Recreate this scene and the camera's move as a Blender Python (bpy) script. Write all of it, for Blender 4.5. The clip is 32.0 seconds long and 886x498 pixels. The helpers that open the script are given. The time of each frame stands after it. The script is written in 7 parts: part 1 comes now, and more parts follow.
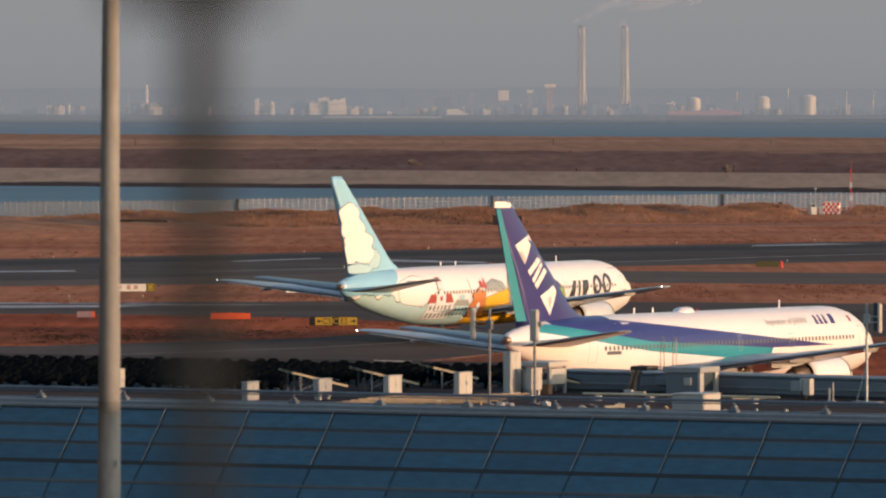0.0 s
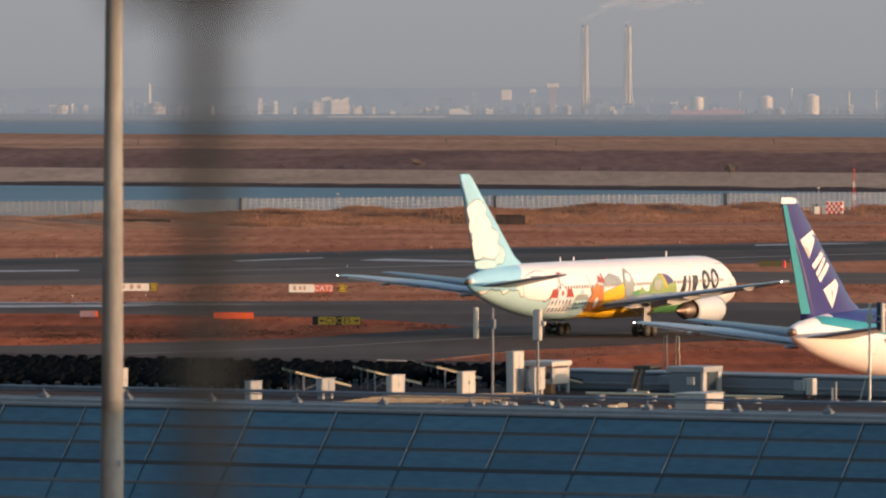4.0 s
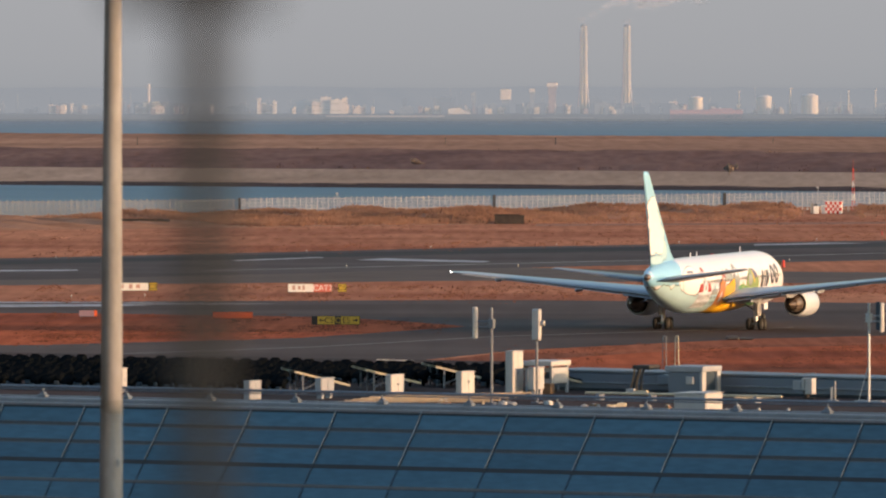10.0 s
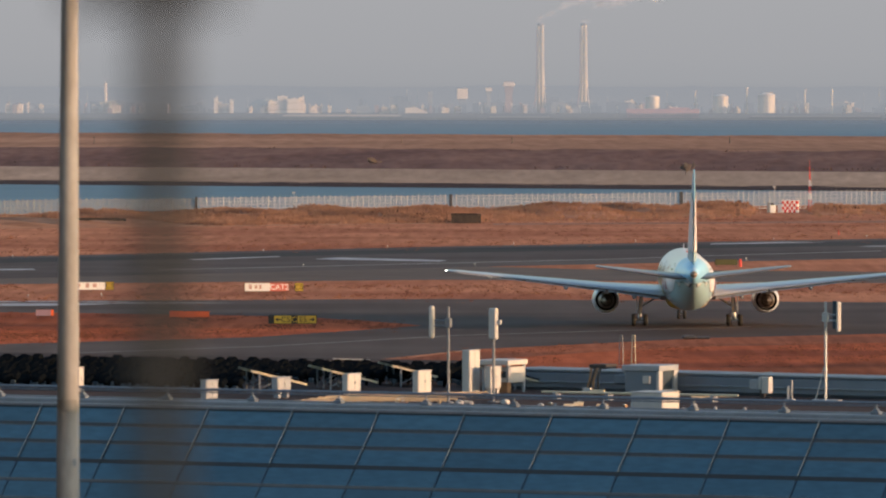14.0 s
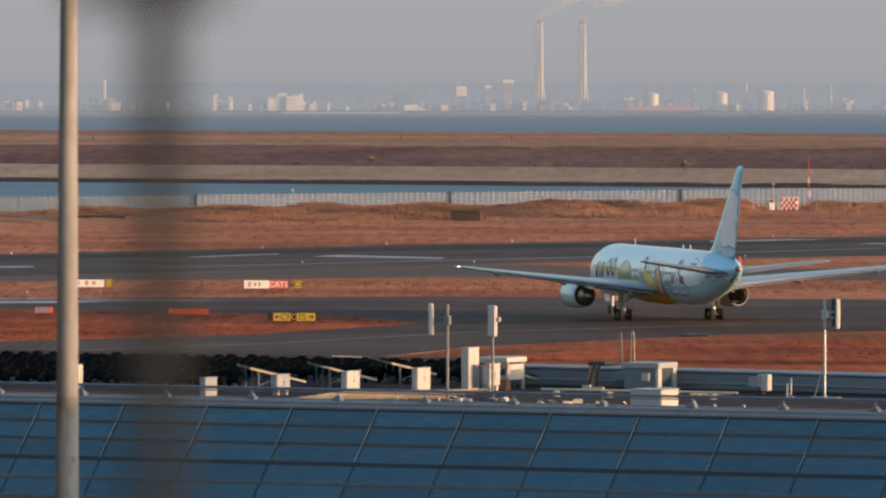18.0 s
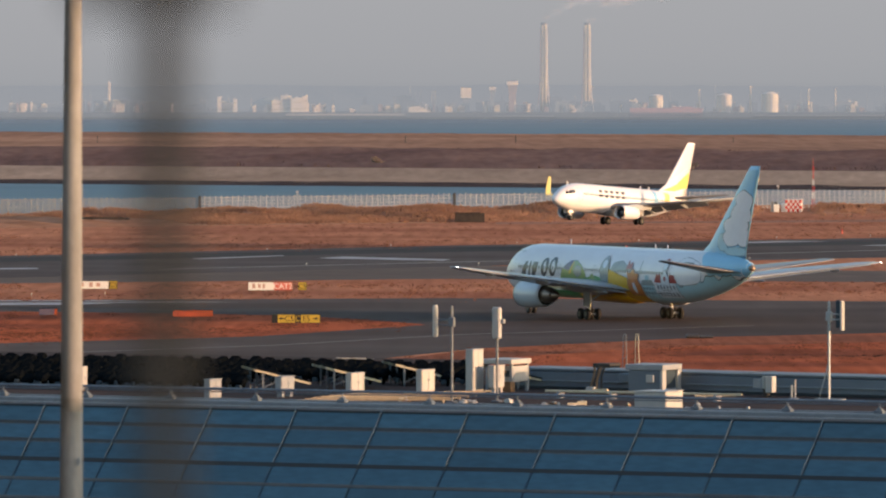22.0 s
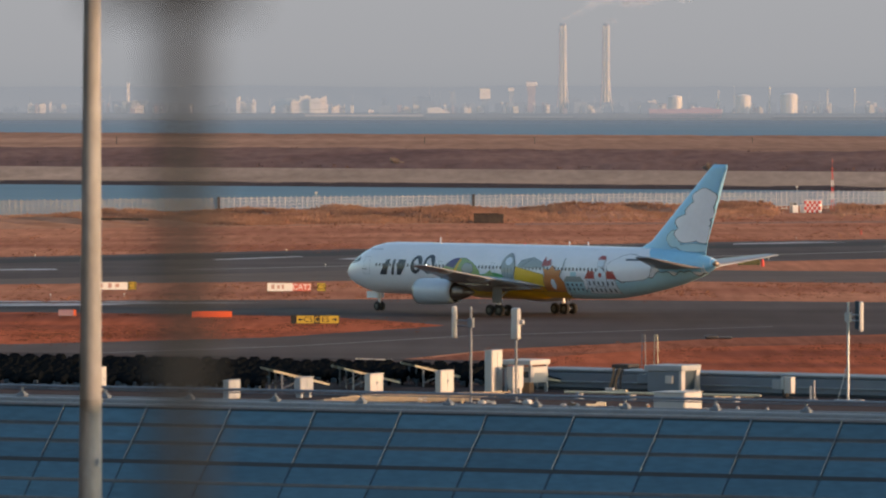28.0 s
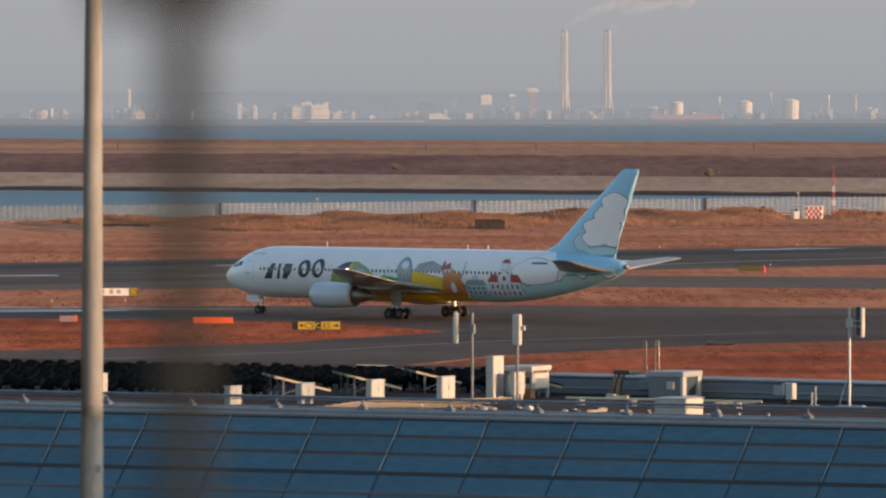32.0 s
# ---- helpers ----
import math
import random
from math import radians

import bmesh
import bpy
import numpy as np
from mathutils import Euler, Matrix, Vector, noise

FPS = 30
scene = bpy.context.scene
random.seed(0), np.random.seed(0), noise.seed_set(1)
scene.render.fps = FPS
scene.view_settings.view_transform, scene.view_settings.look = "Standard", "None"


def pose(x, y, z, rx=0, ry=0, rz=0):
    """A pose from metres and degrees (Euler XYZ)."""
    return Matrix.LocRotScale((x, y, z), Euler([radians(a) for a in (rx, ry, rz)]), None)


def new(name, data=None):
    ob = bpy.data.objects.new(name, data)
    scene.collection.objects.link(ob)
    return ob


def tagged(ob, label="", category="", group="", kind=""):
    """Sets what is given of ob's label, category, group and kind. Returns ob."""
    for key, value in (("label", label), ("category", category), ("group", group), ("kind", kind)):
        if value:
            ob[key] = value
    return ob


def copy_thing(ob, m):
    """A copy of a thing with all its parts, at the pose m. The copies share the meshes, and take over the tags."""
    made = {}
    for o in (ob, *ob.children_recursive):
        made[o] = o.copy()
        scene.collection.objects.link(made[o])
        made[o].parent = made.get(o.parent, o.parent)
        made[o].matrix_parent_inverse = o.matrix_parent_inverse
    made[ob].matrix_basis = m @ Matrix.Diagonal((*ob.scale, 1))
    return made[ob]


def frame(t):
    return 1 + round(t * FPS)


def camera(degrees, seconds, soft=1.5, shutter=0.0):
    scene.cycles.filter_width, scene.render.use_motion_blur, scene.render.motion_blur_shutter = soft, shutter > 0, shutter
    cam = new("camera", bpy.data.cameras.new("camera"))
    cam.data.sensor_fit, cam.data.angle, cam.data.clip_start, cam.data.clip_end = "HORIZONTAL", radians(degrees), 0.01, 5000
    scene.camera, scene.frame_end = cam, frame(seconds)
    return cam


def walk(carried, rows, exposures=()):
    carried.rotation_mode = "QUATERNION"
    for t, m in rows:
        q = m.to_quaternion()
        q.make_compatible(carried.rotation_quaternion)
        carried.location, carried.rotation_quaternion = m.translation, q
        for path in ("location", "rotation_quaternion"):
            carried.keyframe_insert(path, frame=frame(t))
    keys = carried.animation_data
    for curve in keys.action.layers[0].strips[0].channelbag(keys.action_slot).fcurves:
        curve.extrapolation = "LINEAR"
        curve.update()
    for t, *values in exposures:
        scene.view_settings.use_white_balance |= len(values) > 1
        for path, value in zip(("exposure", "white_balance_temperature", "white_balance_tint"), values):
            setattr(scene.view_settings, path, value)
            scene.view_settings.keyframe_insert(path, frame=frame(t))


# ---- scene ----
EYE_HEIGHT = 24.83

# seconds, yaw and pitch in degrees of the tripod head
PAN = [
    (0, 0.2938, -1.2211), (0.5, 0.3061, -1.1847), (1, 0.2756, -1.2150), (1.5, 0.2906, -1.2211), (2, 0.2970, -1.2272),
    (2.5, 0.3029, -1.2241), (3, 0.2968, -1.2152), (3.5, 0.3179, -1.2211), (5.5, 0.2999, -1.2270), (6, 0.3090, -1.2029),
    (6.5, 0.3179, -1.2393), (7, 0.3120, -1.2211), (7.5, 0.3120, -1.2332), (8, 0.3243, -1.2152), (8.5, 0.3061, -1.2332),
    (9, 0.3029, -1.2211), (9.5, 0.3120, -1.2211), (10, 0.3090, -1.2272), (10.5, 0.3090, -1.2152), (11, 0.2060, -1.2334),
    (11.5, 0.0728, -1.2270), (12, -0.0182, -1.1910), (12.5, 0.0000, -1.2211), (13, 0.0000, -1.2393), (13.5, -0.0059, -1.2452),
    (14, 0.0059, -1.2332), (14.5, -0.0182, -1.2031), (16.5, 0.0123, -1.1970), (17, -0.0241, -1.2393), (17.5, -0.0305, -1.2514),
    (18, 0.0000, -1.2516), (18.5, -0.0364, -1.2120), (19, -0.0059, -1.2152), (19.5, 0.0000, -1.2029), (20, 0.0121, -1.2059),
    (20.5, 0.0123, -1.2029), (21, 0.0241, -1.2092), (21.5, 0.0303, -1.2150), (22, 0.0303, -1.2393), (22.5, 0.0847, -1.2334),
    (23, 0.1211, -1.2393), (23.5, 0.1304, -1.2272), (24, 0.1393, -1.2332), (24.5, 0.1636, -1.2514), (25, 0.1816, -1.2423),
    (25.5, 0.1605, -1.2334), (27.5, 0.1668, -1.2332), (28, 0.1634, -1.2332), (28.5, 0.1634, -1.2334), (29, 0.1575, -1.2302),
    (29.5, 0.1516, -1.2393), (30, 0.1727, -1.2334), (30.5, 0.1634, -1.2272), (31, 0.1634, -1.2514), (31.5, 0.1668, -1.2272),
    (32, 0.1727, -1.1910),
]
cam = camera(6.198, 32.0, soft=2.1)
cam.data.dof.use_dof = True
cam.data.dof.focus_distance = 800.0
cam.data.dof.aperture_fstop = 6.65
walk(cam, [(t, pose(0, 0, EYE_HEIGHT, 90 + tilt, 0, yaw)) for t, yaw, tilt in PAN],
     exposures=[(0.0, 0.76), (1.0, 0.82), (2.0, 0.89), (3.5, 0.95), (5.5, 1.11), (7.0, 1.2), (32.0, 1.2)])

# ---- world, sun and sky ----
SUN_TURN, SUN_RISE = 21.0, 6.5          # degrees behind the picture's right, and above the horizon
world = bpy.data.worlds.new("sky")
scene.world = world
world.use_nodes = True
wn = world.node_tree.nodes
sky = wn.new("ShaderNodeTexSky")
sky.sky_type, sky.sun_disc = "NISHITA", False
sky.sun_elevation, sky.sun_rotation = radians(SUN_RISE), radians(90 + SUN_TURN)
sky.air_density, sky.dust_density, sky.ozone_density = 1.0, 1.5, 1.5
world.node_tree.links.new(sky.outputs[0], wn["Background"].inputs[0])
wn["Background"].inputs[1].default_value = 0.158

sun = new("sun", bpy.data.lights.new("sun", "SUN"))
sun.data.energy, sun.data.angle, sun.data.color = 2.50, radians(0.5), (1.0, 0.588, 0.338)
sun_to = Vector((math.cos(radians(SUN_TURN)) * math.cos(radians(SUN_RISE)),
                 -math.sin(radians(SUN_TURN)) * math.cos(radians(SUN_RISE)), math.sin(radians(SUN_RISE))))
sun.matrix_world = Matrix.Translation((200, -60, 120)) @ sun_to.to_track_quat("Z", "Y").to_matrix().to_4x4()


# ---- materials ----
def material(name, color, rough=0.6, metal=0.0, vary=0.12, scale=1.0, bump=0.0, second=None, stretch=(1, 1, 1),
             coat=0.0, per_piece=0.0, fine=6.0, sharp=0.0, spec=0.5, fine_stretch=None):
    """A surface with variation at two scales; second: a colour that the coarse noise blends in."""
    m = bpy.data.materials.new(name)
    m.use_nodes = True
    nt = m.node_tree
    n, link = nt.nodes, nt.links.new
    bsdf = n["Principled BSDF"]
    bsdf.inputs["Roughness"].default_value = rough
    bsdf.inputs["Metallic"].default_value = metal
    bsdf.inputs["Coat Weight"].default_value = coat
    bsdf.inputs["Specular IOR Level"].default_value = spec
    coord, mapping = n.new("ShaderNodeTexCoord"), n.new("ShaderNodeMapping")
    mapping.inputs["Scale"].default_value = stretch
    link(coord.outputs["Object"], mapping.inputs[0])
    coarse, fines = n.new("ShaderNodeTexNoise"), n.new("ShaderNodeTexNoise")
    coarse.inputs["Scale"].default_value, fines.inputs["Scale"].default_value = scale, scale * fine
    coarse.inputs["Detail"].default_value, fines.inputs["Detail"].default_value = 5, 3
    link(mapping.outputs[0], coarse.inputs[0])
    if fine_stretch:
        mapping2 = n.new("ShaderNodeMapping")
        mapping2.inputs["Scale"].default_value = fine_stretch
        link(coord.outputs["Object"], mapping2.inputs[0])
        mapping = mapping2
    link(mapping.outputs[0], fines.inputs[0])
    ramp = n.new("ShaderNodeValToRGB")
    ramp.color_ramp.elements[0].position, ramp.color_ramp.elements[1].position = 0.3 + sharp, 0.7 - sharp
    c = Vector(color)
    d = Vector(second) if second else c * (1 - vary)
    ramp.color_ramp.elements[0].color, ramp.color_ramp.elements[1].color = (*c, 1), (*d, 1)
    link(coarse.outputs[0], ramp.inputs[0])
    hsv = n.new("ShaderNodeHueSaturation")
    rng = n.new("ShaderNodeMapRange")
    rng.inputs["To Min"].default_value, rng.inputs["To Max"].default_value = 1 - vary, 1 + vary
    link(fines.outputs[0], rng.inputs[0])
    link(ramp.outputs[0], hsv.inputs["Color"])
    value = rng.outputs[0]
    if per_piece:
        info, mul, r2 = n.new("ShaderNodeObjectInfo"), n.new("ShaderNodeMath"), n.new("ShaderNodeMapRange")
        r2.inputs["To Min"].default_value, r2.inputs["To Max"].default_value = 1 - per_piece, 1 + per_piece
        mul.operation = "MULTIPLY"
        link(info.outputs["Random"], r2.inputs[0])
        link(r2.outputs[0], mul.inputs[0]), link(value, mul.inputs[1])
        value = mul.outputs[0]
    link(value, hsv.inputs["Value"])
    link(hsv.outputs[0], bsdf.inputs["Base Color"])
    if bump:
        b = n.new("ShaderNodeBump")
        b.inputs["Strength"].default_value, b.inputs["Distance"].default_value = 0.6, bump
        link(fines.outputs[0], b.inputs["Height"])
        link(b.outputs[0], bsdf.inputs["Normal"])
    return m


def glow(name, color, power):
    m = bpy.data.materials.new(name)
    m.use_nodes = True
    b = m.node_tree.nodes["Principled BSDF"]
    b.inputs["Base Color"].default_value = (*color, 1)
    b.inputs["Emission Color"].default_value = (*color, 1)
    b.inputs["Emission Strength"].default_value = power
    return m


def paint(name, color, rough=0.35, coat=0.3):
    return material(name, color, rough, vary=0.05, scale=0.35, coat=coat)


# ---- mesh helpers ----
def mesh_ob(name, bm, mat, parent=None, label="", smooth=False):
    me = bpy.data.meshes.new(name)
    bm.normal_update()
    bm.to_mesh(me)
    bm.free()
    if mat:
        me.materials.append(mat)
    if smooth:
        me.polygons.foreach_set("use_smooth", [True] * len(me.polygons))
    ob = new(name, me)
    if parent:
        ob.parent = parent
    if label:
        ob["label"] = label
    return ob


def part(name, bm, mat, parent, label="", smooth=False):
    return mesh_ob(name, bm, mat, parent, label, smooth)


def thing(name, label, category, at=None, group="", kind=""):
    ob = tagged(new(name), label, category, group, kind)
    if at is not None:
        ob.matrix_world = at
    return ob


def shared(name, me, parent, m, label=""):
    ob = new(name, me)
    ob.parent = parent
    ob.matrix_basis = m
    if label:
        ob["label"] = label
    return ob


def box(lo, hi, bevel=0.0, m=None, bm=None):
    bm = bm or bmesh.new()
    lo, hi = Vector(lo), Vector(hi)
    made = bmesh.ops.create_cube(bm, size=1, matrix=Matrix.Translation((lo + hi) / 2) @ Matrix.Diagonal((*(hi - lo), 1)))
    vs = made["verts"]
    if bevel:
        es = list({e for v in vs for e in v.link_edges})
        out = bmesh.ops.bevel(bm, geom=es, offset=bevel, segments=1, affect="EDGES")
        vs = list({v for f in out["faces"] for v in f.verts} | {v for v in vs if v.is_valid})
    if m is not None:
        bmesh.ops.transform(bm, matrix=m, verts=[v for v in vs if v.is_valid])
    return bm


def rod(a, b, r, r2=None, seg=10, bm=None, caps=True):
    """A round bar from a to b."""
    bm = bm or bmesh.new()
    a, b = Vector(a), Vector(b)
    d = b - a
    m = Matrix.Translation((a + b) / 2) @ d.to_track_quat("Z", "Y").to_matrix().to_4x4()
    bmesh.ops.create_cone(bm, cap_ends=caps, segments=seg, radius1=r, radius2=r if r2 is None else r2, depth=d.length, matrix=m)
    return bm


def loft(rings, close_ends=True, bm=None, ring_closed=True):
    bm = bm or bmesh.new()
    vs = [[bm.verts.new(p) for p in ring] for ring in rings]
    n = len(vs[0])
    for a, b in zip(vs, vs[1:]):
        for i in range(n if ring_closed else n - 1):
            j = (i + 1) % n
            bm.faces.new((a[i], a[j], b[j], b[i]))
    if close_ends:
        bm.faces.new(vs[0][::-1])
        bm.faces.new(vs[-1])
    bmesh.ops.recalc_face_normals(bm, faces=bm.faces)
    return bm


def bent(points, r, seg=5, bm=None):
    """One bar along a line of points."""
    rings = []
    for i, p in enumerate(points):
        d = Vector(points[min(i + 1, len(points) - 1)]) - Vector(points[max(i - 1, 0)])
        q = d.to_track_quat("Z", "Y").to_matrix()
        rings.append([Vector(p) + q @ Vector((r * math.cos(6.2832 * k / seg), r * math.sin(6.2832 * k / seg), 0)) for k in range(seg)])
    return loft(rings, bm=bm)


def slab(points, z0, z1, bm=None):
    """A flat slab over a polygon of ground points."""
    bm = bm or bmesh.new()
    bottom = [bm.verts.new((x, y, z0)) for x, y in points]
    top = [bm.verts.new((x, y, z1)) for x, y in points]
    bm.faces.new(top), bm.faces.new(bottom[::-1])
    for i in range(len(points)):
        j = (i + 1) % len(points)
        bm.faces.new((bottom[i], bottom[j], top[j], top[i]))
    bmesh.ops.recalc_face_normals(bm, faces=bm.faces)
    return bm


def words(text, size, name, mat, parent, m, label=""):
    """Flat lettering in the built-in font, on a face whose plane is m's xy."""
    cu = bpy.data.curves.new(name, "FONT")
    cu.body, cu.size, cu.align_x, cu.align_y, cu.extrude = text, size, "CENTER", "CENTER", 0.004
    tmp = new(name, cu)
    me = bpy.data.meshes.new_from_object(tmp.evaluated_get(bpy.context.evaluated_depsgraph_get()))
    bpy.data.objects.remove(tmp)
    bpy.data.curves.remove(cu)
    me.materials.clear()
    me.materials.append(mat)
    ob = new(name, me)
    ob.parent = parent
    ob.matrix_basis = m
    if label:
        ob["label"] = label
    return ob

# ---- large structure: ground, sea and far land ----
M_GRASS = material("dry_grass", (0.51, 0.224, 0.132), 0.95, vary=0.42, scale=0.03, second=(0.335, 0.132, 0.082), stretch=(0.7, 0.9, 1), fine=20,
                   fine_stretch=(1.0, 0.06, 1), spec=0.0, sharp=0.06)
M_VERGE = material("red_grass", (0.455, 0.127, 0.064), 0.95, vary=0.48, scale=0.05, second=(0.25, 0.080, 0.050), stretch=(0.6, 0.9, 1), fine=14,
                   fine_stretch=(1.0, 0.06, 1), spec=0.0, sharp=0.08)
M_RUNWAY = material("runway_asphalt", (0.077, 0.060, 0.058), 0.9, vary=0.22, scale=0.03, second=(0.112, 0.092, 0.087), stretch=(0.4, 1.2, 1), fine=12,
                    fine_stretch=(0.7, 0.08, 1), spec=0.05, sharp=0.08)
M_TAXI = material("taxiway_asphalt", (0.074, 0.054, 0.050), 0.9, vary=0.25, scale=0.03, second=(0.108, 0.082, 0.074), stretch=(0.4, 1.3, 1), fine=12,
                  fine_stretch=(0.7, 0.08, 1), spec=0.05, sharp=0.08)
M_SHOULDER = material("shoulder_asphalt", (0.15, 0.115, 0.10), 0.9, vary=0.25, scale=0.04, bump=0.01, spec=0.05)
M_MARK = material("runway_paint", (0.40, 0.39, 0.42), 0.7, vary=0.35, scale=0.25, second=(0.17, 0.16, 0.17), fine_stretch=(0.6, 0.25, 1))
M_MARK_THIN = material("worn_paint", (0.125, 0.108, 0.10), 0.7, vary=0.3, scale=0.2, second=(0.085, 0.070, 0.065))
M_MARK_EDGE = material("faded_edge_paint", (0.20, 0.185, 0.18), 0.7, vary=0.3, scale=0.2, second=(0.12, 0.108, 0.104))
M_SEA = material("sea_water", (0.036, 0.082, 0.135), 0.45, vary=0.4, scale=0.012, second=(0.066, 0.118, 0.178),
                 stretch=(0.3, 1.0, 1), bump=0.35, fine=18, spec=0.12)
M_SAND = material("gravel_bank", (0.47, 0.325, 0.24), 0.95, vary=0.3, scale=0.03, bump=0.1, fine=14, fine_stretch=(1, 0.3, 1), spec=0.0)
M_TRACK = material("dusty_track", (0.36, 0.20, 0.15), 0.95, vary=0.25, scale=0.04, spec=0.0)
M_ROCK = material("wet_rock", (0.105, 0.078, 0.074), 0.9, vary=0.3, scale=0.2, bump=0.2, spec=0.0)
M_SCRUB = material("dark_scrub", (0.245, 0.145, 0.118), 0.95, vary=0.4, scale=0.02, second=(0.165, 0.098, 0.086), bump=0.4, fine=14,
                   fine_stretch=(1.0, 0.3, 1), spec=0.0)
M_PLATEAU = material("far_dry_grass", (0.43, 0.245, 0.165), 0.95, vary=0.4, scale=0.008, second=(0.27, 0.155, 0.112), stretch=(0.5, 1, 1), fine=30,
                     fine_stretch=(1.0, 0.06, 1), spec=0.0)

FENCE_A, FENCE_B = Vector((-76, 1398, 0)), Vector((81, 1505, 0))
fence_dir = (FENCE_B - FENCE_A).normalized()
fence_out = Vector((-fence_dir.y, fence_dir.x, 0))


def along_fence(s, out=0.0, z=0.0):
    return FENCE_A + fence_dir * s + fence_out * out + Vector((0, 0, z))


a, b = along_fence(-1600, 30), along_fence(1900, 30)
tagged(mesh_ob("ground", slab([(a.x, a.y), (-2400, -500), (2400, -500), (b.x, b.y)], -6, 0), M_GRASS),
       "dry reddish-brown winter grass of the airfield", "ground", kind="structure")
bm = bmesh.new()
bmesh.ops.create_grid(bm, x_segments=1, y_segments=1, size=1, matrix=Matrix.Translation((0, 3000, -3)) @ Matrix.Diagonal((6000, 3600, 1, 1)))
tagged(mesh_ob("water", bm, M_SEA), "blue-grey rippled sea water of the bay", "water", kind="structure")


def paved(name, points, top, mat, label, kind="structure"):
    return tagged(mesh_ob(name, slab(points, -0.2, top), mat), label, name, kind=kind)


paved("runway", [(-360, 780), (-53.4, 987), (0, 1044), (59, 1095), (420, 1420), (420, 1545), (66, 1226), (0, 1170), (-60, 1105), (-360, 850)],
      0.012, M_RUNWAY, "dark asphalt runway with worn paint")
paved("service_taxiway", [(-300, 880), (-52, 961), (0, 982), (52, 966), (330, 940), (330, 1010), (55, 1021), (18, 1034), (4, 1050), (0, 1046), (-53, 990), (-300, 930)],
      0.008, M_SHOULDER, "grey asphalt strip beside the runway")
paved("taxiway", [(-330, 600), (-38, 660), (-12, 690), (3, 735), (14, 750), (41, 756), (330, 820), (330, 930), (48, 885), (0, 898), (-48, 891), (-330, 880)],
      0.012, M_TAXI, "dark grey asphalt taxiway")
paved("grass_island", [(-300, 864), (-44, 847), (-24, 839), (-15, 832), (-9, 821), (-4, 809), (-2.2, 803), (-18, 768), (-40.5, 749), (-300, 700)],
      0.020, M_VERGE, "reddish grass island between two taxiways")
paved("verge", [(-40, 560), (-9, 660), (4, 731), (14, 747), (25, 763), (41, 774), (330, 840), (330, 480), (-40, 480)], 0.020, M_VERGE,
      "reddish dry grass verge beside the taxiway")
# a strip slightly browner than the verge it borders
paved("bare_verge", [(-9, 690), (3, 734), (14, 750), (25, 766), (41, 777), (330, 843), (330, 800), (41, 752), (25, 742), (14, 728), (3, 706)], 0.026,
      material("brown_verge", (0.40, 0.135, 0.075), 0.95, vary=0.45, scale=0.06, second=(0.19, 0.085, 0.060), stretch=(0.6, 0.9, 1), fine=14, fine_stretch=(1, 0.06, 1), spec=0.0),
      "reddish-brown strip along the taxiway edge")
paved("perimeter_road", [(8, 1335), (40, 1345), (73, 1356), (300, 1440), (300, 1480), (75, 1378), (42, 1362), (8, 1350)], 0.008, M_TRACK,
      "narrow dusty perimeter road in the grass")


paved("tyre_marks", [(-360, 815), (-60, 1066), (0, 1128), (66, 1182), (420, 1500), (420, 1530), (66, 1212), (0, 1156), (-60, 1092), (-360, 840)],
      0.0145, material("rubbered_asphalt", (0.038, 0.036, 0.038), 0.85, vary=0.3, scale=0.03, second=(0.060, 0.055, 0.056), stretch=(0.3, 1.2, 1), spec=0.05),
      "dark rubber-marked strip of the runway")


def marking(points, name="marking", mat=None):
    return tagged(mesh_ob(name, slab(points, 0.0, 0.017), mat or M_MARK), "worn white paint on the asphalt", "marking", kind="structure")


marking([(-75, 1020), (-51.5, 1031), (-52, 1037), (-75, 1030)])
marking([(-17.5, 1090), (-0.5, 1076), (0.5, 1084), (-14, 1101)])
marking([(-33, 1085), (-22, 1104), (-22.5, 1108), (-34, 1089)])
marking([(38.5, 1183), (50, 1193), (56, 1199), (50, 1202), (39, 1191)])
marking([(59, 1170), (68, 1168), (68, 1176), (62, 1175)])
marking([(-56, 868), (-41, 873), (-36, 877), (-42, 881), (-56, 880)])
marking([(-56, 886), (-40, 886), (-33, 888.5), (-42, 890), (-56, 891)])
marking([(-40, 879), (-27, 881), (-22, 883), (-30, 885), (-39, 884)], "faded_marking", M_MARK_EDGE)
marking([(-36, 1029), (23.5, 1090), (36.5, 1110), (61, 1139), (61, 1142), (36.4, 1113), (23.4, 1093), (-36, 1031.5)], "edge_line", M_MARK_EDGE)
marking([(-40, 716), (-15.8, 742.3), (1.1, 772.5), (30, 800), (30, 801), (1, 774), (-16, 743.5), (-40, 717.4)], "taxi_line", M_MARK_THIN)

# the reclaimed island across the channel: one profile, drawn out along the shore
shore_dir = Vector((0.872, -0.489, 0))
shore_in = Vector((0.489, 0.872, 0))
shore_at = Vector((0, 2022, 0))


def shore_strip(name, profile, mat, label, rough=0.0, steps=260):
    """profile: pairs of metres inland and height."""
    bm = bmesh.new()
    rows = []
    for i in range(steps + 1):
        s = -900 + 1800 * i / steps
        row = []
        for k, (d, z) in enumerate(profile):
            w = rough * (noise.noise(Vector((s * 0.05, d * 0.1, 3))) + 0.6 * noise.noise(Vector((s * 0.21, d * 0.2, 9)))) if 0 < k else 0
            p = shore_at + shore_dir * s + shore_in * d
            row.append(bm.verts.new((p.x, p.y, z + w)))
        rows.append(row)
    for p, q in zip(rows, rows[1:]):
        for k in range(len(profile) - 1):
            bm.faces.new((p[k], q[k], q[k + 1], p[k + 1]))
    return tagged(mesh_ob(name, bm, mat, smooth=True), label, "shore", kind="structure")


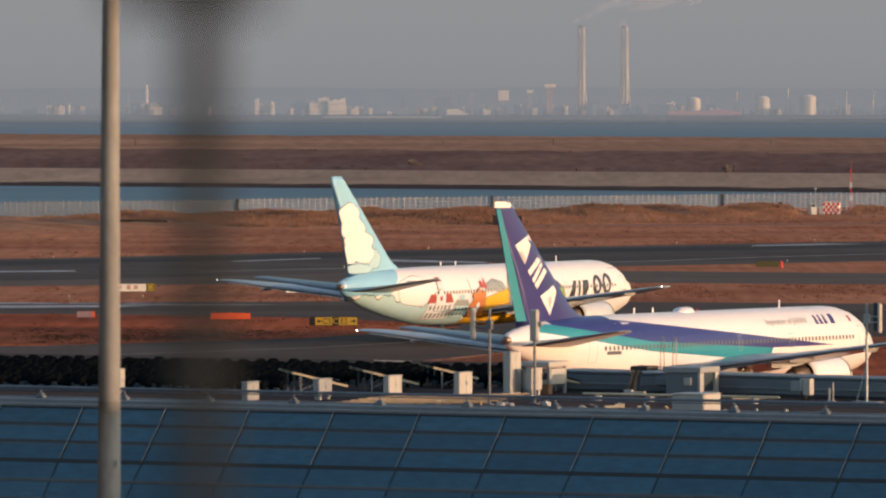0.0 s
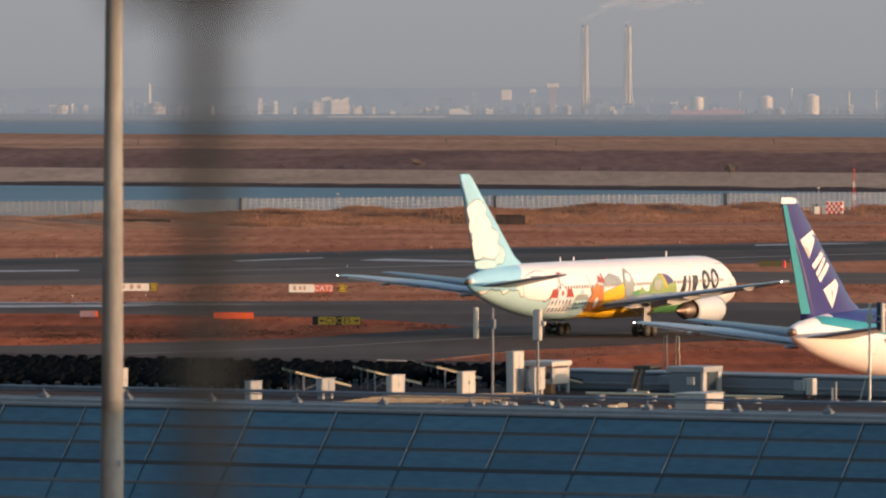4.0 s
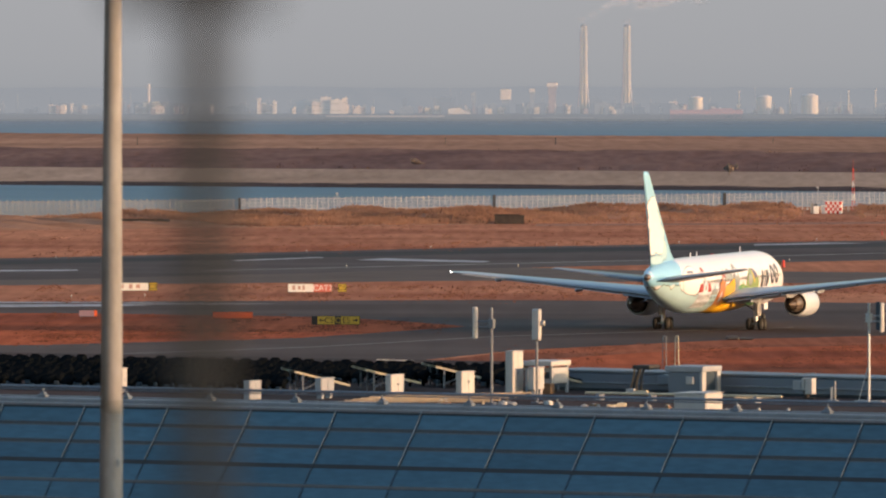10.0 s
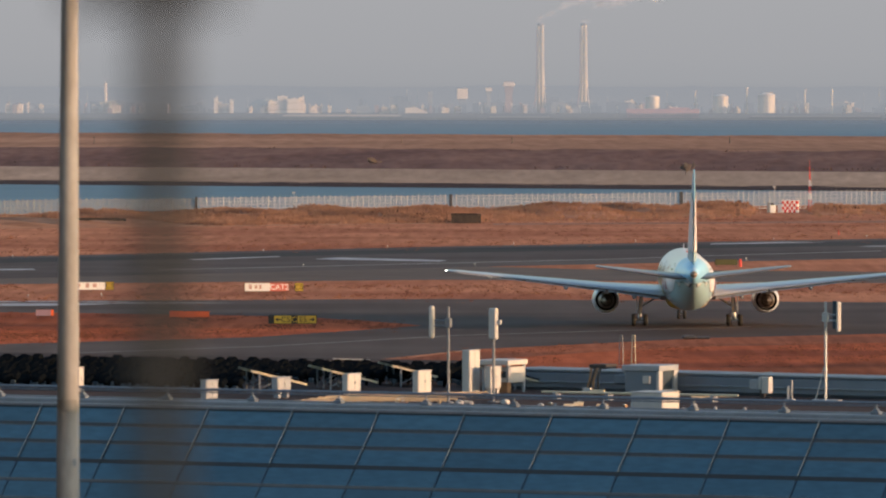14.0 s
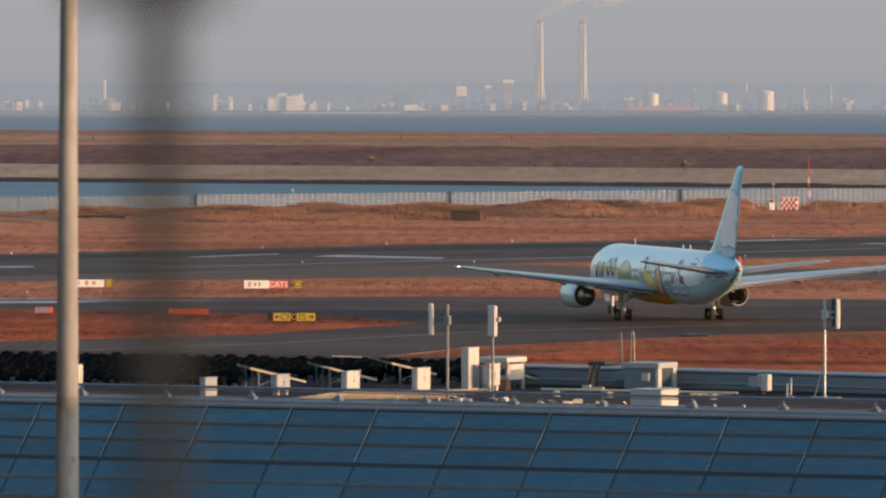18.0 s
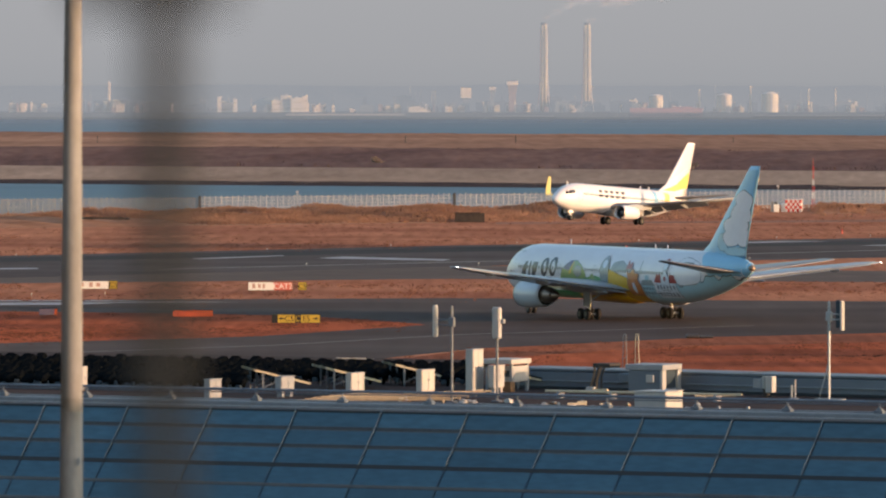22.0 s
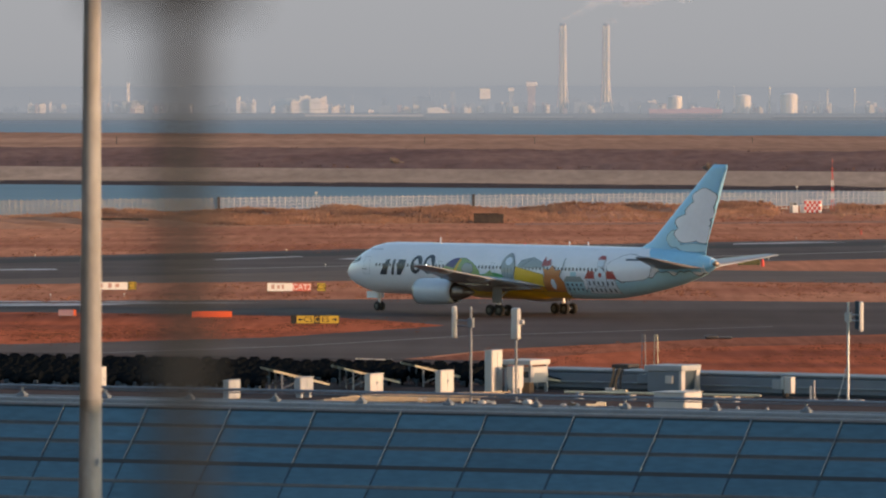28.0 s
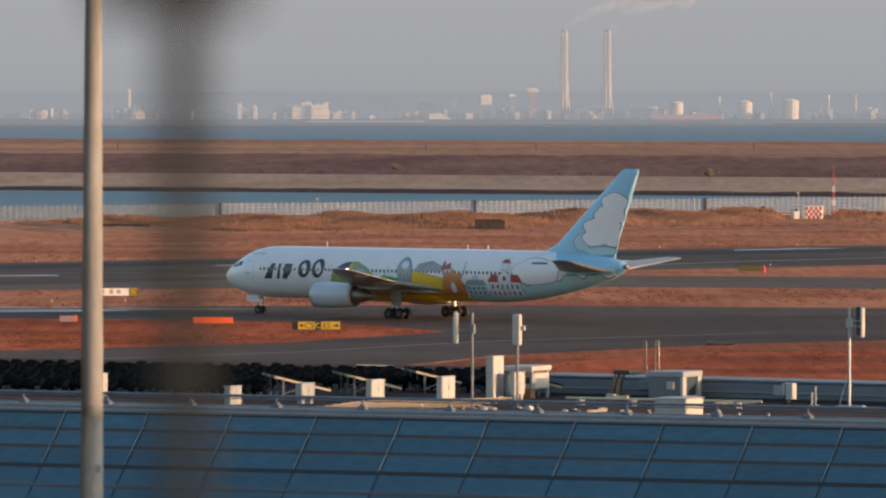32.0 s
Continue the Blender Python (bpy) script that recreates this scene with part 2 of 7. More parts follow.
shore_strip("rock_edge", [(-38, -4), (-35, -2.75), (-19, -2.15)], M_ROCK, "dark wet rocks along the waterline", 0.2)
shore_strip("gravel_bank", [(-23, -2.3), (2.4, -1.8), (10, -1.0), (20, 0.6), (26, 0.7)], M_SAND, "pale grey-brown gravel bank")
shore_strip("scrub_bank", [(23, 0.0), (30, 1.6), (55, 3.2), (80, 4.4), (100, 5.0), (112, 4.4)], M_SCRUB, "dark brown dry scrub on a bank", 0.7)
shore_strip("plateau", [(104, 4.2), (160, 4.6), (260, 4.7), (360, 4.8), (540, 5.0), (560, -4)], M_PLATEAU, "flat dry brown grassland", 0.25)

# ---- sky and haze behind the far shore ----
def backdrop(name, dist, half, rows, label):
    """A still sheet across the view; rows: height, colour. It glows as hazy air does."""
    m = bpy.data.materials.new(name)
    m.use_nodes = True
    n, link = m.node_tree.nodes, m.node_tree.links.new
    n.remove(n["Principled BSDF"])
    em, geo, sep = n.new("ShaderNodeEmission"), n.new("ShaderNodeNewGeometry"), n.new("ShaderNodeSeparateXYZ")
    rng, ramp = n.new("ShaderNodeMapRange"), n.new("ShaderNodeValToRGB")
    z0, z1 = rows[0][0], rows[-1][0]
    rng.inputs["From Min"].default_value, rng.inputs["From Max"].default_value = z0, z1
    while len(ramp.color_ramp.elements) < len(rows):
        ramp.color_ramp.elements.new(0.5)
    for e, (z, c) in zip(ramp.color_ramp.elements, rows):
        e.position, e.color = (z - z0) / (z1 - z0), (*c, 1)
    link(geo.outputs["Position"], sep.inputs[0]), link(sep.outputs[2], rng.inputs[0])
    em.inputs["Strength"].default_value = 0.475
    link(rng.outputs[0], ramp.inputs[0]), link(ramp.outputs[0], em.inputs[0])
    link(em.outputs[0], n["Material Output"].inputs[0])
    bm = bmesh.new()
    vs = [bm.verts.new(p) for p in ((-half, dist, z0), (half, dist, z0), (half, dist, z1), (-half, dist, z1))]
    bm.faces.new(vs)
    return tagged(mesh_ob(name, bm, m), label, "backdrop", kind="structure")


backdrop("backdrop", 4960, 420, [(-6, (0.235, 0.248, 0.275)), (8, (0.250, 0.262, 0.288)), (19, (0.322, 0.328, 0.346)),
                                 (34, (0.352, 0.352, 0.366)), (75, (0.388, 0.384, 0.394))], "grey hazy evening sky over the bay")


# the bay's lit air: added thin glowing sheets in front of the far shore
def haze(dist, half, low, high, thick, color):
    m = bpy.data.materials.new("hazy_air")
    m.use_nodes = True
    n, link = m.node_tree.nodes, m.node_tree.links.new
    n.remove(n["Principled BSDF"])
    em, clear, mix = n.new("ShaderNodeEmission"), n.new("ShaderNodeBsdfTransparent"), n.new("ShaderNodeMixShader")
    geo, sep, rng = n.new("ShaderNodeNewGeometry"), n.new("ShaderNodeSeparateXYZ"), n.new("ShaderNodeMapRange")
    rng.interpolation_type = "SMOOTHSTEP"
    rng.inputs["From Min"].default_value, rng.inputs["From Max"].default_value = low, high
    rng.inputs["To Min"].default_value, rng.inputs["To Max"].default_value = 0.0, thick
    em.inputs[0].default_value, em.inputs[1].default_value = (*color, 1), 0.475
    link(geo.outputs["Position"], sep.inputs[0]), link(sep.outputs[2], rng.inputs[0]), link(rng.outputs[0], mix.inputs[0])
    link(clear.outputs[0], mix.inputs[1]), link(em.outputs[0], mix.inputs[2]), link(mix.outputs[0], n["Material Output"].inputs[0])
    bm = bmesh.new()
    bm.faces.new([bm.verts.new(p) for p in ((-half, dist, -2.9), (half, dist, -2.9), (half, dist, 90), (-half, dist, 90))])
    return tagged(mesh_ob("haze", bm, m), "thin glowing sheet standing in for grey-blue haze over the bay", "backdrop", kind="structure")


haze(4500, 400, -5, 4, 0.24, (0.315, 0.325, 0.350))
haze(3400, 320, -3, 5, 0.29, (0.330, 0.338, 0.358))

# ---- the pier roof in front ----
M_GLAZE = material("blue_roof_panel", (0.034, 0.094, 0.146), 0.45, 0.0, vary=0.34, scale=0.5, second=(0.050, 0.122, 0.178), per_piece=0.12, coat=0.15,
                   fine=9, fine_stretch=(0.5, 2.0, 2.0), bump=0.006)
M_SEAM = material("grey_seam", (0.20, 0.25, 0.28), 0.5, vary=0.55, scale=2, second=(0.09, 0.12, 0.14))
M_SEAM_DARK = material("blue_grey_seam", (0.030, 0.070, 0.110), 0.5, vary=0.15, scale=2)
M_GUTTER = material("dark_gutter", (0.026, 0.046, 0.066), 0.6, vary=0.15, scale=2)
M_BATTEN = material("grey_batten", (0.105, 0.135, 0.16), 0.5, vary=0.25, scale=1.5)
M_MAST = material("grey_mast_paint", (0.15, 0.17, 0.20), 0.5, vary=0.15, scale=2)
M_LAP = material("slate_blue_lap", (0.050, 0.075, 0.100), 0.5, vary=0.25, scale=1.5)
M_COPING = material("grey_coping", (0.195, 0.22, 0.25), 0.6, vary=0.18, scale=0.8, stretch=(3, 1, 1), bump=0.01)
M_DECK = material("roof_membrane", (0.046, 0.040, 0.042), 0.9, vary=0.35, scale=0.35, second=(0.095, 0.064, 0.056), bump=0.02, spec=0.02)
M_STEEL = material("galvanised_steel", (0.36, 0.40, 0.44), 0.45, 0.5, vary=0.12, scale=3)
M_WHITEBOX = material("off_white_enamel", (0.45, 0.44, 0.43), 0.5, vary=0.10, scale=1.5, stretch=(1, 1, 0.3))
M_GREYBOX = material("grey_enamel", (0.30, 0.315, 0.34), 0.5, vary=0.12, scale=1.5)
M_DARKPANEL = material("solar_cell", (0.006, 0.006, 0.008), 0.9, vary=0.2, scale=2, spec=0.03)
M_FRAME = material("cream_steel_frame", (0.60, 0.52, 0.37), 0.5, vary=0.12, scale=2)
M_DUCT = material("zinc_duct", (0.15, 0.18, 0.225), 0.5, 0.15, vary=0.16, scale=0.6, stretch=(0.4, 1, 1))
M_RUST = material("rusty_board", (0.26, 0.15, 0.08), 0.8, vary=0.3, scale=2)
M_BLACK = material("black_rubber", (0.05, 0.042, 0.037), 0.8, vary=0.2, scale=4)
M_WALL = material("pale_wall_panel", (0.42, 0.42, 0.42), 0.7, vary=0.08, scale=0.3)

ROOF_Z, DECK = 14.57, 0.22
ridge_at = Vector((0.0, 243.2, 0.0))
ridge_dir = Vector((math.cos(radians(-27)), math.sin(radians(-27)), 0))
ridge_in = Vector((-ridge_dir.y, ridge_dir.x, 0))      # away from the camera
ROOF = Matrix(((ridge_dir.x, ridge_in.x, 0, ridge_at.x), (ridge_dir.y, ridge_in.y, 0, ridge_at.y), (0, 0, 1, ROOF_Z), (0, 0, 0, 1)))


def roof_spot(s, d, z=0.0, turn=0.0):
    """A pose on the roof deck: s metres sideways at 250 m along a line of sight from the terminal, d metres in from the eave."""
    c, k = ridge_dir.x, -ridge_dir.y
    r = s / 250
    s = (r * (ridge_at.y + d * c) - d * k) / (c + r * k)
    return ROOF @ pose(s, d, DECK + z, 0, 0, turn)


# the slope: courses of blue panels, each course steeper than the one above it
COURSES = [(-0.03, -0.13), (0.36, 0.42), (0.80, 0.93), (1.28, 1.50), (1.72, 2.04), (2.12, 2.59), (2.46, 3.18), (2.72, 3.82), (2.88, 4.50)]
BAY, FIRST, LEAN = 2.89, -10.86, -0.085        # the seams lean sideways as they run down
slope = thing("pier_roof", "curved pier roof of blue metal panels in shade", "roof", ROOF, kind="structure")
tagged(slope, kind="structure")
panel_meshes = []
for (d0, z0), (d1, z1) in zip(COURSES, COURSES[1:]):
    bm = bmesh.new()
    n = Vector((0, -(z1 - z0), d1 - d0)).normalized()
    up = Vector((0, d1 - d0, z1 - z0)).normalized()
    g, gs = 0.035, 0.014
    a0 = Vector((0, -d0, -z0)) + Vector((0, -(d1 - d0), -(z1 - z0))).normalized() * g
    a1 = Vector((0, -d1, -z1)) - Vector((0, -(d1 - d0), -(z1 - z0))).normalized() * g
    x0, x1 = -LEAN * a0.z, -LEAN * a1.z
    top = [Vector((gs + x1, a1.y, a1.z)), Vector((BAY - gs + x1, a1.y, a1.z)), Vector((BAY - gs + x0, a0.y, a0.z)), Vector((gs + x0, a0.y, a0.z))]
    inner = [p + n * 0.03 for p in top]
    inner = [p + (sum(inner, Vector()) / 4 - p).normalized() * 0.04 for p in inner]
    lo, hi = [bm.verts.new(p) for p in top], [bm.verts.new(p) for p in inner]
    bm.faces.new(hi)
    for i in range(4):
        bm.faces.new((lo[i], lo[(i + 1) % 4], hi[(i + 1) % 4], hi[i]))
    bmesh.ops.recalc_face_normals(bm, faces=bm.faces)
    if sum((f.normal for f in bm.faces), Vector()).dot(n) < 0:
        bmesh.ops.reverse_faces(bm, faces=bm.faces)
    me = bpy.data.meshes.new("panel")
    bm.to_mesh(me), bm.free()
    me.materials.append(M_GLAZE)
    panel_meshes.append(me)
bm = bmesh.new()
s0, s1 = FIRST - 12 * BAY, FIRST + 24 * BAY
prev = None
for d, z in COURSES + [(3.0, 9.0), (3.0, ROOF_Z)]:
    row = [bm.verts.new((s0, -d, -z - 0.012)), bm.verts.new((s1, -d, -z - 0.012))]
    if prev:
        bm.faces.new((prev[0], prev[1], row[1], row[0]))
    prev = row
back = [bm.verts.new((s0, 52, -ROOF_Z)), bm.verts.new((s1, 52, -ROOF_Z))]
bm.faces.new((prev[0], prev[1], back[1], back[0]))
part("roof_sheet", bm, M_GUTTER, slope, "dark sheet under the blue panels")
# standing seams down the slope and dark gutters along it
for k in range(-4, 14):
    bm = bmesh.new()
    s = FIRST + k * BAY
    for (d0, z0), (d1, z1) in zip(COURSES[:4], COURSES[1:4]):
        rod((s + LEAN * z0, -d0 - 0.05, -z0 + 0.05), (s + LEAN * z1, -d1 - 0.05, -z1 + 0.05), 0.022, seg=6, bm=bm)
    part("seam", bm, M_SEAM, slope, "pale grey standing seam")
    bm = bmesh.new()
    for (d0, z0), (d1, z1) in zip(COURSES[3:], COURSES[4:]):
        rod((s + LEAN * z0, -d0 - 0.01, -z0 + 0.015), (s + LEAN * z1, -d1 - 0.01, -z1 + 0.015), 0.018, seg=6, bm=bm)
    part("seam", bm, M_SEAM_DARK, slope)
for k, (d, z) in enumerate(COURSES[1:8]):
    w = 0.10 if k == 2 else 0.05 if k > 2 else 0.08
    if k != 2:
        part("lap_strip", box((s0, -d - 0.075, -z - 0.075), (s1, -d - 0.05, -z - 0.02), 0.005), M_BATTEN if k in (0, 1, 5) else M_LAP, slope)
    part("gutter", box((s0, -d - 0.06, -z - 0.05), (s1, -d + 0.02, -z + w), 0.01), M_BATTEN if k in (3, 4) else M_GUTTER if k == 2 else M_LAP, slope)
part("coping", box((s0, -0.04, 0.12), (s1, 0.30, 0.21), 0.02), M_COPING, slope, "weathered grey coping along the eave")
part("coping", box((s0, 0.30, -0.06), (s1, 1.05, 0.33), 0.03), M_COPING, slope)
part("coping", box((s0, 1.05, -0.06), (s1, 1.30, 0.37), 0.02), M_COPING, slope)
part("gutter", box((s0, -0.07, 0.07), (s1, 0.02, 0.125), 0.01), M_GUTTER, slope)
bm = slab([(s0, 0.4), (s1, 0.4), (s1, 24), (-10.0, 24), (-18.0, 38), (s0, 38)], -1.0, DECK)
bmesh.ops.transform(bm, matrix=ROOF, verts=bm.verts)
tagged(mesh_ob("roof_deck", bm, M_DECK), "dark stained roof membrane", "roof", kind="structure")


def cabinet(s, d, w, h, depth=0.35, mat=None, label="white enamelled equipment cabinet on legs", legs=True):
    ob = thing("equipment_cabinet", label, "cabinet", roof_spot(s, d, 0, 0), group="cabinets on the roof")
    z = 0.16 if legs else 0.0
    mat = mat or M_WHITEBOX
    part("body", box((-w / 2, -depth / 2, z), (w / 2, depth / 2, z + h), 0.015), mat, ob)
    for y in (-depth * 0.245, depth * 0.245):
        part("door", box((w / 2 - 0.004, y - depth * 0.23, z + 0.03), (w / 2 + 0.012, y + depth * 0.23, z + h - 0.03), 0.005), mat, ob)
        part("handle", box((w / 2 + 0.012, y * 0.25 - 0.012, z + h * 0.45), (w / 2 + 0.03, y * 0.25 + 0.012, z + h * 0.6), 0.004), M_STEEL, ob)
    part("lid", box((-w / 2 - 0.02, -depth / 2 - 0.02, z + h), (w / 2 + 0.02, depth / 2 + 0.02, z + h + 0.025), 0.006), mat, ob)
    if legs:
        for y in (-depth / 2 + 0.08, depth / 2 - 0.22):
            part("leg", box((-w / 2 + 0.02, y, 0), (w / 2 - 0.02, y + 0.14, z)), mat, ob)
    return ob


def solar_row(s, d, n, label, frame_mat=None, hi=0.68):
    """Panels on a tilted frame, high side to the left, n panels deep."""
    ob = thing("solar_array", label, "solar panel", roof_spot(s, d, 0, 36), group="solar arrays on the roof")
    frame_mat = frame_mat or M_FRAME
    lo, w = hi - 0.41, 1.66
    tilt = math.atan2(hi - lo, w)
    for k in range(n):
        m = Matrix.Translation((-w / 2, k * 1.02 + 0.02, hi)) @ Matrix.Rotation(tilt, 4, "Y")
        part("panel", box((0, 0, 0.045), (w / math.cos(tilt), 0.99, 0.085), 0.004, m), M_DARKPANEL, ob)
    for y in (0.0, n * 0.51, n * 1.02 - 0.06):
        m = Matrix.Translation((-w / 2 - 0.06, y, hi)) @ Matrix.Rotation(tilt, 4, "Y")
        part("beam", box((0, 0, -0.02), (w / math.cos(tilt) + 0.12, 0.06, 0.045), 0.004, m), frame_mat, ob, "painted steel beam")
        for x in (-w / 2 + 0.22, w / 2 - 0.75):
            top = hi - (x + w / 2) * math.tan(tilt)
            part("leg", box((x - 0.025, y, 0), (x + 0.025, y + 0.05, top)), M_MAST, ob, "grey steel leg")
        part("brace", rod((-w / 2 + 0.24, y + 0.03, 0.15), (w / 2 - 0.75, y + 0.03, hi - (w - 0.75) * math.tan(tilt) - 0.03), 0.018, seg=6), M_MAST, ob)
    return ob


for s, d in ((-5.04, 9.6), (-2.87, 12.2), (-0.73, 15.6)):
    solar_row(s, d, 3, "tilted solar panels on cream steel legs")


M_MODULE = material("dark_module_back", (0.007, 0.009, 0.011), 0.9, vary=0.4, scale=1.5, spec=0.0)
module = thing("solar_module", "dark solar module on a short post in shade", "solar panel", roof_spot(-16.0, 20.0), group="solar modules on the roof")
part("post", rod((0, 0, 0), (0, 0, 0.30), 0.05, seg=6), M_MODULE, module)
part("panel", box((-0.19, -0.24, -0.10), (0.19, 0.22, 0.12), 0.07, Matrix.Translation((0, 0, 0.36)) @ pose(0, 0, 0, 24, 0, 0)), M_MODULE, module)
part("bracket", box((-0.12, -0.06, 0.12), (0.12, 0.10, 0.30), 0.02), M_MODULE, module)
part("cable_box", box((-0.08, -0.30, 0.10), (0.10, -0.20, 0.24), 0.02), M_GUTTER, module, "dark cable box")
rng = random.Random(9)
for row, d in enumerate((16.4, 18.0, 19.6, 21.2, 22.8, 24.2)):
    s = -15.4 + 0.24 * (row % 2) + 0.05 * row
    while s < 0.6:
        copy_thing(module, roof_spot(s + rng.uniform(-0.09, 0.09), d + rng.uniform(-0.3, 0.3), rng.uniform(-0.05, 0.01), rng.uniform(-30, 30)))
        s += 0.50
for row, d in enumerate((8.6, 10.2, 11.8, 13.4, 15.0)):
    s = -15.3 + 0.24 * (row % 2)
    while s < -6.3:
        copy_thing(module, roof_spot(s + rng.uniform(-0.09, 0.09), d + rng.uniform(-0.3, 0.3), rng.uniform(-0.05, 0.01), rng.uniform(-30, 30)))
        s += 0.50
ob = thing("edge_handrail", "thin pale pipe rail at the roof's far edge", "railing", roof_spot(-2.82, 25.0, 0, 27), group="roof edge rails")
part("rail", rod((-0.62, 0, 0.50), (0.62, 0, 0.47), 0.018, seg=8), M_WHITEBOX, ob)
for x in (-0.55, 0.55):
    part("post", rod((x, 0, 0), (x, 0, 0.485), 0.018, seg=6), M_MODULE, ob)
solar_row(2.1, 15.0, 3, "short tilted solar array behind a cabinet")


M_RAIL = material("blue_grey_rail", (0.15, 0.185, 0.23), 0.5, 0.2, vary=0.2, scale=1.5)


def railing(s0, s1, d, h, step, label):
    ob = thing("guard_rail", label, "railing", roof_spot(0, d, 0.11))
    part("rail", rod((s0, 0, h), (s1, 0, h), 0.045, seg=8), M_RAIL, ob)
    part("rail", rod((s0, 0.3, h - 0.10), (s1, 0.3, h - 0.10), 0.020, seg=6), M_RAIL, ob)
    s = s0
    while s < s1:
        part("post", rod((s, 0, 0.05), (s, 0, h), 0.030, seg=6), M_RAIL, ob)
        part("base_block", box((s - 0.15, -0.12, 0.0), (s + 0.15, 0.12, 0.10), 0.02), M_RAIL, ob, "blue-grey foot")
        part("base_block", box((s - 0.07, -0.08, 0.10), (s + 0.09, 0.08, 0.17), 0.02), M_RAIL, ob)
        s += step
    return ob


railing(-30, 40, 0.75, 0.34, 2.94, "low blue-grey pipe rail on concrete feet")


def pipe_run(s0, s1, d, z, r, n, mat, label):
    ob = thing("pipe_run", label, "pipe")
    for k in range(n):
        part("pipe", rod(roof_spot(s0, d + k * 0.16, z).translation, roof_spot(s1, d + k * 0.16, z - 0.0).translation, r, seg=8), mat, ob)
    k = s0 + 0.4
    while k < s1:
        part("support", box((-0.05, -0.06, 0), (0.05, n * 0.16, z), 0.01, roof_spot(k, d)), M_GREYBOX, ob)
        k += 1.6
    return ob


M_PIPE = material("weathered_lagging", (0.36, 0.29, 0.20), 0.7, vary=0.2, scale=1.0)
ob = thing("pipe_run", "cream lagged pipes fanning out over low supports", "pipe")
for k in range(6):
    a, b = roof_spot(-4.6 + 0.25 * k, 2.0 + 0.9 * k, 0.10), roof_spot(0.1 + 0.25 * k, 4.4 + 1.3 * k, 0.10)
    part("pipe", rod(a.translation, b.translation, 0.024, seg=8), M_PIPE, ob)
    for u in (0.04, 0.25, 0.42, 0.68, 0.95):
        p = a.translation.lerp(b.translation, u)
        part("support", box((-0.035, -0.04, -0.10), (0.035, 0.04, 0.02), 0.01, Matrix.Translation(p) @ pose(0, 0, 0, 0, 0, 30)), M_PIPE, ob)
pipe_run(3.0, 9.0, 9.0, 0.22, 0.035, 2, M_FRAME, "thin pale conduits on the roof")


def panel_antenna(s, d, h, side, size, label, dish_dark=False):
    steel = M_STEEL if dish_dark else M_MAST
    ob = thing("antenna_mast", label, "antenna", roof_spot(s, d), group="antenna masts on the roof")
    part("mast", rod((0, 0, 0), (0, 0, h), 0.040, seg=10), steel, ob)
    part("base_plate", box((-0.14, -0.14, 0), (0.14, 0.14, 0.04), 0.01), steel, ob)
    for k in range(1, 6):
        part("collar", rod((0, 0, h * k / 6.3), (0, 0, h * k / 6.3 + 0.05), 0.054, seg=10), steel, ob)
    w, ph = size
    x = side
    zc = h - ph / 2 + (0.02 if side else 0.90)
    if side:
        for z in (zc + 0.05, zc - 0.12):
            part("arm", rod((0, 0, z), (x, 0, z), 0.022, seg=6), steel, ob)
        part("clamp", box((-0.09, -0.07, zc - 0.16), (0.09, 0.07, zc + 0.12), 0.01), steel, ob)
    else:
        part("clamp", box((0.08, -0.05, zc - 0.02), (0.26, 0.05, zc + 0.12), 0.01), M_WHITEBOX, ob)
    part("radome", box((x - w / 2, -0.10, zc - ph / 2), (x + w / 2, 0.08, zc + ph / 2), 0.04), M_WHITEBOX, ob, "pale plastic antenna cover")
    if dish_dark:
        part("back_panel", box((x - w / 2 - 0.17, 0.0, zc - ph / 2 + 0.08), (x - w / 2 - 0.03, 0.10, zc + ph / 2 + 0.02), 0.02), M_GUTTER, ob, "dark back panel")
    return ob


panel_antenna(0.14, 5.0, 2.93, -0.56, (0.13, 0.98), "galvanised mast with a slim side antenna")
panel_antenna(1.52, 6.0, 1.98, 0.0, (0.27, 0.96), "short mast with a wide panel antenna")
panel_antenna(11.67, 11.0, 3.05, 0.44, (0.11, 0.92), "white mast with a side antenna and stay", True)
ob = thing("mast_stay", "thin diagonal steel stay with a foot plate", "stay", roof_spot(11.67, 11.0))
part("stay", rod((-0.34, 0, 0.05), (-0.02, 0, 1.15), 0.018, seg=6), M_WHITEBOX, ob)
part("foot", box((-0.42, -0.15, 0), (0.5, 0.15, 0.07), 0.01), M_WHITEBOX, ob)

# the grey enamel on the two left cabinets stands in for shade
for s, d, w, depth, h, mt, lab in ((-7.17, 4.6, 0.20, 0.75, 0.56, M_GREYBOX, "equipment cabinet painted grey for the shade on it"),
                                   (-4.97, 6.3, 0.22, 0.85, 0.46, M_GREYBOX, "equipment cabinet under the solar panels, greyed for shade"),
                                   (-2.82, 7.4, 0.20, 0.88, 0.56, None, "white enamelled equipment cabinet on legs"),
                                   (-0.67, 8.4, 0.20, 0.88, 0.66, None, "white enamelled equipment cabinet on legs"),
                                   (0.83, 12.0, 0.26, 0.72, 1.34, None, "tall white equipment cabinet"),
                                   (1.50, 12.2, 0.20, 0.72, 0.68, None, "white cabinet beside the antenna mast"),
                                   (-11.12, 7.9, 0.08, 0.30, 0.74, None, "narrow white box on the roof")):
    cabinet(s, d, w, h, depth, mt, lab, legs=h < 1 and s > -7)

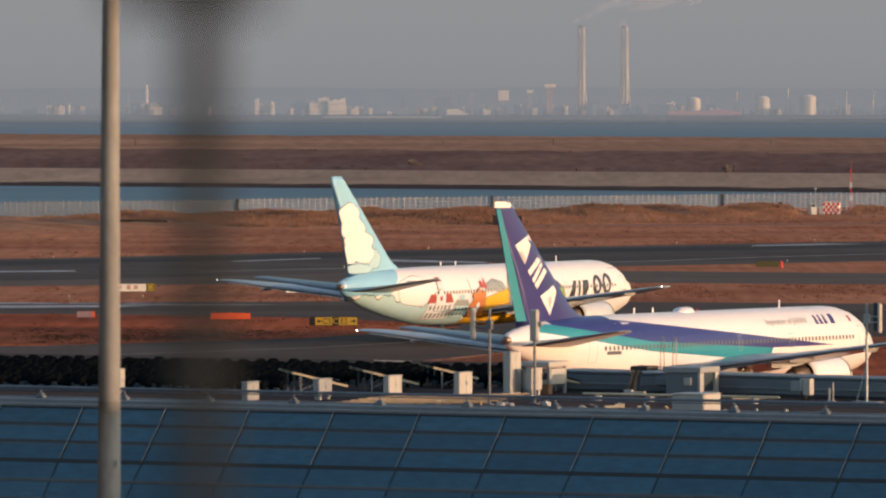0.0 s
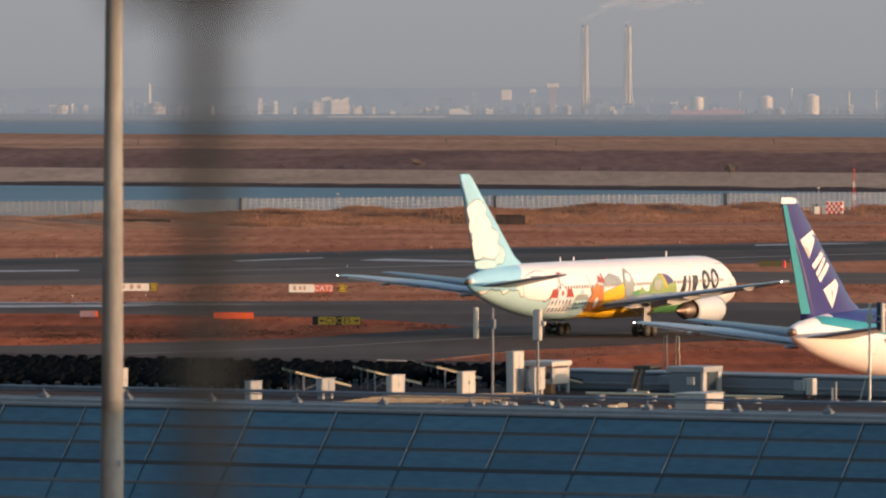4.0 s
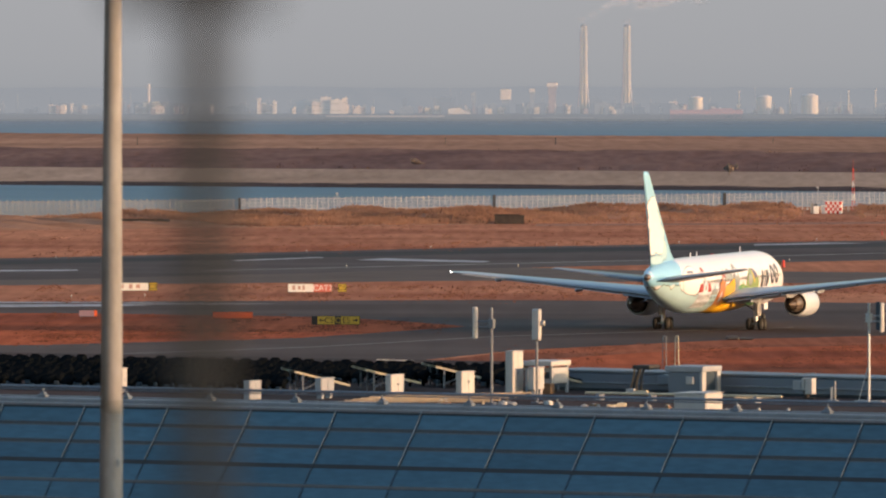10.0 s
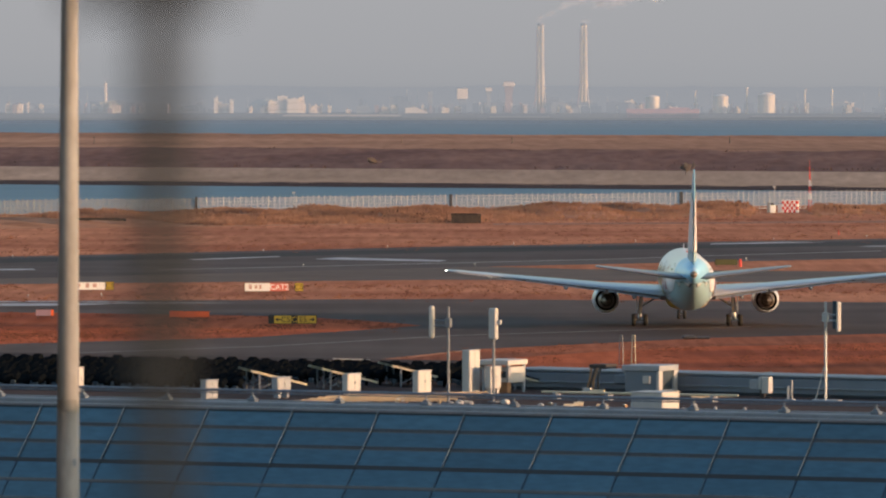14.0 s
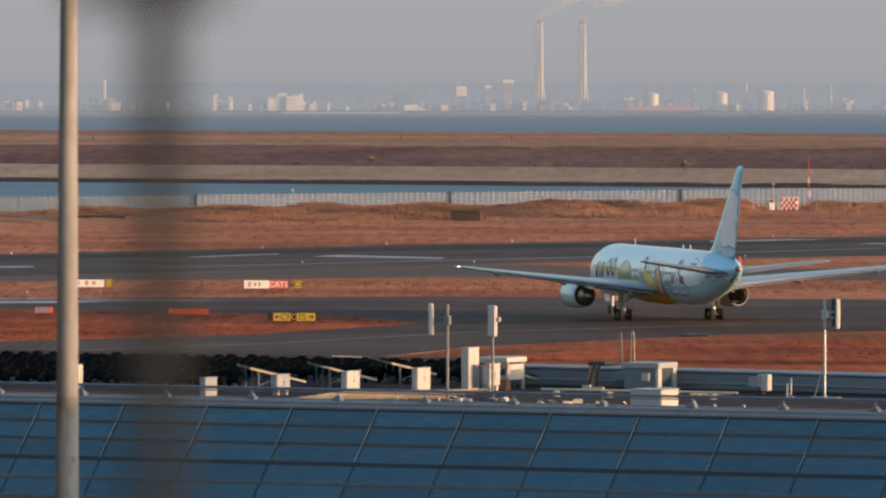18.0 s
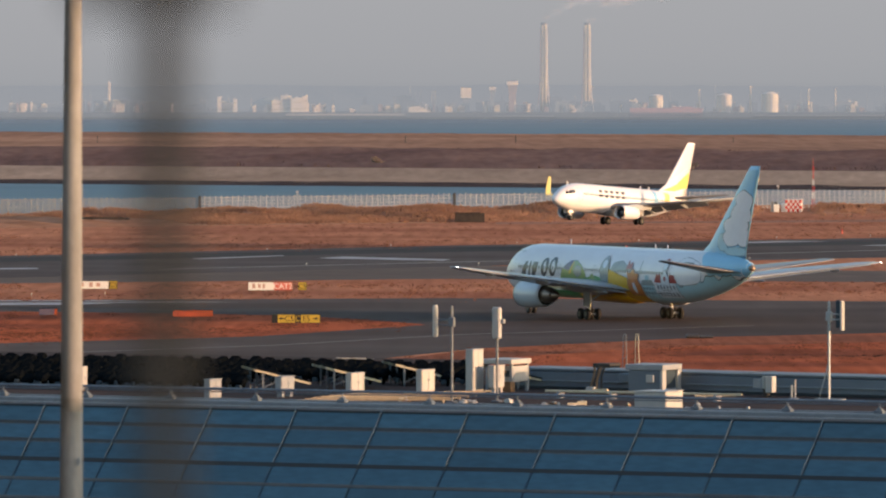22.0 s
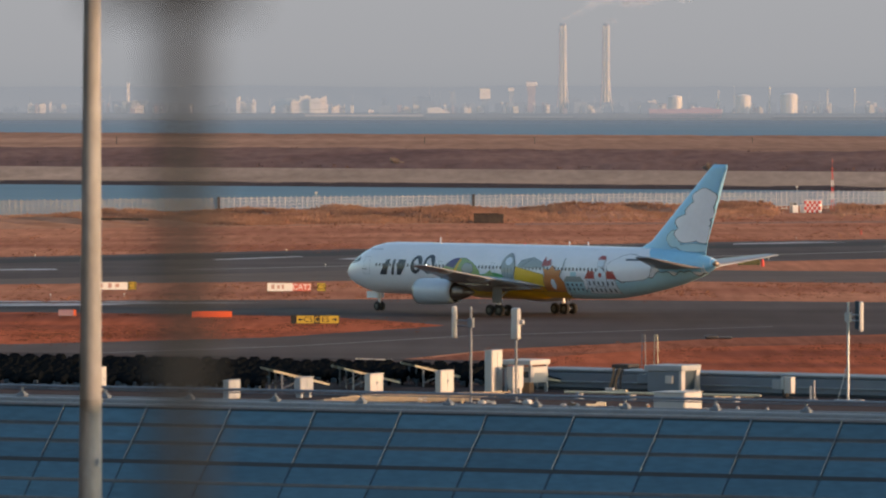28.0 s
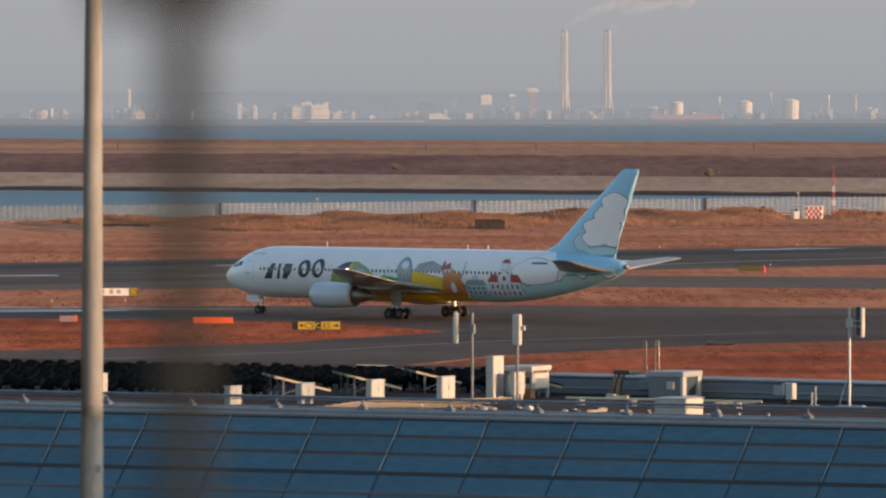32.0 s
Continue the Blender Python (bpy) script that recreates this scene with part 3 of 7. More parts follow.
ob = thing("roof_unit", "white ventilation unit under a flat canopy slab", "ventilation unit", roof_spot(1.80, 13.6))
part("canopy", box((-0.50, -0.70, 0.86), (0.54, 0.70, 1.02), 0.02), M_WHITEBOX, ob, "flat white canopy slab")
for x in (-0.42, 0.42):
    for y in (-0.6, 0.5):
        part("leg", box((x, y, 0), (x + 0.08, y + 0.1, 0.86)), M_GREYBOX, ob)
part("body", box((0.12, -0.45, 0.30), (0.50, 0.60, 0.80), 0.02), M_WHITEBOX, ob)
part("louvre", box((0.16, -0.47, 0.46), (0.38, -0.452, 0.66), 0.004), M_GUTTER, ob, "dark louvre")
part("brace", rod((-0.42, -0.62, 0.84), (0.30, -0.62, 0.62), 0.03, seg=6), M_RUST, ob, "rusty brace")
part("skirt", box((-0.10, -0.80, 0.0), (0.56, -0.50, 0.32), 0.01), M_RUST, ob, "rust-stained board")

# the air handler with its pipe elbows
ob = thing("air_handler", "white air handling unit on the roof edge", "air conditioner", roof_spot(6.46, 3.0, 0, 0))
part("base_unit", box((-0.52, -0.59, 0.0), (0.52, 0.59, 0.54), 0.02), M_WHITEBOX, ob)
part("end_panel", box((0.522, -0.54, 0.04), (0.535, 0.54, 0.50), 0.004), M_WHITEBOX, ob)
part("lid", box((-0.55, -0.62, 0.54), (0.55, 0.62, 0.565), 0.008), M_WHITEBOX, ob)
ob = thing("fan_unit", "grey fan housing with a square framed opening", "fan unit", roof_spot(6.34, 14.0, 0.0, 0))
part("body", box((-0.60, -0.66, 0.0), (0.50, 0.66, 0.74), 0.015), M_DUCT, ob, "zinc-grey housing")
part("top", box((-0.70, -0.70, 0.745), (0.62, 0.70, 0.92), 0.015), M_GREYBOX, ob, "pale lid")
for y in (-0.68, 0.42):
    part("frame", box((0.50, y, 0.0), (0.60, y + 0.26, 0.74), 0.01), M_WHITEBOX, ob, "white frame")
part("sill", box((0.50, -0.42, 0.0), (0.60, 0.42, 0.16), 0.01), M_WHITEBOX, ob, "white frame")
# a dark panel stands in for the shade inside the framed opening
part("opening_panel", box((0.505, -0.42, 0.16), (0.52, 0.42, 0.74)), M_GUTTER, ob, "dark panel for the shade in the opening")
part("junction_box", box((0.05, -0.74, 0.36), (0.30, -0.66, 0.60), 0.01), M_WHITEBOX, ob, "small white box")
part("hood", box((-1.10, -0.4, 0.30), (-0.60, 0.4, 0.62), 0.04), M_DUCT, ob, "grey hood")
part("tray", box((-1.92, -0.5, 0.78), (-1.32, 0.3, 0.92), 0.02), M_BLACK, ob, "dark pipe tray")
for k, o in enumerate((0.0, 0.11, 0.20, 0.33)):
    path = [(-1.84 + o + 0.03 * math.sin(5 * u + k), -0.5 - 0.25 * math.sin(1.6 * u), 0.80 - 0.78 * u) for u in (0, 0.12, 0.25, 0.4, 0.6, 0.8, 1.0)]
    part("hanging_pipe", bent(path, 0.04), M_BLACK if k % 2 else M_RUST, ob, "lagged pipe hanging from the tray")


ob = thing("duct", "long zinc-grey air duct across the roof", "duct", roof_spot(2.2, 17.0, 0, -9))
part("tube", box((0.0, -1.2, 0.0), (45, 1.2, 0.64), 0.10), M_DUCT, ob)
part("ledge", box((0.05, -1.26, 0.24), (45, -1.195, 0.30), 0.01), M_COPING, ob, "pale ledge along the duct")
part("top_strip", box((0.02, -1.22, 0.60), (45, -1.0, 0.665), 0.01), M_COPING, ob, "pale strip along the duct's top edge")
for s in (3.0, 9.0, 15.0, 21.0, 27.0):
    part("collar", box((s, -1.23, 0.0), (s + 0.12, 1.23, 0.66), 0.10), M_DUCT, ob)

for s, d, mt, label in ((5.42, 18.8, M_MAST, "thin steel ladder hoop over the roof edge"), (5.80, 18.9, M_FRAME, "thin cream ladder hoop over the roof edge")):
    ob = thing("ladder", label, "ladder", roof_spot(s, d), group="roof ladders")
    for x in (-0.09, 0.09):
        part("stile", rod((x, 0, 0.0), (x * 0.5, 0, 1.66), 0.014, seg=6), mt, ob)
    for z in (0.5, 0.9, 1.3, 1.66):
        part("rung", rod((-0.09 + 0.03 * z, 0, z), (0.09 - 0.03 * z, 0, z), 0.012 if z > 1.5 else 0.005, seg=6), mt, ob)

for s, d, n in ((5.3, 12.5, 0.9), (3.94, 4.2, 0.55), (4.84, 4.5, 0.35), (8.2, 12.0, 1.3)):
    ob = thing("plank", "pale timber plank lying on the roof", "timber", roof_spot(s, d, 0, 32), group="planks on the roof")
    part("board", box((-n / 2, -0.06, 0.03), (n / 2, 0.06, 0.09), 0.01), M_FRAME, ob)
    part("batten", box((-n * 0.3, -0.10, 0.0), (-n * 0.3 + 0.08, 0.10, 0.03)), M_FRAME, ob)

ob = thing("junction_box", "white junction boxes on a short dark post", "electrical box", roof_spot(9.69, 12.6))
part("box", box((0.12, -0.2, 0.16), (0.36, 0.1, 0.66), 0.01), M_WHITEBOX, ob)
part("box", box((-0.02, -0.15, 0.28), (0.08, 0.1, 0.66), 0.01), M_WHITEBOX, ob)
part("box", box((-0.34, -0.1, 0.28), (-0.05, 0.1, 0.58), 0.01), M_GREYBOX, ob)
part("post", box((-0.02, -0.06, 0), (0.14, 0.06, 0.36), 0.01), M_BLACK, ob, "dark post")
part("cable", bent([(0.22, -0.12, 0.16), (0.24, -0.2, 0.05), (0.45, -0.22, 0.03)], 0.03), M_BLACK, ob)
ob = thing("vent_pipe", "pair of thin white vent pipes", "vent pipe", roof_spot(10.64, 11.4))
part("pipe", rod((0, 0, 0), (0, 0, 0.62), 0.022, seg=8), M_WHITEBOX, ob)
part("pipe", rod((-0.12, 0, 0), (-0.12, 0, 0.44), 0.045, seg=8), M_WHITEBOX, ob)
part("foot", box((-0.2, -0.08, 0), (0.08, 0.08, 0.05), 0.01), M_GREYBOX, ob)
ob = thing("timber_bearer", "pale timber bearer lying on the roof", "timber", roof_spot(4.6, 13.0))
part("bearer", box((-0.35, -0.06, 0.05), (0.35, 0.06, 0.15), 0.01), M_FRAME, ob)
part("foot", box((-0.38, -0.08, 0.0), (-0.1, 0.08, 0.2), 0.01), M_WHITEBOX, ob)
for s in (3.4, 7.6, 8.3, 9.2):
    ob = thing("roof_bollard", "small white capped bollard on the roof", "bollard", roof_spot(s, 2.6), group="roof bollards")
    part("foot", box((-0.04, -0.05, 0), (0.04, 0.05, 0.13), 0.01), M_GREYBOX, ob)
    part("cap", rod((0, 0, 0.13), (0, 0, 0.16), 0.045, seg=8), M_GREYBOX, ob)

# loose blocks and offcuts on the deck
rng = random.Random(41)
for k in range(28):
    s, d = rng.uniform(-4.2, 8.0), rng.uniform(2.0, 5.4)
    w, h = rng.uniform(0.05, 0.16), rng.uniform(0.04, 0.12)
    mat = rng.choice((M_WHITEBOX, M_FRAME, M_GREYBOX, M_RUST))
    ob = thing("roof_block", {"rusty_board": "small rusty wooden block on the roof", "cream_steel_frame": "small cream timber block on the roof"}.get(mat.name, "small pale pipe block on the roof"), "block", roof_spot(s, d, 0, rng.uniform(-30, 30)), group="blocks on the roof")
    part("base", box((-w, -0.06, 0), (w, 0.06, h), 0.01), mat, ob)
    part("clip", box((-w * 0.3, -0.05, h), (w * 0.3, 0.05, h + 0.025), 0.005), M_STEEL, ob)

# ---- lamp pole, deck rail and the terminal the camera stands on ----
M_POLE = material("weathered_cream_pole", (0.335, 0.328, 0.31), 0.6, vary=0.24, scale=2.2, second=(0.205, 0.185, 0.155), stretch=(1, 1, 0.4))
ob = thing("lamp_pole", "tall weathered cream steel lamp pole", "lamp pole", pose(-5.08, 111, 0))
part("shaft", rod((-0.11, 0, 0), (0.012, 0, 27.5), 0.276, 0.104, seg=32), M_POLE, ob, smooth=True)
part("band", rod((-0.019, 0, 20.22), (-0.019, 0, 20.40), 0.150, seg=32), M_POLE, ob)
part("tag_plate", box((0.055, -0.157, 19.50), (0.10, -0.128, 19.60)), M_STEEL, ob, "small dark tag plate")
part("tag_plate", box((0.05, -0.165, 18.66), (0.13, -0.125, 18.71)), M_STEEL, ob, "small dark tag plate")
part("base_flange", rod((-0.11, 0, 0), (-0.11, 0, 0.06), 0.45, seg=24), M_POLE, ob)
for sx in (-1, 1):
    part("arm", rod((0, 0, 27.3), (sx * 1.6, 0, 27.7), 0.05, seg=10), M_POLE, ob)
    part("lamp_head", box((sx * 1.9 - 0.35, -0.18, 27.6), (sx * 1.9 + 0.35, 0.18, 27.78), 0.04), M_GREYBOX, ob)

M_POST = material("dark_grey_fence_post", (0.024, 0.028, 0.026), 0.8, vary=0.15, scale=3)
tagged(mesh_ob("observation_deck", box((-20, -12, 22.0), (20, 8, 23.2)), M_WALL), "plain grey observation deck floor", "deck", kind="structure")
ob = thing("deck_fence", "dark grey fence posts and rails of the observation deck", "fence", pose(0, 5.2, 23.2))
for k in range(-9, 10):
    x = -0.1806 + k * 1.6
    part("post", box((x - 0.0135, -0.0135, 0), (x + 0.0135, 0.0135, 2.6), 0.004), M_POST, ob)
part("bracket", box((-0.237, -0.03, 1.672), (-0.136, -0.018, 1.80), 0.004), M_POST, ob)
part("rail", box((-15, -0.02, 2.6), (15, 0.02, 2.66), 0.005), M_POST, ob)
part("rail", box((-15, -0.02, 0.08), (15, 0.02, 0.13), 0.005), M_POST, ob)
tagged(mesh_ob("terminal_wall", box((-60, -40, 0), (60, -12, 30)), M_WALL), "plain wall of the terminal behind the deck", "wall", kind="structure")
tagged(mesh_ob("terminal_base", box((-60, -12, 0), (60, 8, 22)), M_WALL), "plain base of the terminal under the deck", "wall", kind="structure")
# unseen block, sized so its shadow covers the pole's lower part
tagged(mesh_ob("sun_blocker", box((26, 70, 0), (60, 108, 24.15)), M_WALL), "plain block out of view, added to shade the pole", "wall", kind="structure")

# unseen block, added to keep sky light off the pole's left side
tagged(mesh_ob("sky_blocker", box((-60, 82, 0), (-13, 150, 38)), material("dark_blocker", (0.02, 0.024, 0.028), 0.6, vary=0.1, scale=0.5)), "dark block out of view, added to dim the pole's left side", "wall", kind="structure")

# ---- airfield things ----
M_FENCE = material("white_fence_mesh", (0.50, 0.48, 0.46), 0.6, vary=0.12, scale=0.5)
M_FENCE_GREY = material("grey_fence_mesh", (0.25, 0.255, 0.26), 0.6, vary=0.12, scale=0.5)
M_FENCE_DARK = material("dark_gate_post", (0.05, 0.05, 0.055), 0.7, vary=0.12, scale=0.5)
M_SIGN_WHITE = material("white_sign_face", (0.80, 0.78, 0.74), 0.5, vary=0.06, scale=1)
M_SIGN_RED = material("red_sign_face", (0.62, 0.155, 0.115), 0.5, vary=0.08, scale=1)
M_SIGN_YELLOW = material("yellow_sign_face", (0.50, 0.35, 0.04), 0.5, vary=0.10, scale=1)
M_SIGN_BLACK = material("black_sign_face", (0.015, 0.014, 0.012), 0.5, vary=0.1, scale=1)
M_ORANGE = material("fluorescent_orange_board", (0.80, 0.12, 0.03), 0.6, vary=0.1, scale=1)
M_RED = material("red_paint", (0.60, 0.05, 0.035), 0.5, vary=0.1, scale=1)
M_WHITE = material("white_paint", (0.78, 0.76, 0.73), 0.5, vary=0.08, scale=1)
M_BUSH = material("dry_bush", (0.46, 0.245, 0.160), 0.95, vary=0.35, scale=0.10, second=(0.35, 0.165, 0.098), fine=5, bump=0.05, spec=0.0)
M_STEM = material("dry_stem", (0.46, 0.262, 0.175), 0.95, vary=0.3, scale=0.12, second=(0.26, 0.142, 0.100), spec=0.0)


def thin_leaf(m, share=0.45):
    """Lets light through thin dry blades."""
    n, link = m.node_tree.nodes, m.node_tree.links.new
    bsdf, out = n["Principled BSDF"], n["Material Output"]
    through_leaf, mix = n.new("ShaderNodeBsdfTranslucent"), n.new("ShaderNodeMixShader")
    link(bsdf.inputs["Base Color"].links[0].from_socket, through_leaf.inputs["Color"])
    mix.inputs[0].default_value = share
    link(bsdf.outputs[0], mix.inputs[1]), link(through_leaf.outputs[0], mix.inputs[2]), link(mix.outputs[0], out.inputs[0])
    return m


thin_leaf(M_STEM)
M_BUSH_DARK = material("dry_bush_and_shade", (0.13, 0.070, 0.050), 0.95, vary=0.3, scale=0.6, spec=0.1)

fence = thing("security_fence", "white wire-grid security fence along the water", "fence")
wires = {M_FENCE.name: bmesh.new(), M_FENCE_GREY.name: bmesh.new()}
PANEL, FENCE_TOP, FENCE_TURN = 1.17, 3.05, 39.7
post_mesh = {}
for mat in (M_FENCE, M_FENCE_GREY):
    bm = rod((0, 0, 0), (0, 0, FENCE_TOP + 0.12), 0.062, seg=6)
    rod((0, 0, FENCE_TOP + 0.10), (0.10, -0.06, FENCE_TOP + 0.36), 0.04, 0.03, seg=5, bm=bm)
    me = bpy.data.meshes.new("post")
    bm.to_mesh(me), bm.free()
    me.materials.append(mat)
    post_mesh[mat.name] = me
for i in range(-70, 260):
    s = FENCE_TURN + (i - 34) * PANEL
    left = s < FENCE_TURN - 0.1
    mat = M_FENCE_GREY if left else M_FENCE
    p, q = along_fence(s), along_fence(s + PANEL)
    if -10 < i < 190:
        shared("post", post_mesh[mat.name], fence, Matrix.Translation(p))
    else:
        rod(p, p + Vector((0, 0, FENCE_TOP)), 0.062, seg=4, bm=wires[mat.name], caps=False)
    for j in range(1, 8 if left else 4):
        a = p.lerp(q, j / (8 if left else 4))
        rod(a + Vector((0, 0, 0.08)), a + Vector((0, 0, FENCE_TOP)), 0.024 if left else 0.018, seg=3, bm=wires[mat.name], caps=False)
    for z in ((0.3, 1.6, 2.9) if left else (0.15, 0.72, 1.29, 1.86, 2.43, 3.0)):
        rod(p + Vector((0, 0, z)), q + Vector((0, 0, z)), 0.022 if left else 0.034, seg=3, bm=wires[mat.name], caps=False)
for mat in (M_FENCE_GREY, M_FENCE):
    tagged(part("wire_grid", wires[mat.name], mat, fence, "welded wire grid of the fence"), kind="stuff")
for s, w in ((FENCE_TURN, 0.20), (93.2, 0.26), (143.6, 0.30)):
    p = along_fence(s, -0.4)
    ob = thing("gate_pier", "dark gate pier in the white fence", "pier", Matrix.Translation(p), group="gate piers")
    part("shaft", box((-w, -0.25, 0), (w, 0.25, 3.25), 0.03), M_FENCE_DARK, ob)
    part("cap", box((-w - 0.05, -0.3, 3.25), (w + 0.05, 0.3, 3.33), 0.02), M_FENCE_DARK, ob)


def clump(bm, c, r, h, rng, blades):
    """A tuft of dry stems: narrow leaning triangles."""
    for _ in range(blades):
        a, b = rng.uniform(0, 6.28), rng.uniform(0, 6.28)
        d = r * math.sqrt(rng.random())
        x, y = c[0] + d * math.cos(a), c[1] + d * math.sin(a)
        hh = h * rng.uniform(0.5, 1.0) * (1.15 - 0.6 * d / r)
        w = rng.uniform(0.10, 0.22) * (0.6 + h * 0.4)
        lean = rng.uniform(0, 0.35) * hh
        v = [bm.verts.new((x - w * math.cos(b), y - w * math.sin(b), c[2] - 0.05)), bm.verts.new((x + w * math.cos(b), y + w * math.sin(b), c[2] - 0.05)),
             bm.verts.new((x + lean * math.cos(a) + 0.3 * w, y + lean * math.sin(a), c[2] + hh)), bm.verts.new((x + lean * math.cos(a) - 0.4 * w, y + lean * math.sin(a), c[2] + hh * 0.93))]
        bm.faces.new(v)


def reed_lumps(s, o):
    """Rounded heaps, as reeds stand in clumps: broad swells with softer ones on them."""
    broad = noise.noise(Vector((s * 0.040, o * 0.018, 3.1)))
    heap = abs(noise.noise(Vector((s * 0.105, o * 0.034, 7.7))))
    small = abs(noise.noise(Vector((s * 0.27, o * 0.07, 1.7))))
    return 0.26 + 0.9 * broad + 2.2 * heap + 0.40 * small


def ramp_up(v, low, high):
    return min(1.0, max(0.0, (v - low) / (high - low)))


def reed_share(s, o):
    """How thick the reeds stand: only along the fence towards the hut, and cleared on the way to it."""
    lane = s - 0.746 * (o + 31)
    share = 1.0 - 0.92 * ramp_up(lane, 72, 95) * ramp_up(-o, 36, 56)
    if lane > 149:
        share *= 0.5
    return share * (1.0 - ramp_up(lane, 135, 138.5) * (1.0 - ramp_up(lane, 149, 151)))


def mound_height(s, o):
    side = min(1.0, max(0.0, (o + 84) / 16)) * min(1.0, max(0.0, (-3 - o) / 8))
    low = 0.55 + 0.45 * min(1.0, max(0.0, (o + 78) / 40))
    tall = 1.0 + 0.18 * ramp_up(s - 0.746 * (o + 31), 84, 100)
    return max(-0.1, (reed_lumps(s, o) * side * low * tall + 0.1) * reed_share(s, o) - 0.1)


# low banks of dead reeds: a lumpy sheet, with loose stems on it
bm = bmesh.new()
grid = []
for i in range(-140, 620):
    s = i * 0.5
    grid.append([bm.verts.new(along_fence(s, o, mound_height(s, o) if -84 < o < -3 else -0.1)) for o in range(-85, -1, 3)])
for p, q in zip(grid, grid[1:]):
    for k in range(len(p) - 1):
        bm.faces.new((p[k], q[k], q[k + 1], p[k + 1]))
tagged(mesh_ob("reed_bank", bm, M_BUSH, smooth=True), "banks of tall dry orange-brown reeds along the fence", "dry grass", kind="stuff")
rng = random.Random(5)
# the dark clumps are scrub and also stand in for shade between heaps
for name, count, mat, label, lo in (("reed_stems", 24000, M_STEM, "loose dry stems on the reed banks", 0.48), ("scrub", 2500, M_BUSH_DARK, "dark clumps among the reeds, scrub and painted shade patches", 0.45)):
    bm = bmesh.new()
    for _ in range(count):
        s, o = rng.uniform(-10, 215), rng.uniform(-82, -5)
        if name == "scrub" and noise.noise(Vector((s * 0.055, o * 0.02, 40))) < 0.22:
            continue
        if rng.random() > reed_share(s, o):
            continue
        p = along_fence(s, o)
        clump(bm, (p.x, p.y, max(0, mound_height(s, o))), rng.uniform(0.3, 0.9), rng.uniform(lo, lo * 1.9), rng, 5)
    tagged(mesh_ob(name, bm, mat), label, "dry grass", kind="stuff")


M_PIT = material("dark_concrete", (0.038, 0.035, 0.036), 0.95, vary=0.4, scale=0.8, second=(0.070, 0.058, 0.052), spec=0.05)


def concrete_block(x, y, w, h):
    ob = thing("concrete_pit", "low dark concrete pit in the reeds", "concrete pit", pose(x, y, 0), group="pits by the fence")
    part("body", box((-w / 2, -1, 0), (w / 2, 1, h), 0.05), M_PIT, ob)
    part("lid", box((-w / 2 - 0.1, -1.1, h), (w * 0.36, 1.1, h + 0.12), 0.03), M_PIT, ob)


concrete_block(3.7, 1352, 4.9, 1.5)
concrete_block(-55.9, 1338, 7.8, 1.0)


def guide_sign(name, at, w, h, turn, label, faces):
    """A low airfield sign on frangible legs; faces: x from, x to, ground, text, ink."""
    ob = thing(name, label, "airfield sign", pose(at[0], at[1], 0.05, 0, 0, turn), group="airfield signs")
    part("case", box((-w / 2, -0.12, 0.22), (w / 2, 0.12, 0.22 + h), 0.02), M_SIGN_BLACK, ob)
    n = max(2, int(w / 1.2))
    for k in range(n):
        x = -w / 2 + 0.2 + (w - 0.4) * k / (n - 1)
        part("leg", rod((x, 0, -0.02), (x, 0, 0.24), 0.035, seg=6), M_FENCE_DARK, ob)
    for x0, x1, mat, text, ink in faces:
        part("face", box((x0, -0.137, 0.22 + 0.05), (x1, -0.121, 0.22 + h - 0.05)), mat, ob)
        if text:
            words(text, h * 0.86, "lettering", ink, ob, Matrix.Translation(((x0 + x1) / 2, -0.143, 0.22 + h * 0.48)) @ pose(0, 0, 0, 90))
    return ob


sign = guide_sign("taxiway_sign", (-14.8, 800.5), 4.75, 0.86, 0, "yellow and black taxiway direction sign",
                  [(-1.80, -0.12, M_SIGN_YELLOW, "", M_SIGN_BLACK), (0.48, 2.30, M_SIGN_YELLOW, "", M_SIGN_BLACK)])
for x, text, ink in ((-0.66, "C5", M_SIGN_BLACK), (0.18, "C", M_SIGN_YELLOW), (1.02, "E5", M_SIGN_BLACK)):
    words(text, 0.78, "lettering", ink, sign, Matrix.Translation((x, -0.143, 0.22 + 0.41)) @ pose(0, 0, 0, 90))
for x, k in ((-1.42, -1), (1.92, 1)):
    bm = bmesh.new()
    vs = [bm.verts.new((x + k * u, -0.143, 0.65 + v)) for u, v in ((0.26, 0), (0.02, 0.20), (0.02, 0.06), (-0.26, 0.06), (-0.26, -0.06), (0.02, -0.06), (0.02, -0.20))]
    bm.faces.new(vs)
    part("arrow", bm, M_SIGN_BLACK, sign)
hold = guide_sign("holding_sign", (-19.9, 919), 5.0, 1.0, 0, "white and red runway holding sign",
           [(-2.46, 0.40, M_SIGN_WHITE, "", M_RED), (0.40, 2.46, M_SIGN_RED, "CAT2", M_SIGN_WHITE)])
guide_sign("location_sign", (-16.3, 920), 1.0, 0.95, 0, "small black and yellow location sign", [(-0.46, 0.46, M_SIGN_YELLOW, "C5", M_SIGN_BLACK)])
far_hold = guide_sign("holding_sign", (-40.7, 925), 4.9, 0.95, 0, "white and red runway holding sign", [(-2.4, 2.4, M_SIGN_WHITE, "", M_RED)])
guide_sign("location_sign", (-37.8, 926), 0.95, 0.95, 0, "small black and yellow location sign", [(-0.43, 0.43, M_SIGN_YELLOW, "C5", M_SIGN_BLACK)])
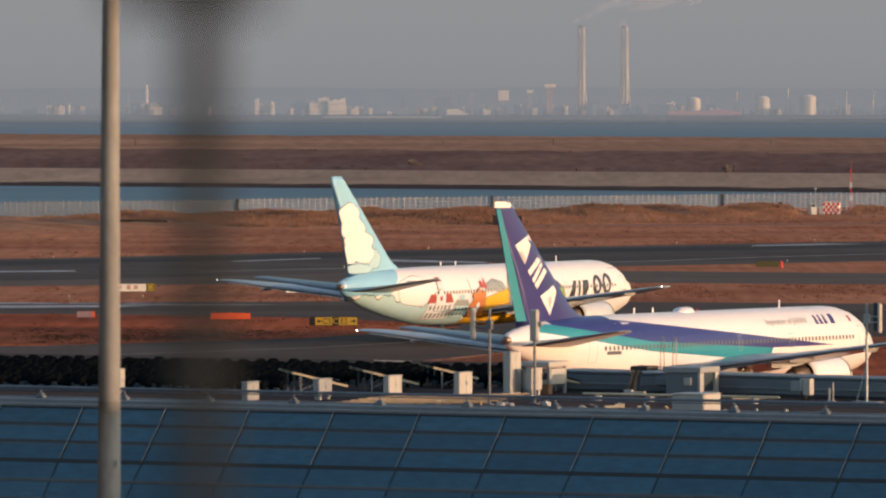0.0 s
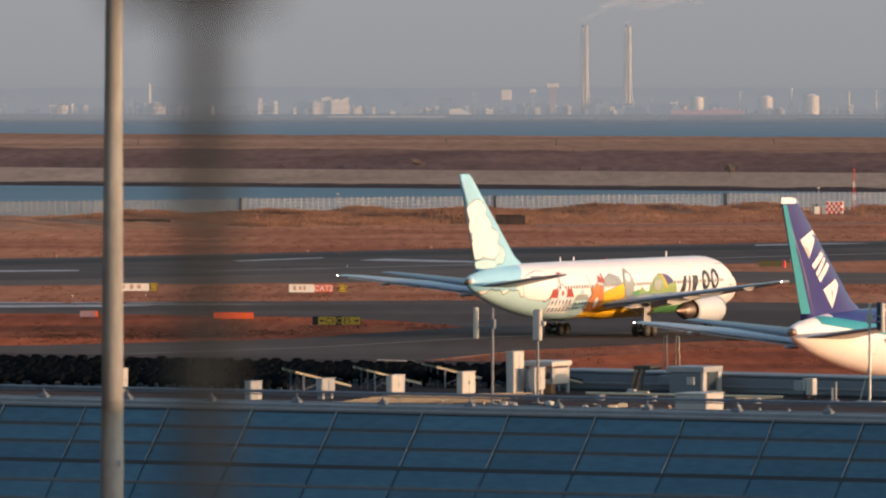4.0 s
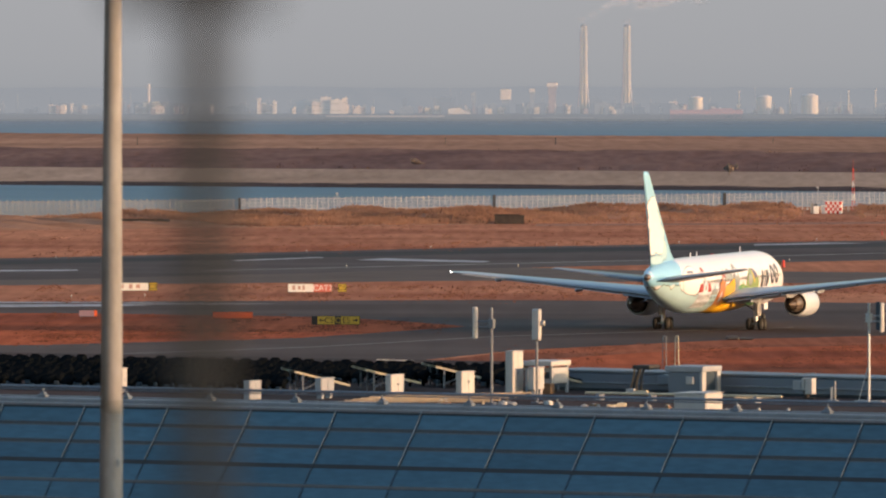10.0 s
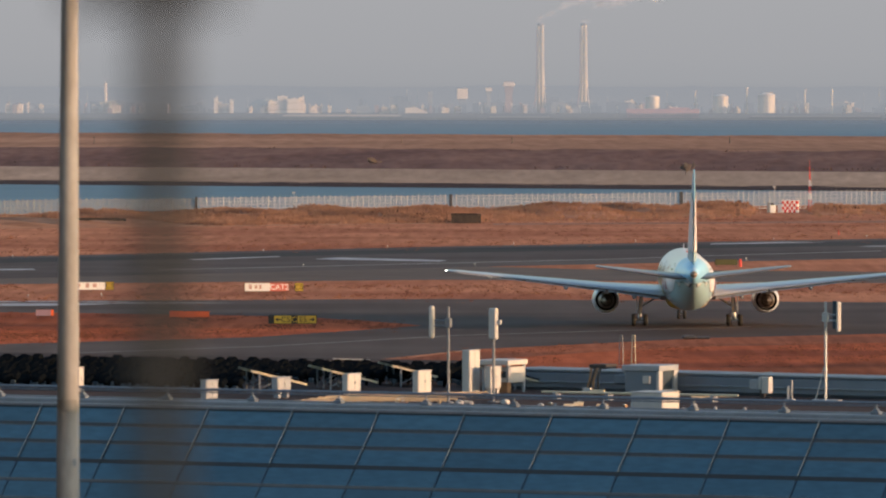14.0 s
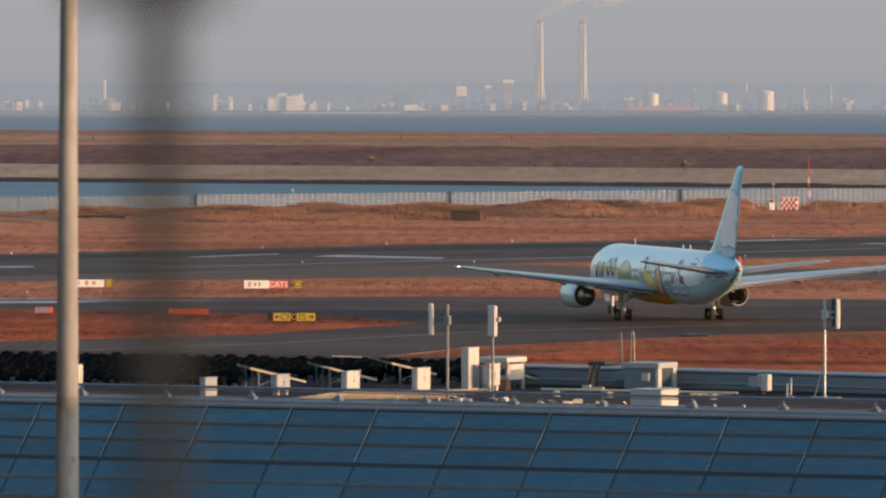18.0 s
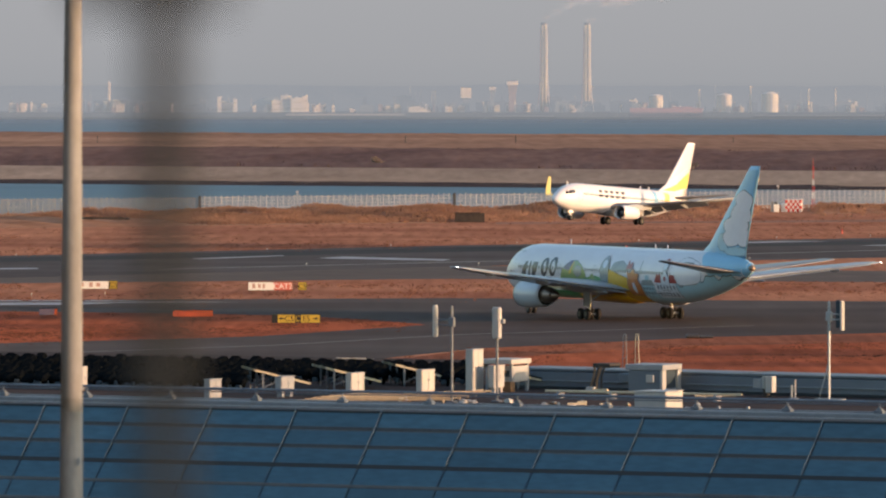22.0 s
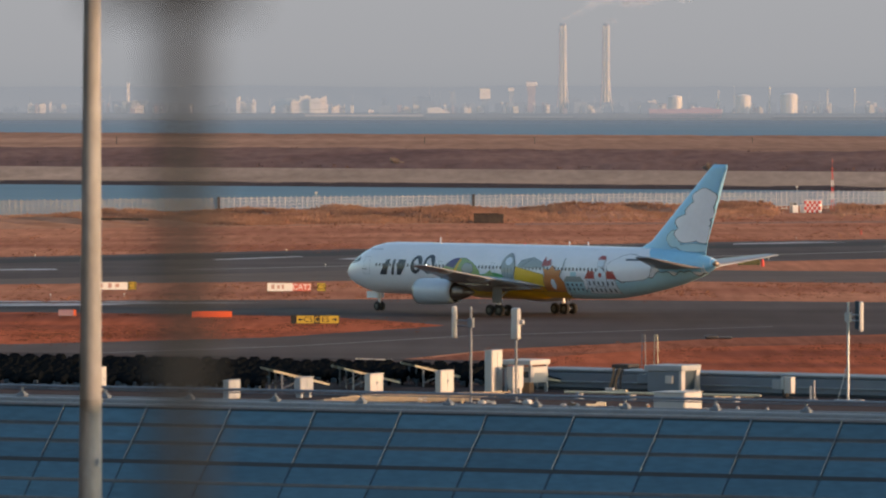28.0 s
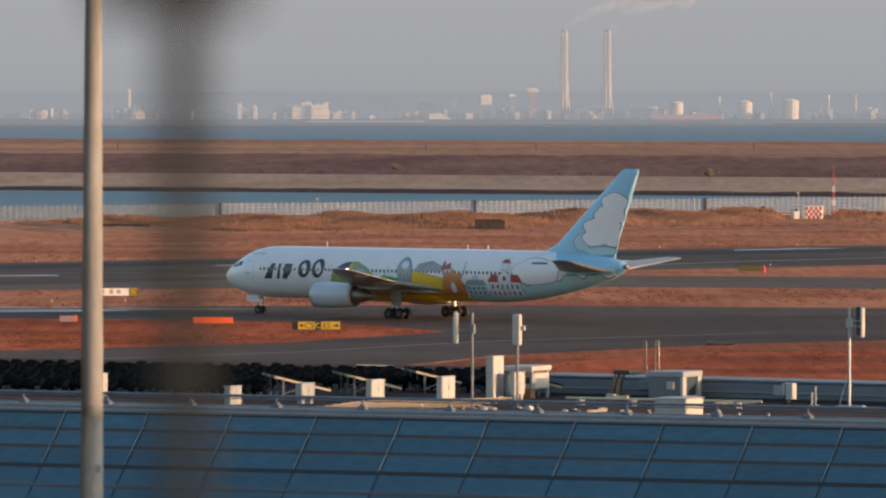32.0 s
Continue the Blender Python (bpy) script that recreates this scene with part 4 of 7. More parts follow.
for owner, spots, tone in ((hold, ((-2.0, 0.34, 0.5), (-1.35, 0.3, 0.4), (-0.85, 0.26, 0.5)), M_SIGN_RED), (far_hold, ((-1.8, 0.4, 0.5), (-0.9, 0.5, 0.42), (0.2, 0.4, 0.5), (1.0, 0.45, 0.42)), M_SIGN_RED)):
    for x, w, h in spots:
        part("lettering_bar", box((x, -0.150, 0.74 - h / 2), (x + w, -0.140, 0.74 + h / 2)), material("faded_red_ink", (0.52, 0.33, 0.28), 0.6), owner)
guide_sign("barrier_board", (-25.5, 820), 4.0, 0.72, 0, "fluorescent orange barrier board on the grass", [(-2.0, 2.0, M_ORANGE, "", M_RED)])
guide_sign("barrier_board", (-40.3, 826), 1.8, 0.72, 0, "grey-violet barrier board with an orange end", [(-0.9, 0.62, material("grey_violet_board", (0.30, 0.20, 0.24), 0.6, vary=0.15), "", M_RED), (0.62, 0.9, M_ORANGE, "", M_RED)])
guide_sign("distance_sign", (36.1, 1046), 2.9, 0.75, 0, "dark green board beside the runway", [(-1.40, 1.40, material("dark_green_board", (0.075, 0.075, 0.025), 0.7), "", M_RED)])
ob = thing("marker_post", "small red marker post in the grass", "marker", pose(38.0, 1049, 0), group="marker posts")
part("post", rod((0, 0, 0), (0, 0, 0.85), 0.22, 0.18, seg=10), M_RED, ob)
part("cap", rod((0, 0, 0.85), (0, 0, 0.97), 0.18, 0.08, seg=10), M_RED, ob)
ob = thing("marker_post", "small dull red marker in the far grass", "marker", pose(60.6, 1256, 0), group="marker posts")
part("post", rod((0, 0, 0), (0, 0, 0.6), 0.10, 0.08, seg=8), M_RED, ob)
part("cap", rod((0, 0, 0.6), (0, 0, 0.7), 0.11, 0.04, seg=8), M_RED, ob)

# loose tufts of dead grass over the fields
def tufts(name, count, seed, spots, mat, height, label):
    rng = random.Random(seed)
    bm = bmesh.new()
    for _ in range(count):
        (xa, ya), (xb, yb), width = spots[rng.randrange(len(spots))]
        u = rng.random()
        o = rng.gauss(0, 1) * width
        x, y = xa + (xb - xa) * u, ya + (yb - ya) * u + o
        if noise.noise(Vector((x * 0.12, y * 0.02, seed))) < -0.1:
            continue
        clump(bm, (x, y, 0.02), rng.uniform(0.2, 0.7), rng.uniform(0.3, 1.0) * height, rng, 4)
    return tagged(mesh_ob(name, bm, mat), label, "grass", kind="stuff")


M_TUFT_PALE = material("pale_dead_grass", (0.26, 0.118, 0.076), 0.95, vary=0.3, scale=0.4, spec=0.0)
M_TUFT_DARK = material("dark_dead_grass", (0.19, 0.078, 0.052), 0.95, vary=0.3, scale=0.4, spec=0.0)
FIELD = [((-62, 1130), (70, 1250), 18), ((-70, 1250), (80, 1330), 40), ((-75, 1330), (80, 1400), 25), ((-52, 900), (52, 930), 12), ((-52, 945), (52, 955), 8)]
SIDE = [((-45, 790), (-4, 804), 9), ((-44, 765), (-20, 785), 10), ((0, 728), (45, 742), 8), ((-5, 690), (45, 715), 12)]
tufts("island_tufts", 1500, 36, [((-45, 838), (-8, 812), 6), ((-45, 825), (-12, 800), 9), ((-42, 770), (-18, 785), 8)], M_TUFT_DARK, 0.16, "dark reddish tufts on the grass island")
tufts("pale_tufts", 5000, 31, FIELD, M_TUFT_PALE, 0.15, "pale tufts of dead grass in the field")
tufts("dark_tufts", 2200, 32, FIELD, M_TUFT_DARK, 0.20, "dark tufts of dead grass in the field")
tufts("verge_tufts", 2600, 33, SIDE, M_TUFT_DARK, 0.14, "dark reddish tufts on the grass verges")
tufts("verge_tufts_pale", 500, 34, SIDE, M_TUFT_PALE, 0.08, "pale tufts on the grass verges")
# scrub on the far bank
bm = bmesh.new()
rng = random.Random(12)
for _ in range(1500):
    s, d = rng.uniform(-230, 230), rng.uniform(26, 104)
    p = shore_at + shore_dir * s + shore_in * d
    z = 1.2 + (d - 26) / 78 * 3.6
    if noise.noise(Vector((s * 0.03, d * 0.05, 4))) > -0.05:
        clump(bm, (p.x, p.y, z - 0.3), rng.uniform(0.8, 2.2), rng.uniform(0.5, 1.1), rng, 5)
tagged(mesh_ob("far_scrub", bm, material("far_stem", (0.150, 0.090, 0.076), 0.95, vary=0.4, scale=0.1, spec=0.0)), "dark leafless scrub on the far bank", "scrub", kind="stuff")

# the chequered hut and the red and white mast
ob = thing("localizer_hut", "red and white chequered equipment hut", "hut", pose(61.6, 1454, 0, 0, 0, -8))
n, w, h = 7, 2.85, 2.12
part("body", box((-w / 2, -1.2, 0), (w / 2, 1.2, h), 0.02), M_WHITE, ob)
for i in range(n):
    for j in range(4):
        if (i + j) % 2:
            part("red_square", box((-w / 2 + i * w / n, -1.225, j * h / 4), (-w / 2 + (i + 1) * w / n, -1.19, (j + 1) * h / 4)), M_RED, ob)
            if i == n - 1:
                part("red_square", box((w / 2 - 0.01, -1.2, j * h / 4), (w / 2 + 0.025, 0.0, (j + 1) * h / 4)), M_RED, ob)
part("roof", box((-w / 2 - 0.06, -1.26, h), (w / 2 + 0.06, 1.26, h + 0.08), 0.02), M_WHITE, ob)
part("annex", box((-w / 2 - 0.75, -0.9, 0), (-w / 2 - 0.02, 0.9, h * 0.68), 0.03), M_WHITE, ob, "low white annex")
ob = thing("generator_box", "white generator box beside the hut", "equipment box", pose(58.35, 1452, 0))
part("body", box((-0.45, -0.6, 0), (0.5, 0.6, 1.35), 0.04), M_WHITE, ob)
part("vent", box((-0.95, -0.5, 0.0), (-0.47, 0.5, 1.9), 0.04), M_FENCE_GREY, ob)
part("hood", box((-0.30, -0.5, 1.35), (0.2, 0.5, 1.75), 0.06), M_FENCE_DARK, ob, "dark hood")
ob = thing("radio_mast", "thin red and white lattice radio mast", "mast", pose(65.1, 1456, 0))
for k in range(7):
    z = k * 1.15
    bm = bmesh.new()
    r = 0.42 - 0.05 * k
    for a in range(3):
        p = (r * math.cos(a * 2.094), r * math.sin(a * 2.094))
        q = ((r - 0.05) * math.cos(a * 2.094), (r - 0.05) * math.sin(a * 2.094))
        q2 = ((r - 0.05) * math.cos((a + 1) * 2.094), (r - 0.05) * math.sin((a + 1) * 2.094))
        rod((*p, z), (*q, z + 1.15), 0.036, seg=5, bm=bm)
        rod((*p, z), (*q2, z + 1.15), 0.018, seg=4, bm=bm)
    part("section", bm, M_WHITE if k in (2, 4) else M_RED, ob)
part("spike", rod((0, 0, 8.0), (0, 0, 9.4), 0.03, seg=5), M_RED, ob)

# lamps on the fence, bushes on the far bank and posts on the plateau
for s, z in ((60.3, 3.75), (165.0, 3.95)):
    ob = thing("fence_lamp", "small white lamp head on a fence post", "lamp", Matrix.Translation(along_fence(s, 0.15, 3.0)), group="fence lamps")
    part("stem", rod((0, 0, -3.0), (0, 0, z - 3.0), 0.06, seg=6), M_FENCE, ob)
    part("head", box((-0.32, -0.15, z - 3.0), (0.22, 0.15, z - 2.74), 0.06), M_FENCE, ob)
M_BRUSH = material("pale_brush", (0.25, 0.20, 0.17), 0.95, vary=0.3, scale=0.4, spec=0.0)
rng = random.Random(8)
for px, py, h in ((658, 286, 2.0), (1212, 299, 2.6), (1318, 283, 2.2)):
    d = 14480 * (24.83 - 2.2) / (py - 127.75)
    ob = thing("bush", "leafless pale brown bush on the far bank", "bush", pose((px - 784) * d / 14480, d, 1.6), group="bushes on the far bank")
    part("stem", rod((0, 0, -0.6), (0, 0, h * 0.6), 0.10, 0.05, seg=6), M_BRUSH, ob)
    bm = bmesh.new()
    for _ in range(26):
        clump(bm, (rng.gauss(0, 0.6), rng.gauss(0, 0.5), rng.uniform(0.2, h * 0.6)), 0.5, h * rng.uniform(0.3, 0.55), rng, 5)
    part("crown", bm, M_BRUSH, ob)
for px in (165, 710, 905, 1290):
    d = 2330
    ob = thing("survey_post", "thin dark post standing on the far grassland", "post", pose((px - 784) * d / 14480, d, 4.6), group="posts on the far grassland")
    part("shaft", rod((0, 0, -0.5), (0, 0, 1.9), 0.13, seg=6), M_FENCE_DARK, ob)
    part("cap", rod((0, 0, 1.9), (0, 0, 2.0), 0.17, seg=6), M_FENCE_DARK, ob)

# runway edge lights
M_LAMP = glow("lamp_glass", (0.8, 0.72, 0.6), 0.06)
def edge_light(x, y):
    ob = thing("edge_light", "small runway edge light on a short stem", "edge light", pose(x, y, 0), group="edge lights")
    part("stem", rod((0, 0, 0), (0, 0, 0.26), 0.04, seg=6), M_FENCE_GREY, ob)
    part("lens", rod((0, 0, 0.26), (0, 0, 0.38), 0.07, 0.045, seg=8), M_LAMP, ob)
for x, y in ((-58, 1100), (-25, 1135), (-8, 1160), (10, 1178), (28, 1195), (48.9, 1214), (63.8, 1234), (-18, 1047), (-46, 905), (-38, 908), (4, 1050), (40, 1082)):
    edge_light(x, y)

# dark drain covers on the verge
ob = thing("drain_mound", "dark drain cover in the red grass", "drain", pose(22.8, 762, 0.05))
part("cover", box((-0.6, -0.8, 0), (0.7, 0.8, 0.36), 0.14), M_FENCE_DARK, ob)
part("kerb", box((0.7, -0.6, 0), (2.0, 0.8, 0.22), 0.09), M_FENCE_DARK, ob)

# ---- the far shore ----
FAR = 14480 / 4850          # picture scale at the far shore
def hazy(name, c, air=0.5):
    """Distance: a weakened surface colour, and the lit air's haze painted in as glow."""
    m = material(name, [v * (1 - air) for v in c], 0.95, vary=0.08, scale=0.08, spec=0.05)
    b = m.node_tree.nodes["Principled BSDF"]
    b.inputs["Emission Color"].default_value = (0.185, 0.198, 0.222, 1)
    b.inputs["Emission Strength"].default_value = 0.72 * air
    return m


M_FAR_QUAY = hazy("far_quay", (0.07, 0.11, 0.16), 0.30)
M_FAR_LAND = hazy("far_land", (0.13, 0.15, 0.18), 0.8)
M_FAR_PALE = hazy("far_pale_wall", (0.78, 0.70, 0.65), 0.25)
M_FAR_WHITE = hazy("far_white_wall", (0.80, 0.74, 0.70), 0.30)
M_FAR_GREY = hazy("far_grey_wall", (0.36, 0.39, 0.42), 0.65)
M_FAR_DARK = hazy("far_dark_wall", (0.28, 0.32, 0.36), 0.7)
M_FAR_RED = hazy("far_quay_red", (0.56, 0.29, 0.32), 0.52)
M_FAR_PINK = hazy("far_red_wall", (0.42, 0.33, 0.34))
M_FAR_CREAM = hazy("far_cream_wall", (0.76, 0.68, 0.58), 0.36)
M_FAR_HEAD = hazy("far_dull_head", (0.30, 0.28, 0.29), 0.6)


def far_x(px):
    return (px - 784) / FAR


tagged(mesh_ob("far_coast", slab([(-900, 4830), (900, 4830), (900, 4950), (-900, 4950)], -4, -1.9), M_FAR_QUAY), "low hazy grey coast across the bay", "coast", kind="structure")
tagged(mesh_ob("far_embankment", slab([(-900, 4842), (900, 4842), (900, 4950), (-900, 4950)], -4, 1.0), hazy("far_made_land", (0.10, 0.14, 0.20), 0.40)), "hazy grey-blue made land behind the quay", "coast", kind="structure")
# a low hazy ridge behind the town
bm = bmesh.new()
prev = None
for i in range(161):
    x = -800 + 10 * i
    h = 16.6 + 1.5 * noise.noise(Vector((x * 0.012, 5, 0))) + 0.8 * noise.noise(Vector((x * 0.07, 9, 0)))
    row = [bm.verts.new((x, 4935, -3)), bm.verts.new((x, 4945, h)), bm.verts.new((x, 4952, h - 4))]
    if prev:
        for k in range(2):
            bm.faces.new((prev[k], row[k], row[k + 1], prev[k + 1]))
    prev = row
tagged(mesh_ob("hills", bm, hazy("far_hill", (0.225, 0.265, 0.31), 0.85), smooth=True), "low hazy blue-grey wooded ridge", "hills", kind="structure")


def chimney(px, label):
    ob = thing("chimney", label, "chimney", pose(far_x(px), 4890, 1.0), group="power station chimneys")
    for dx in (-1.05, 1.05):
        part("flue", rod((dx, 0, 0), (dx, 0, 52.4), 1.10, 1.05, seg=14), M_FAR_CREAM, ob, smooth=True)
    for sx, sy in ((-1, -1), (1, -1), (-1, 1), (1, 1)):
        path = []
        for k in range(13):
            z = 50 * k / 12
            r = 2.0 * (1 - z / 50) ** 4.0 + 2.0
            path.append((sx * r, sy * r, z))
        bm = bent(path, 0.30)
        # the left legs' darker tone paints in the side away from the sun
        part("leg", bm, M_FAR_PINK if sx < 0 else M_FAR_PALE, ob)
    for k in range(1, 12):
        z = 50 * k / 12
        r = 2.0 * (1 - z / 50) ** 4.0 + 2.0
        bm = bmesh.new()
        for a, b in (((-r, -r), (r, -r)), ((r, -r), (r, r)), ((r, r), (-r, r)), ((-r, r), (-r, -r))):
            rod((*a, z), (*b, z), 0.09, seg=4, bm=bm)
        part("ring", bm, M_FAR_CREAM, ob)
    part("crown", rod((0, 0, 51.8), (0, 0, 53.4), 1.75, seg=12), M_FAR_HEAD, ob, "dull grey chimney head")


chimney(956, "tall cream power station chimney with a steel tower")
chimney(1033, "tall cream power station chimney with a steel tower")


def tank(px, w, h, label="round pale storage tank with a domed roof"):
    ob = thing("storage_tank", label, "storage tank", pose(far_x(px), 4862, 1.0), group="storage tanks")
    r = w / 2
    part("shell", rod((0, 0, 0), (0, 0, h), r, seg=28), M_FAR_CREAM, ob, smooth=False)
    rings = [[(r * c * math.cos(a * 0.2244), r * c * math.sin(a * 0.2244), h + (1 - c * c) * r * 0.28) for a in range(28)] for c in (1.0, 0.8, 0.55, 0.25)]
    part("dome", loft(rings), M_FAR_PALE, ob)
    part("stair", box((r * 0.1, -r - 0.3, 0), (r * 0.3, -r + 0.1, h)), M_FAR_PALE, ob)


tank(1154, 8.4, 9.6), tank(1275, 9.2, 10.0), tank(1356, 10.2, 10.8)


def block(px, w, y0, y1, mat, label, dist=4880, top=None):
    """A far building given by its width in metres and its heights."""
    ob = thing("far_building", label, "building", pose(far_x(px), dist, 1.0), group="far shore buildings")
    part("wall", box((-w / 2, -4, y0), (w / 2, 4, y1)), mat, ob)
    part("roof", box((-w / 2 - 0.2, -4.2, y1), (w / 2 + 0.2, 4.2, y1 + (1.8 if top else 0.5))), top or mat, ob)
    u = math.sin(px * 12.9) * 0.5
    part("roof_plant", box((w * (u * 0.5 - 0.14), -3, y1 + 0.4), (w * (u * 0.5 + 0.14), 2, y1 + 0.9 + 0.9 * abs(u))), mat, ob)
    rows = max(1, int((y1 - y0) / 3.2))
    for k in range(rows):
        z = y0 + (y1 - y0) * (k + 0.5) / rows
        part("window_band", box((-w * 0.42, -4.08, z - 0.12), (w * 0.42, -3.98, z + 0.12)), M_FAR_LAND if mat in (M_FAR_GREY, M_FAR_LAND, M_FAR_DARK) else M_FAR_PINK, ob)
    return ob


M_FAR_WALL = hazy("far_breakwater", (0.46, 0.43, 0.42), 0.6)


def breakwater(px, w, low, top):
    ob = thing("breakwater", "long pale hazy breakwater across the bay", "breakwater", pose(far_x(px), 4835, 0), group="breakwaters")
    part("footing", box((-w / 2 - 1, -1.5, -3.2), (w / 2 + 1, 1.5, low)), M_FAR_QUAY, ob, "dark footing at the waterline")
    part("wall", box((-w / 2, -1.0, low), (w / 2, 1.0, top)), M_FAR_WALL, ob)


def headed_tower(px, w, top, head, shaft, cap, label):
    """A works tower: a slimmer shaft under a wide pale head."""
    ob = thing("works_tower", label, "tower", pose(far_x(px), 4884, 1.0), group="works towers")
    part("shaft", loft([[(x * q, y * q, z) for x, y in ((-1, -1), (1, -1), (1, 1), (-1, 1))] for q, z in ((w * 0.40, 0), (w * 0.30, top * 0.55), (w * 0.42, top - head))]), shaft, ob)
    part("head", box((-w / 2, -w / 2, top - head), (w / 2, w / 2, top), 0.2), cap, ob, "pale head")
    part("parapet", box((-w * 0.40, -w * 0.40, top), (w * 0.40, w * 0.40, top + 0.5)), shaft, ob)


headed_tower(817, 6.4, 14.4, 6.2, M_FAR_DARK, M_FAR_PALE, "hazy works tower with a broad pink head")
headed_tower(864, 3.8, 14.8, 1.9, M_FAR_GREY, M_FAR_PALE, "grey works tower with a narrow pale head")
headed_tower(900, 6.8, 18.2, 2.2, M_FAR_PINK, M_FAR_PALE, "pinkish works tower with a flat pale head")
block(1115, 5.0, 0, 6.6, M_FAR_PALE, "pale sunlit shed on the shore"), block(1171, 43, -2.9, 2.0, M_FAR_RED, "long low reddish quay shed", dist=4846)

rng = random.Random(4)
for px, span, n, top in ((492, 26, 9, 7.4), (548, 14, 6, 5.4), (185, 24, 8, 5.0), (392, 16, 5, 5.2), (40, 30, 6, 4.5), (1115, 14, 5, 5.2), (700, 30, 7, 3.6)):
    for k in range(n):
        block(px + rng.uniform(-span, span), rng.uniform(1.2, 5.0), 0, top * rng.uniform(0.35, 1.0), rng.choice((M_FAR_CREAM, M_FAR_PALE, M_FAR_PALE, M_FAR_GREY)),
              "sunlit cream works building on the shore", dist=4860 + rng.uniform(0, 25))
block(392, 9, 0, 5.0, M_FAR_PALE, "pale factory building on the shore"), breakwater(604, 70, -0.9, 0.25)
ob = thing("sloping_shed", "low white shed with a long sloping roof", "shed", pose(far_x(735), 4856, 1.0))
part("roof", loft([[(x, y, z) for x, z in ((-6.5, 3.0), (0, 3.6), (6.8, 0.3), (6.8, 0.0), (-6.5, 0.0))] for y in (-4, 4)]), M_FAR_WHITE, ob)
part("wall", box((-6.4, -3.9, 0), (0, 3.9, 2.8)), M_FAR_GREY, ob)
for px, h, w in ((1231, 12.5, 0.9), (1322, 14.5, 1.3), (1425, 13.0, 1.0), (1473, 13.5, 0.9)):
    ob = thing("flare_stack", "pale slender works stack on the shore", "stack", pose(far_x(px), 4866, 1.0), group="works stacks")
    part("shaft", rod((0, 0, 0), (0, 0, h), w * 0.6, w * 0.4, seg=8), M_FAR_CREAM, ob)
    part("head", rod((0, 0, h), (0, 0, h + 0.9), w * 0.6, seg=8), M_FAR_PALE, ob), breakwater(918, 36, -1.6, -0.8), breakwater(1440, 76, -1.2, -0.5)
block(498, 6, 0, 9.4, M_FAR_WHITE, "bright sunlit works building on the shore", dist=4860), block(517, 7, 0, 8.0, M_FAR_WHITE, "bright sunlit works building on the shore", dist=4858), block(532, 3, 0, 9.0, M_FAR_PALE, "pale narrow works tower", dist=4859), block(380, 2.2, 0, 8.5, M_FAR_WHITE, "bright narrow tower on the shore", dist=4858), block(408, 2.0, 0, 7.0, M_FAR_WHITE, "bright narrow tower on the shore", dist=4858)
block(1504, 6.5, 3.2, 5.6, M_FAR_PALE, "low pale shed on a grey base"), block(1504, 7.5, 0, 3.2, M_FAR_DARK, "dark hazy base of a shed"), block(715, 12, 0, 4.0, M_FAR_GREY, "grey warehouse on the shore"), block(760, 3, 0, 12, M_FAR_GREY, "thin grey tower on the shore")
block(182, 1.1, 0, 17, M_FAR_PALE, "slender pale refinery tower far off"), block(190, 12, 0, 6, M_FAR_CREAM, "sunlit cream refinery building")
ob = thing("domed_store", "hazy pale-green domed store on the shore", "store", pose(far_x(470), 4876, 1.0))
part("dome", loft([[(13 * c * math.cos(a * 0.2618), 10 * c * math.sin(a * 0.2618), 9.0 * math.sqrt(max(0, 1 - c * c))) for a in range(24)] for c in (1.0, 0.92, 0.75, 0.5, 0.2)]), hazy("far_green_roof", (0.42, 0.47, 0.45), 0.6), ob, smooth=True)
part("plinth", box((-13.2, -10, 0), (13.2, 10, 0.8)), M_FAR_DARK, ob)
rng = random.Random(11)
for k in range(78):
    px = rng.uniform(-160, 1750)
    w = rng.choice((2.5, 4, 6, 8, 11, 15))
    h = rng.uniform(2.0, 6.0) if rng.random() < 0.8 else rng.uniform(6, 10)
    mat = rng.choice((M_FAR_GREY, M_FAR_DARK, M_FAR_GREY, M_FAR_DARK, M_FAR_LAND, M_FAR_LAND))
    block(px, w, 0, h, mat, {"far_pale_wall": "small pale building on the far shore", "far_dark_wall": "dark hazy building on the far shore"}.get(mat.name, "grey hazy building on the far shore"), dist=4880 + rng.uniform(-15, 30))
for k in range(56):
    px = rng.uniform(-160, 1750)
    block(px, rng.uniform(1.0, 3.4), 0, rng.uniform(1.0, 4.6), rng.choice((M_FAR_PALE, M_FAR_CREAM, M_FAR_PALE, M_FAR_PINK)), "tiny sunlit works building on the shore", dist=4858 + rng.uniform(0, 20))
for k in range(26):
    px = rng.uniform(-100, 1700)
    h = rng.uniform(9, 17)
    ob = thing("far_mast", "thin hazy mast on the far shore", "mast", pose(far_x(px), 4900, 1.0), group="far shore masts")
    part("shaft", rod((0, 0, 0), (0, 0, h), 0.35, 0.2, seg=5), M_FAR_GREY, ob)
    part("platform", rod((0, 0, h * 0.7), (0, 0, h * 0.7 + 0.4), 0.7, seg=6), M_FAR_GREY, ob)
rng = random.Random(17)
for c, n in ((30, 5), (95, 5), (190, 9), (240, 4), (395, 6), (470, 4), (515, 9), (560, 7), (700, 6), (745, 5), (790, 6), (860, 7), (930, 5), (1000, 5), (1110, 8), (1215, 5), (1310, 5), (1420, 6), (1500, 5)):
    for k in range(n):
        h = rng.uniform(1.2, 5.5)
        mat = rng.choice((M_FAR_PALE, M_FAR_CREAM, M_FAR_GREY, M_FAR_WHITE, M_FAR_PINK, M_FAR_GREY))
        block(c + rng.gauss(0, 13), rng.uniform(0.8, 3.0), 0, h, mat,
              {"far_grey_wall": "small grey hazy works building on the shore", "far_red_wall": "small reddish works building on the shore"}.get(mat.name, "small sunlit works building on the shore"), dist=4858 + rng.uniform(0, 22))

